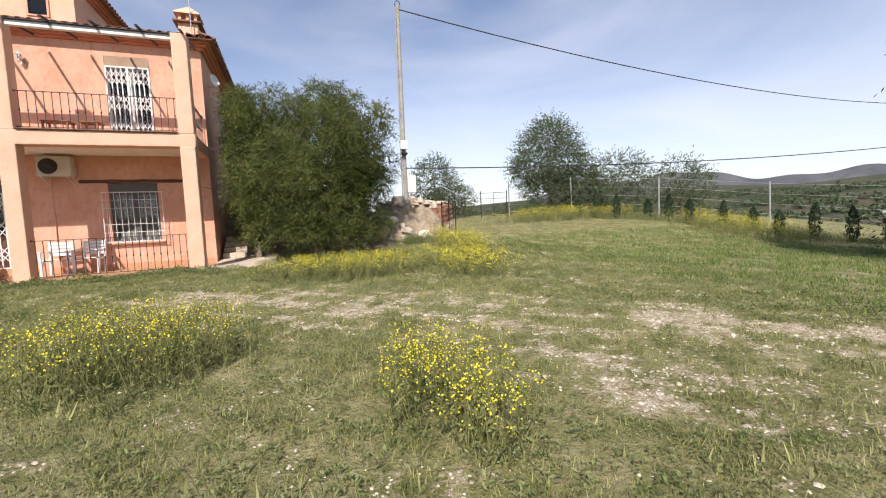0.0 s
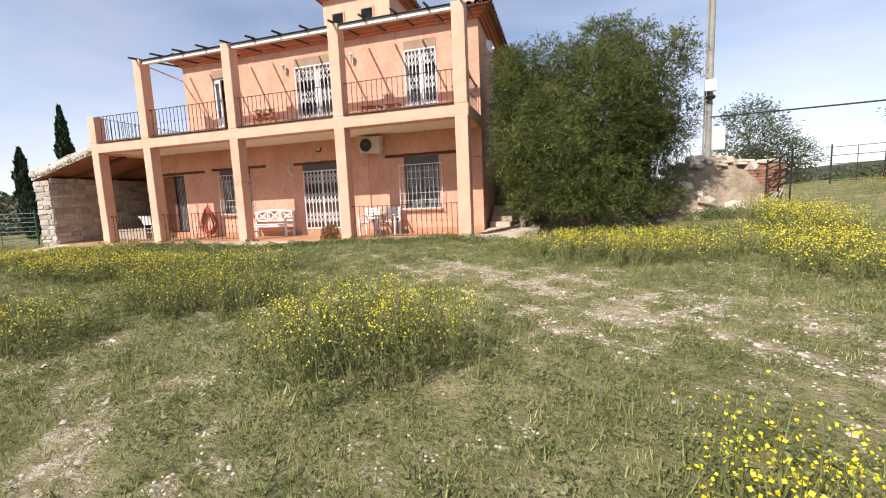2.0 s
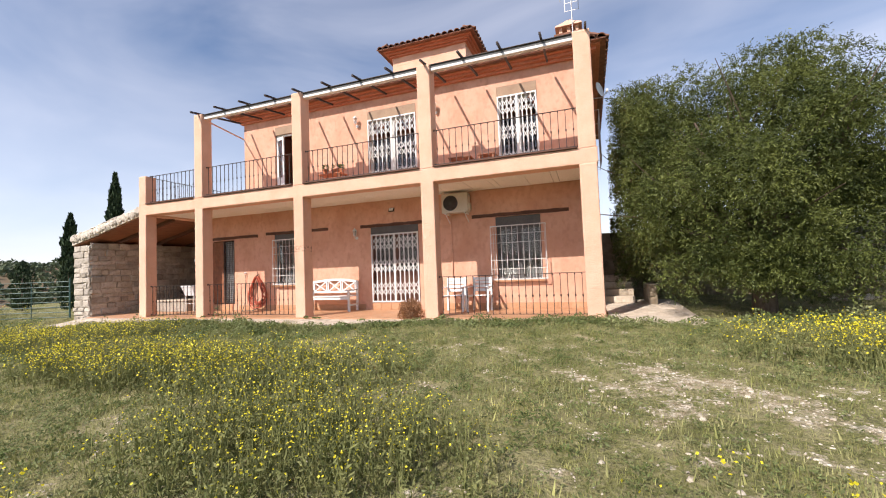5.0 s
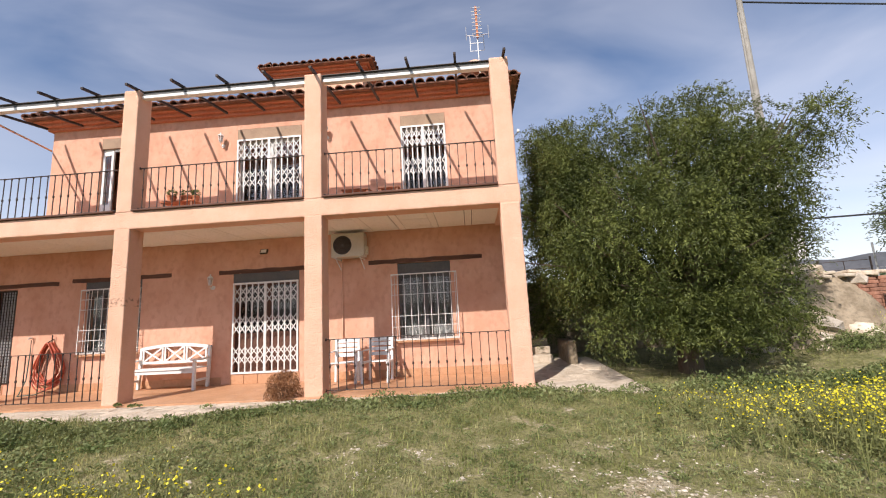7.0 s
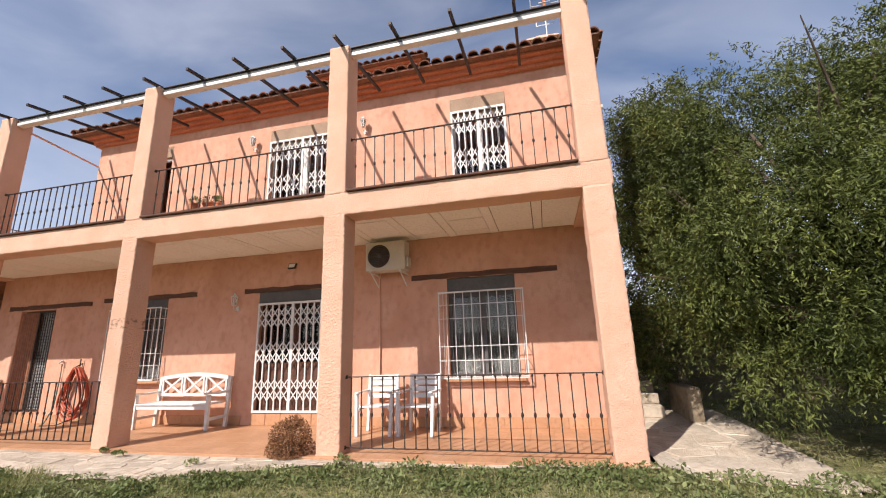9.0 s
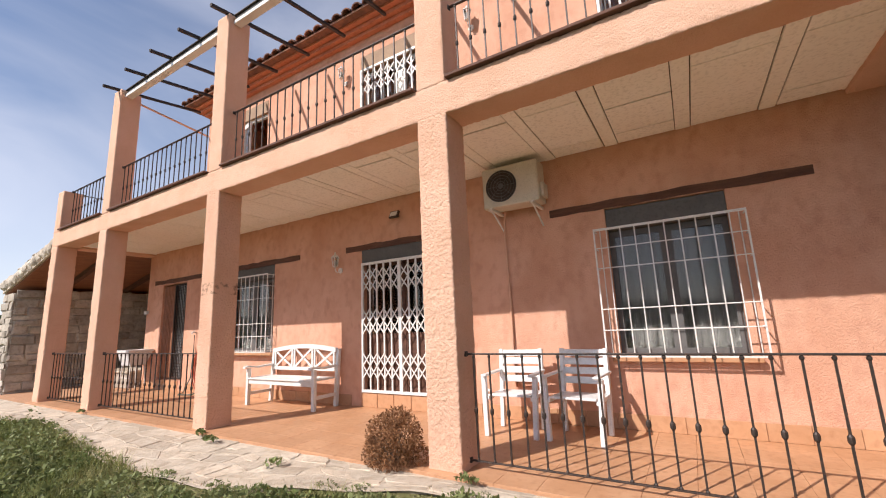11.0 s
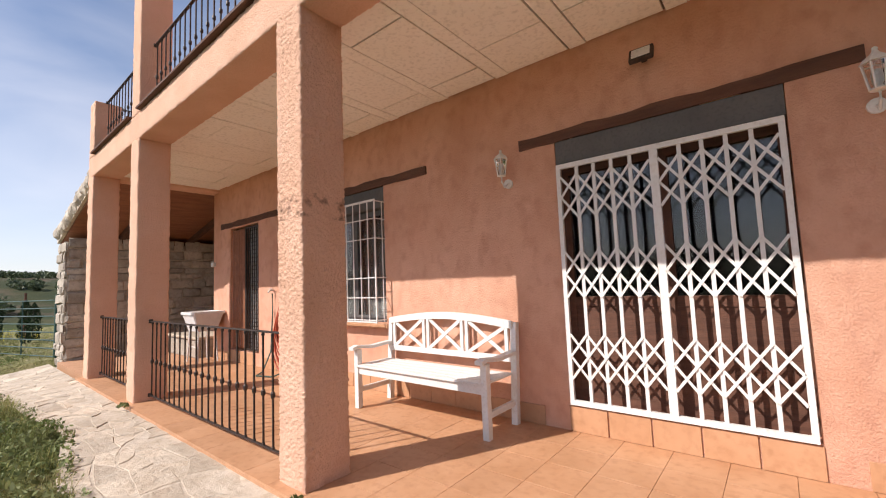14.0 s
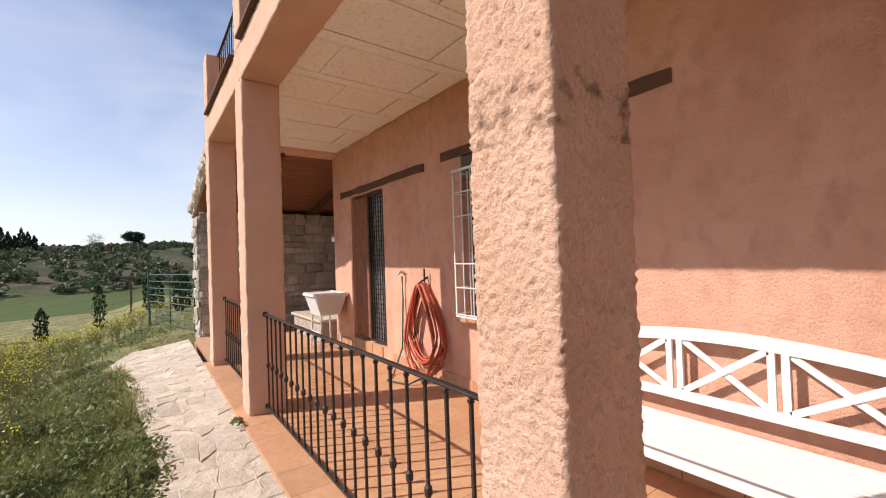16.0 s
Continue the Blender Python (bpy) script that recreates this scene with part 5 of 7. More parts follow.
part("mast", rod((0, 0, -1.2), (0, 0, 1.9), 0.016, 8), STEEL, ae)
part("spine", box(-0.03, 0.03, -0.05, -0.02, 1.0, 1.95, 0.004), TERRA_POT, ae, "red plastic spine")
for k in range(9):
    z = 1.02 + 0.11 * k
    part("element", rod((-0.13, -0.06, z), (0.13, -0.06, z), 0.008, 5), WHITE_PAINT, ae)
for sx in (-1, 1):
    part("side_rod", rod((sx * 0.3, -0.05, 0.95), (sx * 0.3, -0.05, 1.35), 0.01, 5), STEEL, ae)
part("cross_bar", rod((-0.32, -0.02, 1.1), (0.32, -0.02, 1.1), 0.01, 5), STEEL, ae)
part("reflector", pierced((-0.2, 0.2), (0.9, 1.4), 0.38, 0.385, [(-0.18, 0.18, 0.92, 1.14), (-0.18, 0.18, 1.16, 1.38)]), STEEL, ae)
ds = thing("satellite_dish", (-2.0, 14.9, 6.1), "white satellite dish on the side wall", "satellite dish")
part("dish", lathe([(0.02, 0.0), (0.12, 0.02), (0.19, 0.05), (0.195, 0.055), (0.12, 0.03), (0.02, 0.012)], 20), WHITE_PAINT, ds, "", pose(0.0, 0, 0.1, 80, 0, 62))
part("arm", tube([(-0.2, 0, -0.1), (0.1, 0, -0.12), (0.2, -0.35, -0.1)], 0.012, 6), STEEL, ds)
part("receiver", box(0.17, 0.23, -0.42, -0.34, -0.13, -0.06, 0.01), WHITE_PLASTIC, ds)

# outdoor steps between the house and the pepper tree
st = thing("outdoor_steps", (-1.62, 14.5, 0.40), "stone outdoor steps climbing beside the house", "steps", "", "structure")
for k in range(5):
    part("step", box(-0.5, 0.2, 0.0 + 0.3 * k, 2.0, 0.17 * k, 0.17 * k + 0.168, 0.012), FLAG, st)
slab("bank_wall", -2.15, 3.0, 16.6, 17.2, 0.3, 2.5, EARTH, "low rough stone bank wall behind the steps", "wall", bevel=0.03)
slab("step_wall", -1.15, -0.95, 14.5, 15.6, 0.3, 1.05, EARTH, "short pale stone wall beside the steps", "wall", bevel=0.03)

# ---- paving: flagstone apron, porch tiles, skirting ----
def apron_front(x):
    return float(np.interp(x, (-18.6, -17.8, -15.5, -12.5, -11.3, -9.0, -7.5, -6.0, -4.3, -2.2), (11.5, 11.15, 11.45, 11.7, 11.5, 11.25, 11.4, 11.9, 12.05, 12.15)))


def paving_z(x, y):
    return float(ground_z(x, y)) + 0.035


def flag_pieces(parent, xs, edge0, edge1, rows, seed, z_top):
    """Irregular flat stones between two edges of a strip, with recessed joints."""
    r = random.Random(seed)
    cols = len(xs) - 1
    grid = {}
    for i in range(cols + 1):
        for k in range(rows + 1):
            jx = r.uniform(-0.11, 0.11) if 0 < i < cols else 0
            jv = r.uniform(-0.42, 0.42) if 0 < k < rows else (r.uniform(-0.1, 0.35) if k == rows else 0)
            x = xs[i] + jx + 0.06 * ((k % 2) - 0.5)
            v = (k + jv) / rows
            grid[i, k] = (x, edge0(x) + (edge1(x) - edge0(x)) * v)
    for i in range(cols):
        for k in range(rows):
            c = [grid[i, k], grid[i + 1, k], grid[i + 1, k + 1], grid[i, k + 1]]
            loop = []
            for a, b in zip(c, c[1:] + c[:1]):
                loop.append(a)
                loop.append(((a[0] + b[0]) / 2 + r.uniform(-0.045, 0.045), (a[1] + b[1]) / 2 + r.uniform(-0.03, 0.03)))
            mx, my = sum(p[0] for p in loop) / 8, sum(p[1] for p in loop) / 8
            tilt, lift = (r.uniform(-0.025, 0.025), r.uniform(-0.025, 0.025)), r.uniform(-0.002, 0.009)
            inset = r.uniform(0.84, 0.95)
            bm = bmesh.new()
            ring = {}
            for name, shrink, down in (("top", inset, 0.0), ("rim", inset + 0.05, 0.008), ("foot", inset + 0.055, 0.06)):
                ring[name] = []
                for x, y in loop:
                    px, py = mx + (x - mx) * shrink, my + (y - my) * shrink
                    z = z_top(px, py) + lift - down + tilt[0] * (px - mx) + tilt[1] * (py - my)
                    ring[name].append(bm.verts.new((px - mx, py - my, z)))
            bm.faces.new(ring["top"])
            for a, b in (("top", "rim"), ("rim", "foot")):
                for j in range(8):
                    bm.faces.new((ring[a][j], ring[b][j], ring[b][(j + 1) % 8], ring[a][(j + 1) % 8]))
            bmesh.ops.recalc_face_normals(bm, faces=bm.faces)
            part("flagstone", bm, FLAG, parent, "", (mx, my, 0))


def strip_sheet(x0, x1, edge0, edge1, z_top, material):
    """A mortar bed under the stones, following the ground."""
    bm = bmesh.new()
    nx, ny = int((x1 - x0) / 0.12), 9
    vs = [[bm.verts.new((x, edge0(x) + (edge1(x) - edge0(x)) * v / ny, z_top(x, edge0(x) + (edge1(x) - edge0(x)) * v / ny) + 0.001)) for v in range(ny + 1)] for x in np.linspace(x0, x1, nx + 1)]
    for a, b in zip(vs, vs[1:]):
        for k in range(ny):
            bm.faces.new((a[k + 1], b[k + 1], b[k], a[k]))
    bmesh.ops.recalc_face_normals(bm, faces=bm.faces)
    return mesh_of(bm, material, True)


def apron_z(x, y):
    back, front = 12.28, apron_front(x)
    u = min(max((back - y) / max(back - front, 0.1), 0), 1)
    g = float(ground_z(x, front)) + 0.015
    return 0.455 * (1 - u) ** 1.3 + g * (1 - (1 - u) ** 1.3) + 0.012 * math.sin(x * 5.1) * u


ap = thing("pavement", (0, 0, 0), "uneven pale flagstone apron sloping from the porch to the grass", "paving", "", "structure")
part("mortar_bed", strip_sheet(-18.5, -2.15, lambda x: 12.28, lambda x: apron_front(x) - 0.05, apron_z, MORTAR_PALE), None, ap)
xs, x = [], -18.45
while x < -2.2:
    xs.append(x)
    x += random.uniform(0.2, 0.42)
xs.append(-2.16)
flag_pieces(ap, xs, lambda x: 12.275, apron_front, 5, 11, apron_z)
ya = thing("side_yard_paving", (0, 0, 0), "rough stone paving in front of the outdoor steps", "paving", "", "structure")
yard_z = lambda x, y: max(float(ground_z(x, y)) + 0.03, 0.44)
part("mortar_bed", strip_sheet(-2.15, -0.5, lambda x: 15.6, lambda x: 12.1 - 0.15 * (x + 2), yard_z, MORTAR_PALE), None, ya)
flag_pieces(ya, [-2.1, -1.75, -1.42, -1.0, -0.66], lambda x: 14.45, lambda x: 12.15 - 0.15 * (x + 2), 7, 12, yard_z)

fl_ = thing("floor", (0, 0, 0), "terracotta tiled porch floor with thin mortar joints", "floor", "", "structure")
TX, TY = 13.74 / 41, 1.98 / 6
tile_me = mesh_of(box(-TX / 2 + 0.0012, TX / 2 - 0.0012, -TY / 2 + 0.0012, TY / 2 - 0.0012, 0, 0.016, 0.0012), TERRACOTTA)
for i in range(41):
    for k in range(6):
        part("tile", tile_me, None, fl_, "", pose(-15.9 + TX * (i + 0.5), 12.27 + TY * (k + 0.5), FLOOR - 0.016 + random.uniform(-0.0004, 0.0004), random.uniform(-0.08, 0.08), random.uniform(-0.08, 0.08)))
sk = thing("baseboard", (0, 0, 0), "terracotta tile skirting along the porch wall", "skirting", "", "structure")
skirt_me = mesh_of(box(-0.162, 0.162, -0.012, 0.0, 0, 0.165, 0.003), TERRACOTTA)
x = -15.56
while x < -2.4:
    if not (-15.1 < x < -13.85 or -8.75 < x < -6.95):
        part("skirting_tile", skirt_me, None, sk, "", (x, WALL - 0.001, FLOOR + 0.002))
    x += 0.328
riser_me = mesh_of(box(-0.152, 0.152, -0.014, 0.0, 0, 0.205, 0.003), TERRACOTTA)
for x0, n_ in ((-8.62, 5), (-15.0, 3)):
    for k in range(n_):
        part("riser_tile", riser_me, None, sk, "", (x0 + 0.16 + 0.315 * k, WALL - 0.001, FLOOR + 0.002))

bs = thing("balcony_baseboard", (0, 0, 0), "pinkish tile skirting along the balcony wall", "skirting", "", "structure")
x = -13.25
while x < -2.3:
    if not any(HOLES[k][0] - 0.17 < x < HOLES[k][1] + 0.17 for k in ("door_3", "door_4", "door_5")):
        part("skirting_tile", skirt_me, None, bs, "", (x, WALL - 0.001, DECK + 0.022))
    x += 0.328

# ---- grass ----
def off_paving(x, y):
    front = np.interp(x, (-18.6, -17.8, -15.5, -12.5, -11.3, -9.0, -7.5, -6.0, -4.3, -2.2, -2.1, -0.5), (11.5, 11.15, 11.45, 11.7, 11.5, 11.25, 11.4, 11.9, 12.05, 12.15, 12.1, 12.0))
    return np.where((x > -18.6) & (x < -0.45), y < front + 0.04, True) & ~((x > -24) & (x < -2) & (y > 12.3) & (x > -19.4))


def meadow_blades(count, x0, x1, y0, y1, tall, wide, name, label, material=None):
    x, y = rng.uniform(x0, x1, count), rng.uniform(y0, y1, count)
    b = bareness(x, y)
    clump = wavy(x, y, 3.1, 5.0) * 0.5 + wavy(x, y, 7.7, 3.0) * 0.5
    keep = (rng.uniform(size=count) > np.clip((b - 0.22) * 2.6, 0, 0.96)) & off_paving(x, y) & (rng.uniform(size=count) < 0.62 + 0.5 * clump)
    x, y, clump = x[keep], y[keep], clump[keep]
    n = len(x)
    z = ground_z(x, y) - 0.004
    h = rng.uniform(0.35, 1.0, n) * tall * (0.75 + 0.55 * clump)
    a, lean = rng.uniform(0, 2 * np.pi, n), rng.uniform(0.1, 0.9, n)
    w = wide * rng.uniform(0.6, 1.2, n)
    foot = np.stack([x, y, z], 1)
    side = np.stack([-np.sin(a), np.cos(a), np.zeros(n)], 1) * w[:, None] / 2
    tip = foot + np.stack([np.cos(a) * lean * h, np.sin(a) * lean * h, h], 1)
    verts = np.stack([foot - side, foot + side, tip], 1).reshape(-1, 3)
    return tagged(new(name, loose(verts, np.arange(n * 3).reshape(-1, 3), material or GRASS)), label, "grass", "", "stuff")


def low_leaves(count, x0, x1, y0, y1, size, name, label, material, seed, cut):
    x, y = rng.uniform(x0, x1, count), rng.uniform(y0, y1, count)
    keep = off_paving(x, y) & (bareness(x, y) < 0.45) & (wavy(x, y, 1.6, seed) + 0.5 * wavy(x, y, 5.2, seed + 1) > cut)
    x, y = x[keep], y[keep]
    n = len(x)
    c = np.stack([x, y, ground_z(x, y) + rng.uniform(0.01, 0.07, n)], 1)
    d = rng.normal(size=(n, 3))
    d[:, 2] *= 0.5
    s = rng.uniform(0.6, 1.3, n) * size
    v, f = leaf_quads(c, d, s, s * 0.55)
    return tagged(new(name, loose(v, f, material)), label, "weeds", "", "stuff")


meadow_blades(430000, -15, 8.5, 0.4, 12.3, 0.085, 0.008, "meadow_grass", "short rough meadow grass, green and straw-coloured, full of gaps")
meadow_blades(150000, -30, 22, -3, 26, 0.13, 0.018, "outer_grass", "rough grass of the wider field")
meadow_blades(60000, 6.5, 17, 2.5, 13, 0.13, 0.016, "lush_grass", "fresh green grass along the dip before the fence", GRASS_LUSH)


def weed_tufts(count, x0, x1, y0, y1, per, name, label):
    """Small rosettes and mounds of leaves, thickest away from the worn ground."""
    x, y = rng.uniform(x0, x1, count), rng.uniform(y0, y1, count)
    keep = off_paving(x, y) & (bareness(x, y) < rng.uniform(0.12, 0.42, count))
    x, y = x[keep], y[keep]
    n = len(x)
    r = rng.uniform(0.03, 0.105, n) * (1 + 0.35 * wavy(x, y, 1.1, 2.0))
    a, q = rng.uniform(0, 2 * np.pi, (n, per)), np.sqrt(rng.uniform(0, 1, (n, per)))
    dx, dy = np.cos(a) * q * r[:, None], np.sin(a) * q * r[:, None]
    h = 0.012 + r[:, None] * 0.75 * (1 - q ** 2) * rng.uniform(0.5, 1.1, (n, per))
    c = np.stack([x[:, None] + dx, y[:, None] + dy, ground_z(x[:, None] + dx, y[:, None] + dy) + h], -1).reshape(-1, 3)
    d = np.stack([dx, dy, 0.35 * r[:, None] + 0 * dx], -1).reshape(-1, 3) + rng.normal(size=c.shape) * 0.03
    s = np.repeat(r * 0.27, per) * rng.uniform(0.6, 1.3, n * per) + 0.007
    v, f = leaf_quads(c, d, s, s * 0.42)
    return tagged(new(name, loose(v, f, WEED)), label, "weeds", "", "stuff")


meadow_blades(60000, -17, -8.6, 8.6, 11.5, 0.2, 0.009, "verge_grass", "longer pale grass on the verge below the flagstones")
weed_tufts(30000, -15, 8.5, 0.4, 12.3, 22, "ground_weeds", "low rosettes and mounds of grey-green weeds in the grass")
low_leaves(50000, -24, -7.5, 7.5, 12.2, 0.05, "apron_weeds", "fresh green weeds spreading beside the flagstones", WEED, 2.4, -0.05)


def pebbles(count):
    """Chalk lumps lying on the bare ground."""
    x, y = rng.uniform(-7, 7, count), rng.uniform(0.6, 10, count)
    keep = (bareness(x, y) > rng.uniform(0.30, 0.62, count)) & off_paving(x, y)
    x, y = x[keep], y[keep]
    n = len(x)
    s = rng.uniform(0.005, 0.014, n) * np.where(rng.uniform(size=n) < 0.05, 2.2, 1.0)
    a = rng.uniform(0, 2 * np.pi, (n, 1)) + np.arange(5) * 2 * np.pi / 5
    rim = rng.uniform(0.7, 1.35, (n, 5)) * s[:, None]
    ring = np.stack([np.cos(a) * rim, np.sin(a) * rim, 0 * a], -1)
    crest = ring * 0.62
    crest[..., 2] = s[:, None] * rng.uniform(0.25, 0.75, (n, 5))
    v = np.concatenate([ring, crest], 1)
    v += np.stack([x, y, ground_z(x, y) + 0.001], -1)[:, None, :]
    quad = [(k, (k + 1) % 5, 5 + (k + 1) % 5, 5 + k) for k in range(5)] + [(5, 6, 7, 8), (5, 8, 9, 9)]
    tris = [t for q in quad for t in ((q[0], q[1], q[2]), (q[0], q[2], q[3])) if len(set(t)) == 3]
    f = (np.arange(n)[:, None, None] * 10 + np.array(tris)[None]).reshape(-1, 3)
    return tagged(new("chalk_pebbles", loose(v.reshape(-1, 3), f, CHALK)), "pale chalk pebbles scattered on worn ground", "stones", "", "stuff")


pebbles(48000)


def herb_bank(name, rows, label):
    """Leafy herbs standing in soft mounds; rows: x, y, rx, ry, height, leaves."""
    vs, fs, total = [], [], 0
    for cx, cy, rx, ry, h, n_ in rows:
        a, q = rng.uniform(0, 2 * np.pi, n_), np.sqrt(rng.uniform(0, 1, n_))
        x, y = cx + rx * q * np.cos(a), cy + ry * q * np.sin(a)
        top = h * (1 - 0.7 * q ** 2) * (0.75 + 0.35 * wavy(x, y, 9.0, 1.0))
        c = np.stack([x, y, ground_z(x, y) + top * rng.uniform(0.1, 1.0, n_) ** 0.6], 1)
        d = rng.normal(size=c.shape) + (0, 0, 0.5)
        s = rng.uniform(0.025, 0.07, n_)
        v, f = leaf_quads(c, d, s, s * rng.uniform(0.25, 0.6, n_))
        vs.append(v)
        fs.append(f + total)
        total += len(v)
    return tagged(new(name, loose(np.concatenate(vs), np.concatenate(fs), WEED)), label, "weeds", "", "stuff")


bank_rows = [(x_, float(np.interp(x_, (-17, -12.5, -9, -7.5, -6, -2.2), (11.0, 11.45, 10.95, 11.15, 11.65, 11.95))) - random.uniform(0.0, 0.35), random.uniform(0.25, 0.5), random.uniform(0.15, 0.35), random.uniform(0.1, 0.26), 420) for x_ in np.arange(-18, -1.2, 0.42)]
herb_bank("apron_herbs", bank_rows, "tufts of fresh weeds along the edge of the flagstones")
herb_bank("tree_foot_herbs", [(0.2 + 0.45 * k, 11.75 - 0.1 * (k % 3), 0.45, 0.4, 0.36, 800) for k in range(8)] + [(-0.6, 12.0, 0.4, 0.25, 0.22, 400)], "dark green leafy herbs under the skirts of the pepper tree")
herb_bank("tall_weeds", [(random.uniform(-14.5, -9.3), random.uniform(10.0, 11.15), 0.22, 0.2, random.uniform(0.35, 0.55), 170) for k in range(22)], "straggling taller weeds below the flagstone edge")
herb_bank("pillar_foot_weeds", [(-9.45, 12.24, 0.07, 0.05, 0.09, 70), (-9.0, 12.1, 0.14, 0.05, 0.06, 90), (-5.7, 12.2, 0.1, 0.05, 0.08, 60), (-13.0, 12.22, 0.08, 0.05, 0.07, 50), (-7.6, 11.9, 0.1, 0.08, 0.05, 50)], "small weeds sprouting at the pillars and between flagstones")
herb_bank("slope_herbs", [(random.uniform(-16.5, -9.5), random.uniform(9.4, 11.0), random.uniform(0.3, 0.6), random.uniform(0.3, 0.5), random.uniform(0.12, 0.3), 520) for k in range(46)], "mounded green weeds on the slope below the flagstones")


# ---- yellow wild flowers ----
def flower_patch(cx, cy, rx, ry, plants, height, petals, label, size=0.02):
    a, r = rng.uniform(0, 2 * np.pi, plants), np.sqrt(rng.uniform(0, 1, plants)) * rng.uniform(0.6, 1.15, plants)
    x, y = cx + rx * r * np.cos(a), cy + ry * r * np.sin(a)
    ok = off_paving(x, y - 0.1)
    x, y = x[ok], y[ok]
    plants = len(x)
    stems = 5
    foot = np.stack([x, y, ground_z(x, y) - 0.01], 1)[:, None, :]
    hh = height * rng.uniform(0.55, 1.1, (plants, stems, 1))
    lean = np.clip(rng.normal(size=(plants, stems, 2)) * 0.22, -0.42, 0.42)
    tip = foot + np.concatenate([lean * hh, hh], -1)
    foot = np.broadcast_to(foot, tip.shape)
    side = np.cross(tip - foot, rng.normal(size=tip.shape))
    side *= 0.0032 / np.maximum(np.linalg.norm(side, axis=-1, keepdims=True), 1e-6)
    sv = np.stack([foot - side, foot + side, tip + side * 0.5, tip - side * 0.5], 2).reshape(-1, 3)
    ob = thing("wildflower_patch", (cx, cy, gz(cx, cy)), label, "wildflowers", "yellow wildflower patches", "stuff")
    origin = np.array([cx, cy, gz(cx, cy)])
    part("stalks", loose(sv - origin, np.arange(len(sv)).reshape(-1, 4), STALK), None, ob)
    tips = tip.reshape(-1, 1, 3)
    feet = foot.reshape(-1, 1, 3)
    u = rng.uniform(0.1, 0.8, (len(tips), 9, 1))
    c = (feet + (tips - feet) * u + rng.normal(size=(len(tips), 9, 3)) * 0.03).reshape(-1, 3)
    lv, lf = leaf_quads(c, rng.normal(size=c.shape) + (0, 0, 0.4), rng.uniform(0.03, 0.08, len(c)), rng.uniform(0.006, 0.018, len(c)))
    part("leaves", loose(lv - origin, lf, STALK), None, ob)
    spread = rng.normal(size=(len(tips), petals, 3)) * np.array((0.035, 0.035, 0.045)) * (height / 0.6) ** 0.5
    c = (tips + spread - (0, 0, 0.02)).reshape(-1, 3)
    c = c[rng.uniform(size=len(c)) < 0.75]
    d = rng.normal(size=c.shape)
    d[:, 2] *= 0.4
    s = rng.uniform(0.6, 1.2, len(c)) * size
    pv, pf = leaf_quads(c, d, s, s * 0.9)
    part("petals", loose(pv - origin, pf, PETAL), None, ob, "bright yellow petals")
    return ob


def gz(x, y):
    return float(ground_z(x, y))


LUSH, SPARSE = "dense clump of yellow-flowered wild mustard", "thin straggling yellow wildflowers among dry stalks"
for row in ((-1.5, 4.6, 1.1, 0.8, 130, 0.6, 5, LUSH), (0.95, 2.75, 0.42, 0.75, 52, 0.55, 7, LUSH), (1.2, 2.1, 0.35, 0.3, 10, 0.48, 6, LUSH), (1.3, 9.4, 2.0, 0.95, 260, 0.5, 4, LUSH), (3.7, 8.6, 0.85, 1.7, 170, 0.5, 5, LUSH), (4.9, 11.8, 0.8, 1.9, 180, 0.55, 5, LUSH),
            (-8.9, 7.5, 2.3, 0.9, 280, 0.45, 3, LUSH), (-9.2, 5.2, 1.3, 0.6, 130, 0.4, 2, SPARSE), (-4.7, 6.0, 1.5, 0.9, 260, 0.42, 2, SPARSE), (-6.4, 7.6, 2.2, 1.1, 260, 0.42, 2, SPARSE), (-5.6, 4.3, 1.0, 0.5, 90, 0.45, 3, SPARSE),
            (0.4, 10.4, 1.6, 0.7, 60, 0.3, 2, SPARSE), (-17.5, 9.0, 4.0, 1.6, 380, 0.45, 2, SPARSE), (-14.0, 9.0, 3.0, 1.2, 260, 0.4, 3, SPARSE), (13.5, 17.2, 4.5, 1.6, 380, 0.6, 5, LUSH), (17.5, 11.8, 2.2, 3.2, 300, 0.65, 5, SPARSE), (-23.0, 9.5, 2.5, 3.0, 260, 0.5, 4, SPARSE), (-13.0, 10.1, 2.4, 0.7, 150, 0.35, 2, SPARSE)):
    flower_patch(*row, size=0.018 if row[1] < 7 else 0.024)

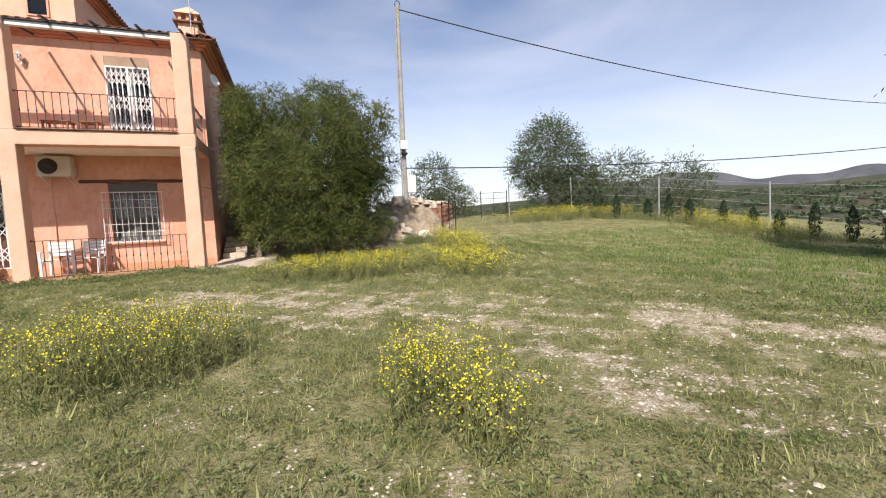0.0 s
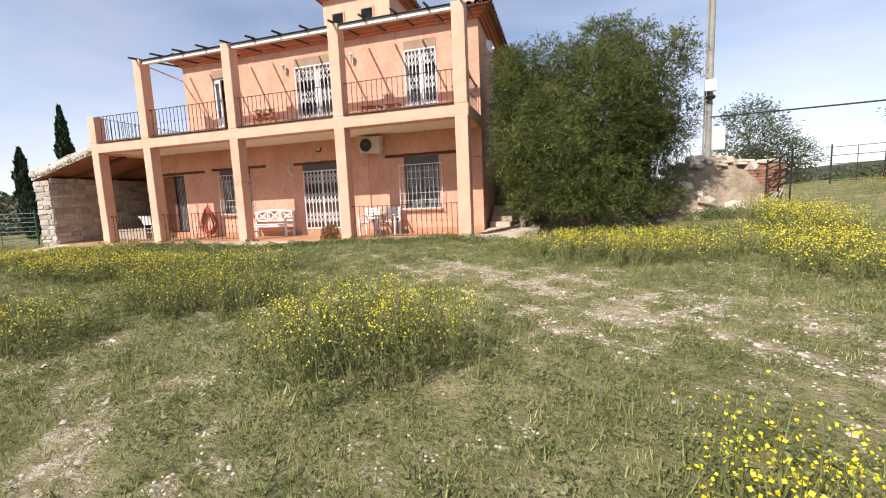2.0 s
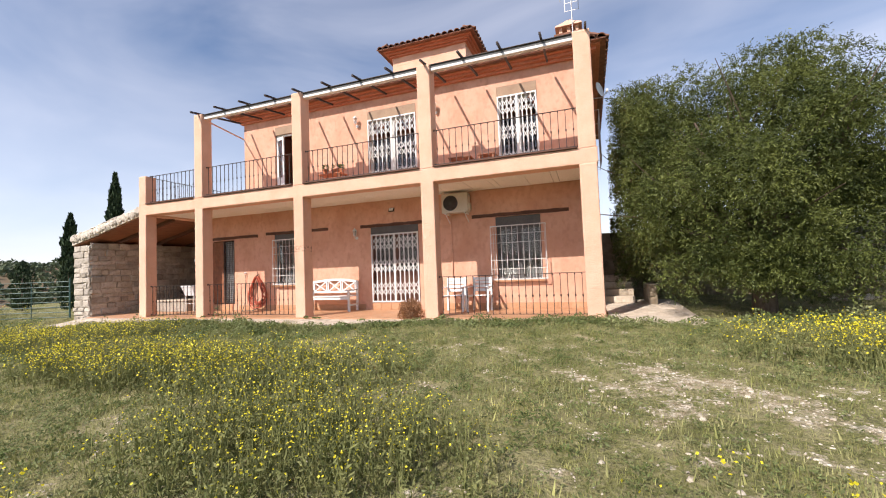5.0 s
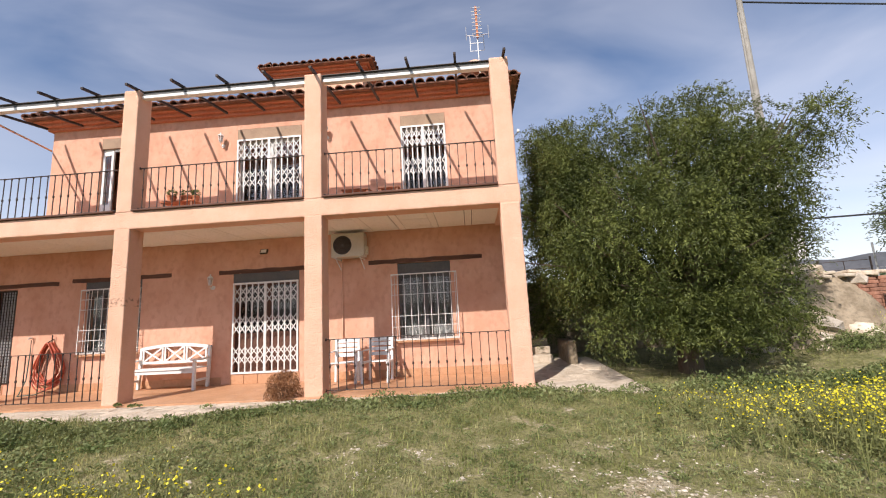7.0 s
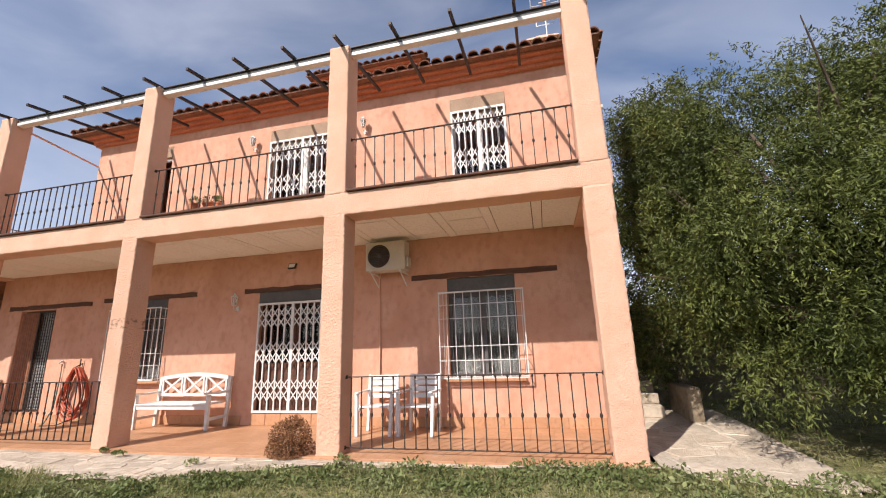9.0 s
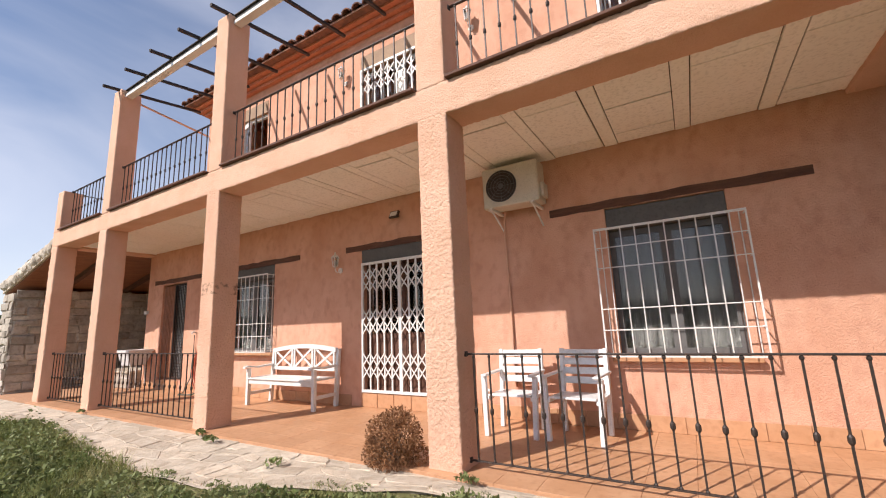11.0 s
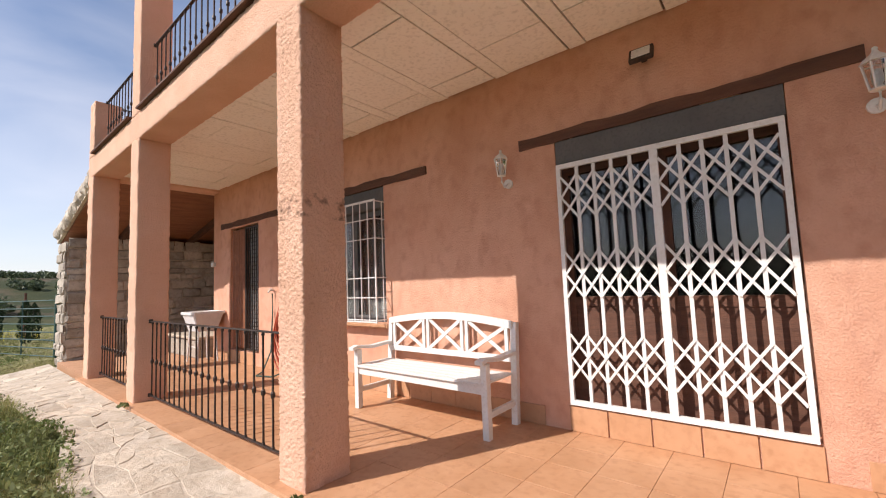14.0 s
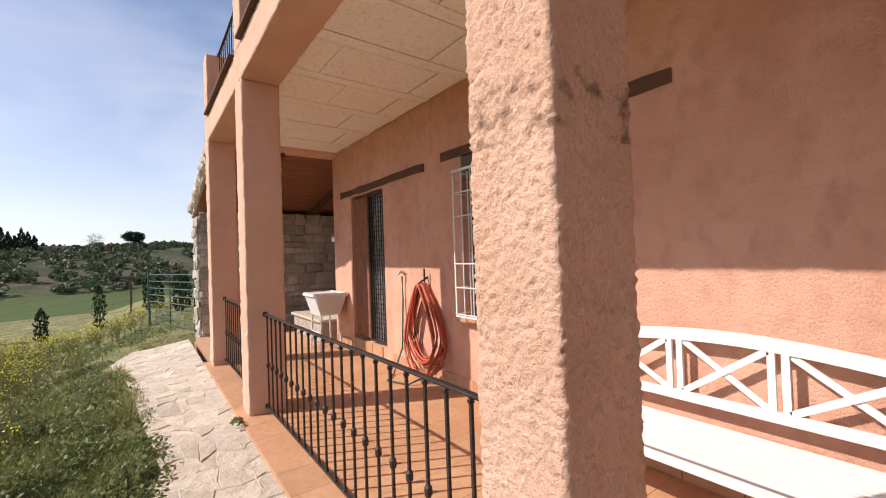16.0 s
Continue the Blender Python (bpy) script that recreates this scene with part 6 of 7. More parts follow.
# ---- trees and bushes ----
def tree(name, at, lumps, strands, per, leaf, material, label, category="tree", droop=0.5, trunk=(0.12, 1.0), reach=0.35, group="", tufts=None, lifted=None, spread=0.5):
    """A tapered trunk, limbs to each lump, and strands of small leaves; sizes relative to the tree's foot."""
    ob = thing(name, at, label, category, group)
    bm = rod((0, 0, -0.15), (0.03, 0.02, trunk[1]), trunk[0], 10, trunk[0] * 0.75)
    for L in lumps:
        p = Vector((0.03, 0.02, trunk[1] * 0.9))
        q = Vector(L[:3])
        mid = p.lerp(q, 0.5) + Vector((random.uniform(-.1, .1), random.uniform(-.1, .1), 0.1))
        tube([p, mid, q], [trunk[0] * 0.5, trunk[0] * 0.3, trunk[0] * 0.08], 6, bm)
        for k in range(5):
            e = q + Vector((random.gauss(0, 0.6) * L[3], random.gauss(0, 0.6) * L[4], random.uniform(-0.3, 0.8) * L[5]))
            tube([mid, mid.lerp(e, 0.5), e], [trunk[0] * 0.2, trunk[0] * 0.1, 0.006], 4, bm)
    part("trunk", bm, BARK, ob)
    p, d = crown_points(lumps, strands) if not tufts else [np.concatenate(q) for q in zip(crown_points(tufts, int(strands * 0.9)), crown_points(lumps, strands - int(strands * 0.9)))]
    ts = np.linspace(0, 1, per)
    lengths = rng.uniform(0.5, 1.2, (strands, 1, 1)) * reach
    away = d[:, None, :] * ts[None, :, None] * lengths + rng.normal(size=(strands, 1, 3)) * 0.25 * reach * ts[None, :, None]
    fall = np.zeros_like(away)
    fall[..., 2] = -droop * (ts[None, :] ** 1.6) * lengths[..., 0]
    c = p[:, None, :] + away + fall + rng.normal(size=away.shape) * leaf[0] * 0.35
    dirs = away + 1.6 * fall + rng.normal(size=away.shape) * spread * reach
    scale = rng.uniform(0.7, 1.3, strands * per)
    c, dirs = c.reshape(-1, 3), dirs.reshape(-1, 3)
    world_ground = ground_z(c[:, 0] + at[0], c[:, 1] + at[1]) - at[2]
    keep = c[:, 2] > world_ground + 0.03 + (0 if lifted is None else lifted(c[:, 0], c[:, 1]))
    v, f = leaf_quads(c[keep], dirs[keep], leaf[0] * scale[keep], leaf[1] * scale[keep])
    part("crown", loose(v, f, material), None, ob)
    return ob


def gz(x, y):
    return float(ground_z(x, y))


pepper = [(-0.1, 0.4, 3.4, 1.9, 1.8, 1.75), (-1.0, -0.1, 3.95, 1.2, 1.3, 1.15), (0.4, -0.3, 4.1, 1.2, 1.2, 1.0), (1.25, -0.1, 3.4, 0.95, 1.1, 1.25), (1.6, -1.2, 4.05, 0.4, 0.45, 0.45),
          (1.15, 0.1, 2.0, 0.8, 1.0, 1.4), (-0.1, -0.9, 1.9, 1.4, 0.9, 1.4), (-1.2, -0.3, 2.4, 1.1, 1.2, 1.4), (0.3, 1.1, 2.8, 1.9, 1.2, 2.0), (-1.9, 0.9, 3.5, 0.65, 1.1, 1.6), (0.4, -1.1, 3.0, 0.95, 0.7, 1.2), (0.6, -0.7, 0.9, 0.9, 0.7, 0.6), (-1.2, -0.4, 1.5, 0.85, 0.8, 0.9), (-2.05, 0.5, 4.0, 0.5, 0.9, 1.0), (-1.95, 0.4, 2.4, 0.55, 0.9, 1.3), (-1.3, 1.6, 2.8, 1.1, 0.8, 2.2), (-2.1, 2.3, 2.6, 0.55, 0.9, 2.2), (-2.0, 1.6, 4.2, 0.55, 0.9, 1.0), (1.7, 0.4, 2.7, 0.7, 0.8, 1.35), (1.5, 0.3, 1.3, 0.75, 0.8, 0.8)]
# foliage gathers in tufts on the lumps' skins, with dark hollows between
tufts = [(*p, r, r, r * 1.15) for p, r in zip(crown_points(pepper, 205)[0].tolist(), rng.uniform(0.2, 0.44, 205).tolist()) if p[2] > 0.35]
tree("pepper_tree", (0.75, 13.2, gz(0.75, 13.2)), pepper, 31000, 15, (0.062, 0.016), LEAF_PEPPER, "broad pepper tree with drooping feathery green foliage to the ground", droop=0.5, trunk=(0.22, 1.3), reach=0.27, tufts=tufts, spread=0.7, lifted=lambda x, y: 0.42 + 0.2 * np.sin(3.1 * x + 4 * y) + 50.0 * (x < -2.6))

# ---- field edge: trees, fences, gates, pole ----
olive = [(0, 0, 3.4, 1.9, 1.8, 1.7), (-1.0, 0.3, 2.6, 1.2, 1.2, 1.1), (1.1, -0.2, 2.7, 1.2, 1.2, 1.2), (0.2, 0.2, 4.6, 1.1, 1.1, 0.9), (0.0, 0.0, 1.3, 1.6, 1.3, 1.2)]
low_tree = [(0, 0, 2.2, 1.6, 1.2, 1.2), (1.4, 0.2, 2.0, 1.1, 1.0, 1.0), (-1.3, 0, 1.8, 1.0, 1.0, 0.9), (0.2, -0.2, 0.8, 1.9, 1.0, 0.8)]
for x, y, s, lumps, n_ in ((14.2, 20.2, 1.0, olive, 4200), (17.0, 18.0, 1.0, low_tree, 1400), (19.6, 16.2, 0.9, low_tree, 900), (15.6, 19.4, 0.8, low_tree, 1400), (8.6, 24.5, 0.75, olive, 1300), (10.4, 26.0, 0.7, low_tree, 800)):
    ll = [tuple(v * s for v in L) for L in lumps]
    tree("olive_tree", (x, y, gz(x, y)), ll, n_, 8, (0.13, 0.04), LEAF_OLIVE, "airy grey-green tree at the edge of the field", droop=0.1, trunk=(0.11 * s, 1.2 * s), reach=0.5 * s, group="field-edge trees")
big = [(0, 0, 5.0, 2.8, 2.8, 2.0), (-1.6, 0.5, 4.0, 1.6, 1.6, 1.3), (0.5, -1.2, 3.8, 1.8, 1.6, 1.2), (0.3, 0.2, 1.6, 2.0, 2.2, 1.5), (-0.9, 0.6, 1.0, 1.5, 1.6, 1.0), (0.2, 2.0, 0.9, 1.4, 1.3, 0.9)]
tree("shade_tree", (15.2, 2.6, gz(15.2, 2.6)), big, 9500, 9, (0.12, 0.045), LEAF_OLIVE, "large spreading tree with fine grey-green leaves", droop=0.5, trunk=(0.2, 2.4), reach=0.6)


def cypress(x, y, h, r, material, n_, leaf, label, group):
    ob = thing("cypress", (x, y, gz(x, y)), label, "tree", group)
    part("trunk", rod((0, 0, -0.1), (0, 0, h * 0.9), max(0.015, h * 0.014), 6, 0.005), BARK, ob)
    u = rng.uniform(0.02, 1, n_)
    prof = r * np.minimum(1.0, 2.6 * (1 - u) ** 0.8) * np.minimum(1, 0.5 + 3 * u) * (1 + 0.18 * np.sin(u * 31 + x))
    a, q = rng.uniform(0, 2 * np.pi, n_), np.sqrt(rng.uniform(0.25, 1.05, n_))
    c = np.stack([np.cos(a) * prof * q, np.sin(a) * prof * q, h * u], 1)
    d = np.stack([np.cos(a) * 0.35, np.sin(a) * 0.35, np.ones(n_)], 1) + rng.normal(size=(n_, 3)) * 0.25
    v, f = leaf_quads(c, d, leaf * rng.uniform(0.7, 1.3, n_), leaf * 0.45)
    part("crown", loose(v, f, material), None, ob)


cypress(-31.0, 21.0, 8.0, 0.4, LEAF_CYPRESS, 2600, 0.4, "tall dark cypress behind the stone wall", "tall cypresses")
cypress(-31.6, 18.9, 5.2, 0.38, LEAF_CYPRESS, 2000, 0.36, "dark cypress behind the stone wall", "tall cypresses")
FENCE = [(12.5, 22.0), (14.6, 18.8), (17.2, 15.4), (19.6, 11.8), (20.6, 7.6), (22.5, 2.0)]
r_ = random.Random(9)
for k in range(16):
    u = k / 15 * 3.6 + 1.2
    i = min(int(u), 4)
    x = FENCE[i][0] + (FENCE[i + 1][0] - FENCE[i][0]) * (u - i) - 0.9 + r_.uniform(-0.3, 0.3)
    y = FENCE[i][1] + (FENCE[i + 1][1] - FENCE[i][1]) * (u - i) - 0.4
    cypress(x, y, r_.uniform(0.95, 1.45), 0.19, LEAF_CYPRESS, 620, 0.10, "young dark cypress planted along the fence", "young hedge cypresses")
LEFT = [(-22.2, 11.6), (-26.0, 12.6), (-28.5, 11.2), (-28.8, 7.0), (-28.6, 2.5), (-28.4, -2.0)]
for k in range(12):
    u = k / 11 * 4 + 0.7
    i = min(int(u), 4)
    x = LEFT[i][0] + (LEFT[i + 1][0] - LEFT[i][0]) * (u - i) + 0.6 + r_.uniform(-0.4, 0.4)
    y = LEFT[i][1] + (LEFT[i + 1][1] - LEFT[i][1]) * (u - i) + r_.uniform(-0.3, 0.3)
    cypress(x, y, r_.uniform(1.1, 1.8), 0.18, LEAF_CYPRESS, 520, 0.1, "young dark cypress planted along the fence", "young hedge cypresses")
cypress(-26.5, 14.4, 2.2, 0.38, LEAF_CYPRESS, 900, 0.16, "rounded dark cypress beside the gate", "young hedge cypresses")
cypress(-23.6, 14.6, 2.1, 0.36, LEAF_CYPRESS, 900, 0.16, "rounded dark cypress beside the gate", "young hedge cypresses")

fence_weeds = []
for k in range(44):
    u = 1.6 + k / 43 * 2.9
    i = int(u)
    fence_weeds.append((FENCE[i][0] + (FENCE[i + 1][0] - FENCE[i][0]) * (u - i) - 1.0 + r_.uniform(-0.5, 0.4), FENCE[i][1] + (FENCE[i + 1][1] - FENCE[i][1]) * (u - i) - 0.3, r_.uniform(0.4, 0.7), r_.uniform(0.4, 0.7), r_.uniform(0.3, 0.55), 420))
herb_bank("fence_weeds", fence_weeds, "dark overgrown weeds along the foot of the field fence")


def fence_run(points, h, material, spacing, label, wire_mat, wire_r):
    fe = thing("fence", (points[0][0], points[0][1], gz(*points[0])), label, "fence", "field fences")
    o = fe.location.copy()
    spots = []
    for a, b in zip(points, points[1:]):
        n_ = max(1, round(math.dist(a, b) / spacing))
        spots += [(a[0] + (b[0] - a[0]) * k / n_, a[1] + (b[1] - a[1]) * k / n_) for k in range(n_)]
    spots.append(points[-1])
    tops = []
    for x, y in spots:
        z = gz(x, y)
        lean = random.uniform(-0.05, 0.05)
        part("post", rod(Vector((x, y, z - 0.1)) - o, Vector((x + lean, y, z + h)) - o, 0.035, 7), material, fe)
        tops.append((Vector((x, y, z)) - o, lean))
    for k in range(5):
        f = 0.12 + 0.84 * k / 4
        for (a, la), (b, lb) in zip(tops, tops[1:]):
            part("wire", rod(a + Vector((la * f, 0, h * f)), b + Vector((lb * f, 0, h * f)), wire_r, 4), wire_mat, fe)


fence_run(FENCE, 2.1, STEEL, 4.2, "wire fence on grey steel posts along the field", STEEL, 0.006)
fence_run(LEFT[1:], 1.5, WOOD_DARK, 3.0, "wire fence on weathered wooden posts", BLACK_IRON, 0.0035)


def bar_gate(a, b, h, bars, material, label):
    g = thing("field_gate", (a[0], a[1], gz(*a)), label, "gate", "field gates")
    o = Vector(g.location)
    va, vb = Vector((*a, gz(*a))) - o, Vector((*b, gz(*a))) - o
    for v in (va, vb):
        part("gate_post", rod(v - Vector((0, 0, 0.1)), v + Vector((0, 0, h + 0.12)), 0.03, 8), material, g)
    for k in range(bars):
        z = Vector((0, 0, 0.12 + (h - 0.12) * k / (bars - 1)))
        part("bar", rod(va + z, vb + z, 0.014, 6), material, g)
    part("stile", rod(va.lerp(vb, 0.5) + Vector((0, 0, 0.1)), va.lerp(vb, 0.5) + Vector((0, 0, h)), 0.014, 6), material, g)


bar_gate((-22.3, 11.7), (-19.55, 12.5), 1.35, 8, GREEN_PAINT, "dark green tubular metal gate beside the stone wall")
bar_gate((11.0, 22.8), (12.4, 22.1), 1.5, 5, BLACK_IRON, "dark metal farm gate at the far end of the field")

po = thing("utility_pole", (4.15, 15.12, gz(4.15, 15.12)), "tall pale concrete utility pole with electrical boxes", "utility pole")
pz = gz(4.15, 15.12)
part("post", rod((0, 0, -0.3), (0.05, 0, 9.42 - pz), 0.086, 12, 0.065), POLE_CONCRETE, po)
part("conduit", rod((-0.13, -0.03, 0.4), (-0.05, -0.03, 8.1), 0.025, 8), POLE_CONCRETE, po)
part("meter_box", box(0.08, 0.4, -0.13, 0.1, 2.0 - 0.3, 2.35, 0.015), WHITE_PAINT, po, "white meter box")
part("junction_box", box(-0.16, 0.12, -0.22, -0.08, 3.3, 3.62, 0.015), WHITE_PAINT, po, "pale junction box")
part("lamp_cap", lathe([(0.1, 0), (0.13, 0.06), (0.06, 0.12)], 10, at=(0, -0.14, 3.1)), BLACK_IRON, po)
part("insulator_loop", tube([(0.05 + 0.1 * math.cos(a), 0, 9.42 - pz + 0.02 + 0.16 * math.sin(a)) for a in np.linspace(-0.3, math.pi + 0.3, 12)], 0.015, 6), BLACK_IRON, po)


def cable(a, b, sag, label):
    a, b = Vector(a), Vector(b)
    ob = thing("cable", tuple(a), label, "cable", "overhead cables")
    pts = [a.lerp(b, u) - a - Vector((0, 0, 4 * sag * u * (1 - u))) for u in np.linspace(0, 1, 25)]
    part("wire", tube(pts, 0.022, 5), BLACK_CABLE, ob)


cable((4.2, 15.12, 9.3), (52.0, 16.3, 9.0), 1.3, "black overhead cable slung from the pole")
cable((4.16, 15.06, 3.5), (30.0, 12.5, 4.3), 0.25, "thin black cable running low over the field")

# rubble bank round the pole's foot, stacked clay tiles and a leaning hurdle
BX, BY, BRX, BRY, BTOP = 4.25, 15.35, 1.75, 1.75, 2.2


def bank_z(x, y):
    q = np.hypot((x - BX) / BRX, (y - BY) / BRY) + 0.10 * wavy(x, y, 3.1, 0.6)
    g = ground_z(x, y)
    return g - 0.12 + (BTOP + 0.12 - g) * smooth_step(1.05, 0.5, q) + 0.06 * wavy(x, y, 6.7, 2.0) * (q < 1)


bk = thing("earth_bank", (BX, BY, gz(BX, BY)), "bank of pale earth and broken stone at the pole's foot", "bank", "", "structure")
gx, gy = np.meshgrid(np.linspace(BX - 2.1, BX + 2.1, 61), np.linspace(BY - 2.1, BY + 2.1, 61), indexing="ij")
i_ = (np.arange(60)[:, None] * 61 + np.arange(60)).ravel()
bv = np.stack([gx - BX, gy - BY, bank_z(gx, gy) - gz(BX, BY)], -1).reshape(-1, 3)
part("mound", loose(bv, np.stack([i_, i_ + 61, i_ + 62, i_ + 1], 1), EARTH, True), None, bk)
r_ = random.Random(21)
for k in range(130):
    x, y = BX + r_.uniform(-1.8, 1.8), BY + r_.uniform(-1.9, 0.4)
    if math.hypot((x - BX) / BRX, (y - BY) / BRY) > 1.08:
        continue
    s_ = r_.choice((0.06, 0.09, 0.12, 0.17, 0.24))
    bm = bmesh.new()
    bmesh.ops.create_icosphere(bm, subdivisions=1, radius=s_)
    for v in bm.verts:
        v.co = Vector((v.co.x * 1.25, v.co.y, v.co.z * 0.75)) * r_.uniform(0.72, 1.15)
    part("stone", bm, r_.choice((STONE, FLAG, FLAG)), bk, "", pose(x - BX, y - BY, float(bank_z(x, y)) - gz(BX, BY) + s_ * 0.2, r_.uniform(-30, 30), r_.uniform(-30, 30), r_.uniform(0, 360)))
bank_herbs = []
for k in range(9):
    x, y = BX + r_.uniform(-1.5, 1.7), BY - r_.uniform(1.6, 2.1)
    bank_herbs.append((x, y, 0.35, 0.3, r_.uniform(0.25, 0.55), 420))
herb_bank("bank_weeds", bank_herbs, "green weeds at the foot of the rubble bank")
tp = thing("tile_stack", (5.38, 14.55, 1.36), "stack of red clay tiles on the rubble bank", "tiles")
part("plinth", box(-0.5, 0.36, -0.3, 0.3, -0.7, 0.0, 0.05), EARTH, tp, "pale earth plinth")
for row in range(9):
    for k in range(4):
        part("clay_tile", box(-0.09, 0.09, -0.22, 0.22, 0, 0.075, 0.01), OLD_CLAY, tp, "", pose(-0.38 + 0.2 * k + 0.02 * (row % 2), 0, 0.002 + 0.08 * row, 0, r_.uniform(-3, 3), r_.uniform(-4, 4)))
for k in range(6):
    part("cover_tile", box(-0.12, 0.12, -0.28, 0.28, 0, 0.07, 0.02), FLAG, tp, "pale capping tile", pose(-1.15 + 0.24 * k, 0.1 * (k % 2), 0.74 + 0.05 * (k % 2), r_.uniform(-5, 5), r_.uniform(-8, 8), r_.uniform(-14, 14)))
hu = thing("iron_hurdle", (5.1, 13.85, gz(5.1, 13.85)), "rusty barred iron hurdle standing askew by the bank", "hurdle", "", "", 32)
for x, h in ((0.0, 1.35), (0.42, 1.42), (0.84, 1.62)):
    part("upright", rod((x, 0, 0.0), (x + 0.03, 0, h), 0.022, 6), BLACK_IRON, hu)
for k in range(5):
    part("rail", rod((0.0, 0, 0.62 + 0.16 * k), (0.86, 0, 0.80 + 0.185 * k), 0.016, 6), BLACK_IRON, hu)
part("brace", rod((0.02, 0, 0.05), (0.5, 0, 0.62), 0.016, 6), STEEL, hu)
part("brace", rod((0.2, 0, 0.05), (0.6, 0, 0.62), 0.016, 6), STEEL, hu)

# ---- distance: scattered trees and farm buildings on the hills ----
def hill_trees(count, az0, az1, r0, r1, size, name, label, seed, material):
    g = np.random.default_rng(seed)
    az, r = np.radians(g.uniform(az0, az1, count)), np.sqrt(g.uniform(r0 ** 2, r1 ** 2, count))
    x, y = -4 + r * np.sin(az), 6 + r * np.cos(az)
    keep = wavy(x, y, 0.035, seed) + 0.6 * wavy(x, y, 0.09, seed + 2) > -0.25
    x, y, r = x[keep], y[keep], r[keep]
    z = ground_z(x, y)
    s = size * g.uniform(0.6, 1.3, len(x))
    per = 46
    d = g.normal(size=(len(x), per, 3))
    d /= np.linalg.norm(d, axis=-1, keepdims=True)
    c = np.stack([x, y, z + s * 0.75], 1)[:, None, :] + d * s[:, None, None] * np.array((1, 1, 0.8)) * g.uniform(0.5, 1.0, (len(x), per, 1))
    c = c.reshape(-1, 3)
    v, f = leaf_quads(c, g.normal(size=c.shape), np.repeat(s, per) * 0.62, np.repeat(s, per) * 0.45)
    tagged(new(name, loose(v, f, material)), label, "trees", "", "stuff")


hill_trees(2300, -112, -48, 190, 430, 2.3, "olive_grove", "scattered olive trees on the far hillside", 3, LEAF_OLIVE)
hill_trees(420, -80, -46, 75, 200, 2.2, "hillside_trees", "dark olive trees dotted over the ploughed hillside", 23, LEAF_OLIVE)
hill_trees(3000, 28, 100, 70, 800, 3.0, "hill_scrub", "dark scrub and olive trees over the valley side", 5, LEAF_OLIVE)
hill_trees(260, -10, 40, 120, 500, 3.0, "distant_trees", "dark trees on the rising ground", 8, LEAF_OLIVE)
hill_trees(220, -118, -84, 330, 420, 3.2, "ridge_trees", "line of dark trees on the ridge", 13, LEAF_CYPRESS)


# horizon ridge; its haze is only the tint of its material
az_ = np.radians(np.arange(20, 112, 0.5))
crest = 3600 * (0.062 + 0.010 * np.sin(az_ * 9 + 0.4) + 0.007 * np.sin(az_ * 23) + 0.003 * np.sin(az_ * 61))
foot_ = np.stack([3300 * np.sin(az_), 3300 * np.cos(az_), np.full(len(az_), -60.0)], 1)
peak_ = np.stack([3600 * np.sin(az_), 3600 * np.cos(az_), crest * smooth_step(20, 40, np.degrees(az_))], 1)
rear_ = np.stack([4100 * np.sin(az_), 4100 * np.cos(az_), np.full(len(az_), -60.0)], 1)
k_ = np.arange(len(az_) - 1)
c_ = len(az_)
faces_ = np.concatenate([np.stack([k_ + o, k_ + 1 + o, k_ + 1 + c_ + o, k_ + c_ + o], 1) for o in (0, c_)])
tagged(new("backdrop", loose(np.concatenate([foot_, peak_, rear_]), faces_, MOUNTAIN, True)), "mountain range on the horizon with the blue-grey of haze in its colour", "mountains", "", "structure")


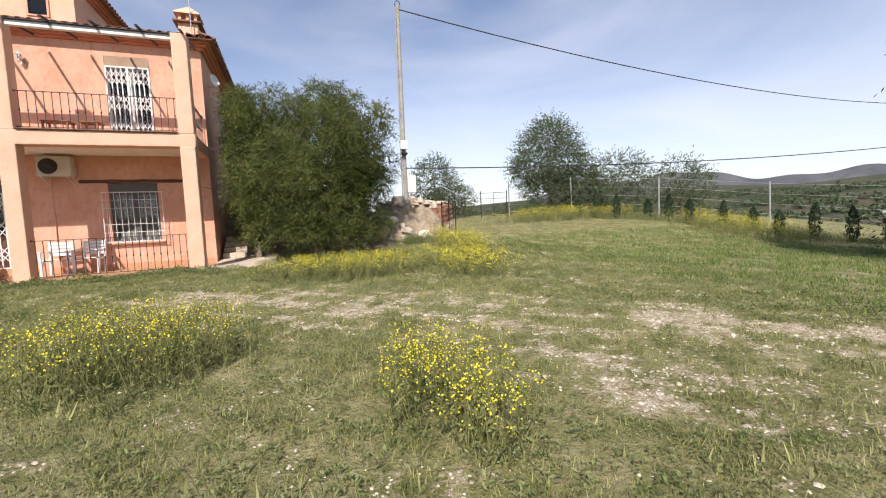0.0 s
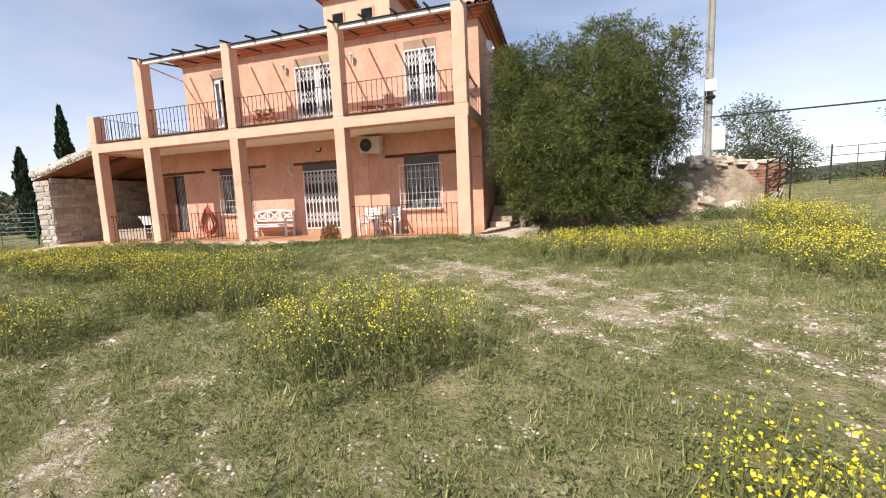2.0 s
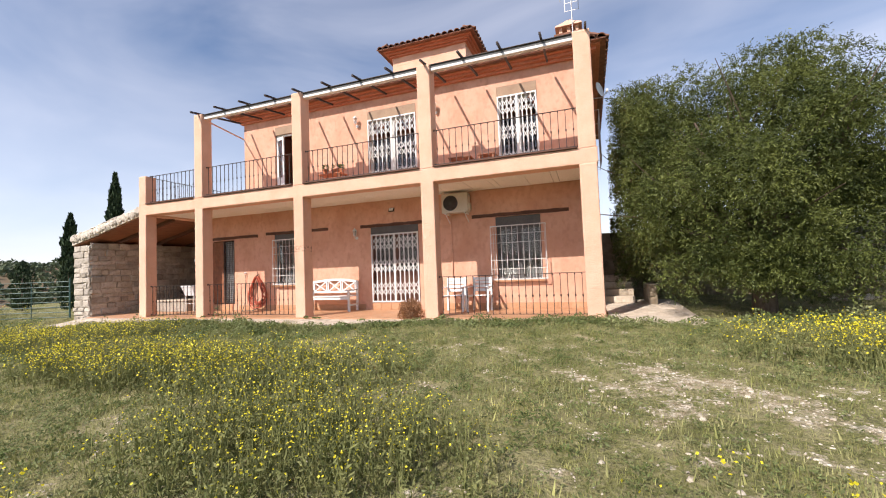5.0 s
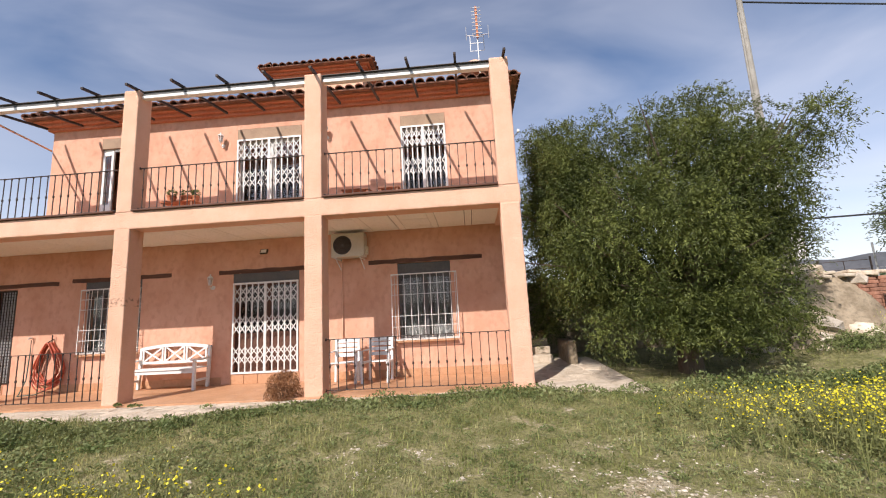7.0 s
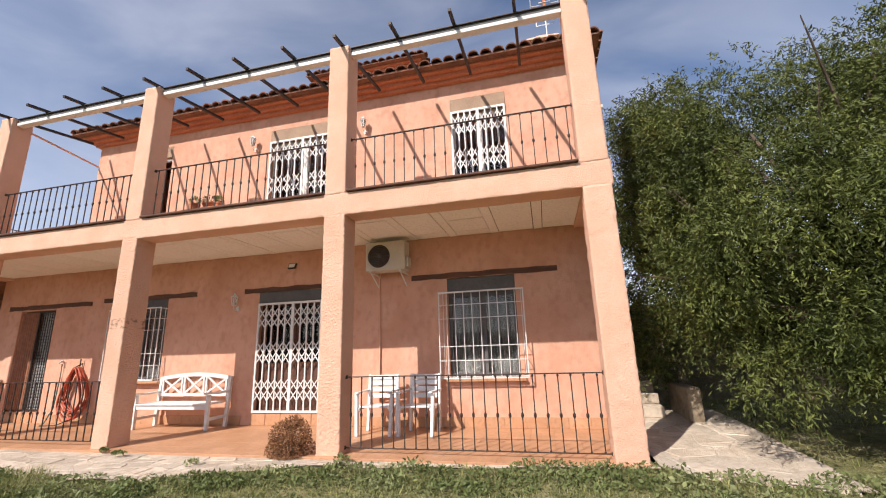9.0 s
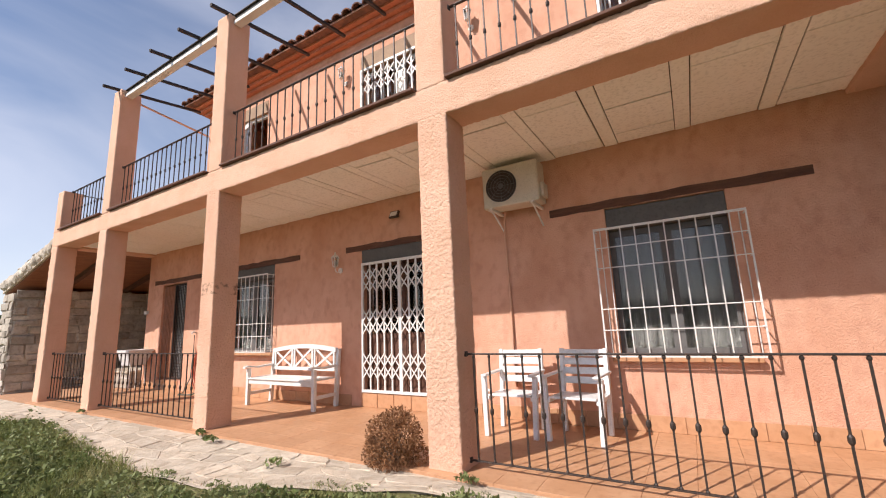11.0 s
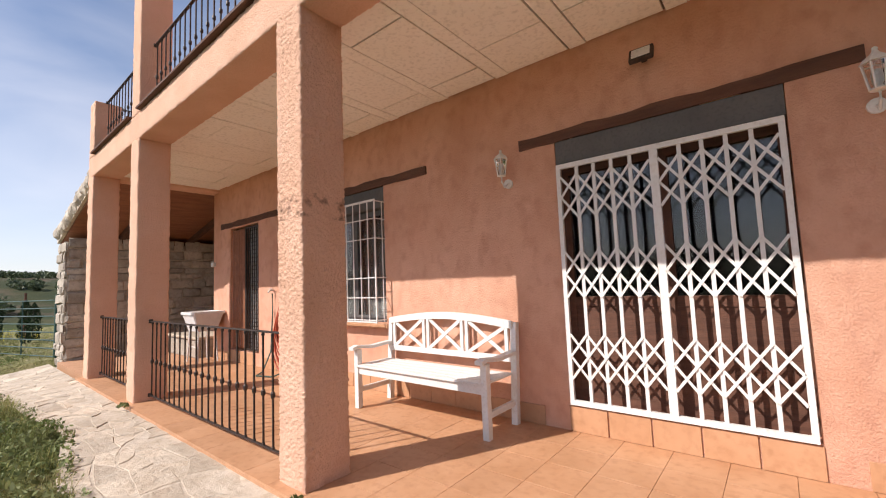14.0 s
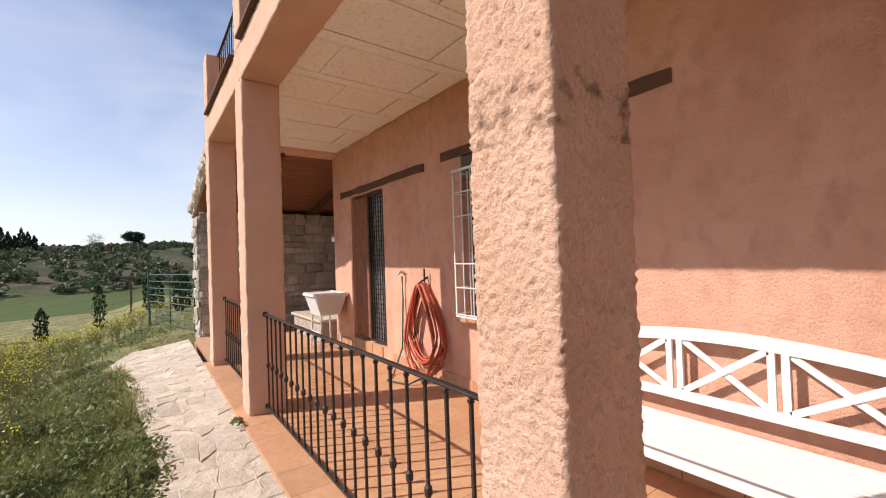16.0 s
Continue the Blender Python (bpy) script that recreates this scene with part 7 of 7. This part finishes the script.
def farmhouse(x, y, w, d_, h, turn):
    fh = thing("farmhouse", (x, y, gz(x, y) - 0.3), "small white distant farmhouse on the hillside", "house", "distant farmhouses", "", turn)
    part("wall", box(-w / 2, w / 2, -d_ / 2, d_ / 2, 0, h), WHITE_PAINT, fh)
    bm = bmesh.new()
    a = [bm.verts.new(v) for v in ((-w / 2 - .3, -d_ / 2 - .3, h), (w / 2 + .3, -d_ / 2 - .3, h), (w / 2 + .3, d_ / 2 + .3, h), (-w / 2 - .3, d_ / 2 + .3, h), (-w / 2 - .3, 0, h + d_ * 0.18), (w / 2 + .3, 0, h + d_ * 0.18))]
    for f in ((0, 1, 5, 4), (2, 3, 4, 5), (1, 2, 5), (3, 0, 4), (0, 3, 2, 1)):
        bm.faces.new([a[i] for i in f])
    part("roof", bm, ROOF_TILE, fh)
    for k in (-1, 1):
        part("window", box(k * w * 0.25 - 0.5, k * w * 0.25 + 0.5, -d_ / 2 - 0.03, -d_ / 2 + 0.02, h * 0.35, h * 0.75), GREY_FILL, fh)


# ridge to the west: an umbrella pine, dark cypresses, a long low building
def on_ridge(az, r):
    a = math.radians(az)
    return -9 + r * math.sin(a), 11.5 + r * math.cos(a)


x_, y_ = on_ridge(-90.7, 300)
tree("umbrella_pine", (x_, y_, gz(x_, y_)), [(0, 0, 7.5, 4.5, 4.5, 1.8), (-2, 1, 6.8, 2.5, 2.5, 1.3)], 700, 8, (0.9, 0.5), LEAF_CYPRESS, "dark umbrella pine standing on the ridge", droop=0.1, trunk=(0.35, 6.0), reach=1.2)
x_, y_ = on_ridge(-94, 300)
tree("bare_tree", (x_, y_, gz(x_, y_)), [(0, 0, 6.0, 3.5, 3.5, 3.0), (1, 0, 7.0, 2.5, 2.5, 2.0)], 160, 6, (0.6, 0.1), BARK, "pale leafless tree on the ridge", droop=0.0, trunk=(0.3, 3.0), reach=1.4)
for k in range(6):
    x_, y_ = on_ridge(-98.6 - 0.45 * k, 300)
    cypress(x_, y_, 9 + 2 * (k % 3), 1.3, LEAF_CYPRESS, 500, 1.2, "dark cypress on the far ridge", "ridge cypresses")
x_, y_ = on_ridge(-95.8, 306)
lb = thing("farm_building", (x_, y_, gz(x_, y_) - 0.5), "long low brick farm building on the ridge", "building", "", "", 6)
part("wall", box(-2.5, 2.5, -16, 16, 0, 3.2), CORNICE, lb)
part("roof", box(-3, 3, -16.5, 16.5, 3.202, 3.6), CONCRETE, lb)
# openings are boxes on the wall, their inner shade painted near-black
for k in range(5):
    part("opening", box(2.48, 2.53, -13 + 6 * k, -10.5 + 6 * k, 0.4, 2.4), INTERIOR_SHADE, lb)
farmhouse(150, 105, 11, 7, 3.6, 25)
farmhouse(330, 130, 26, 9, 4.5, 10)
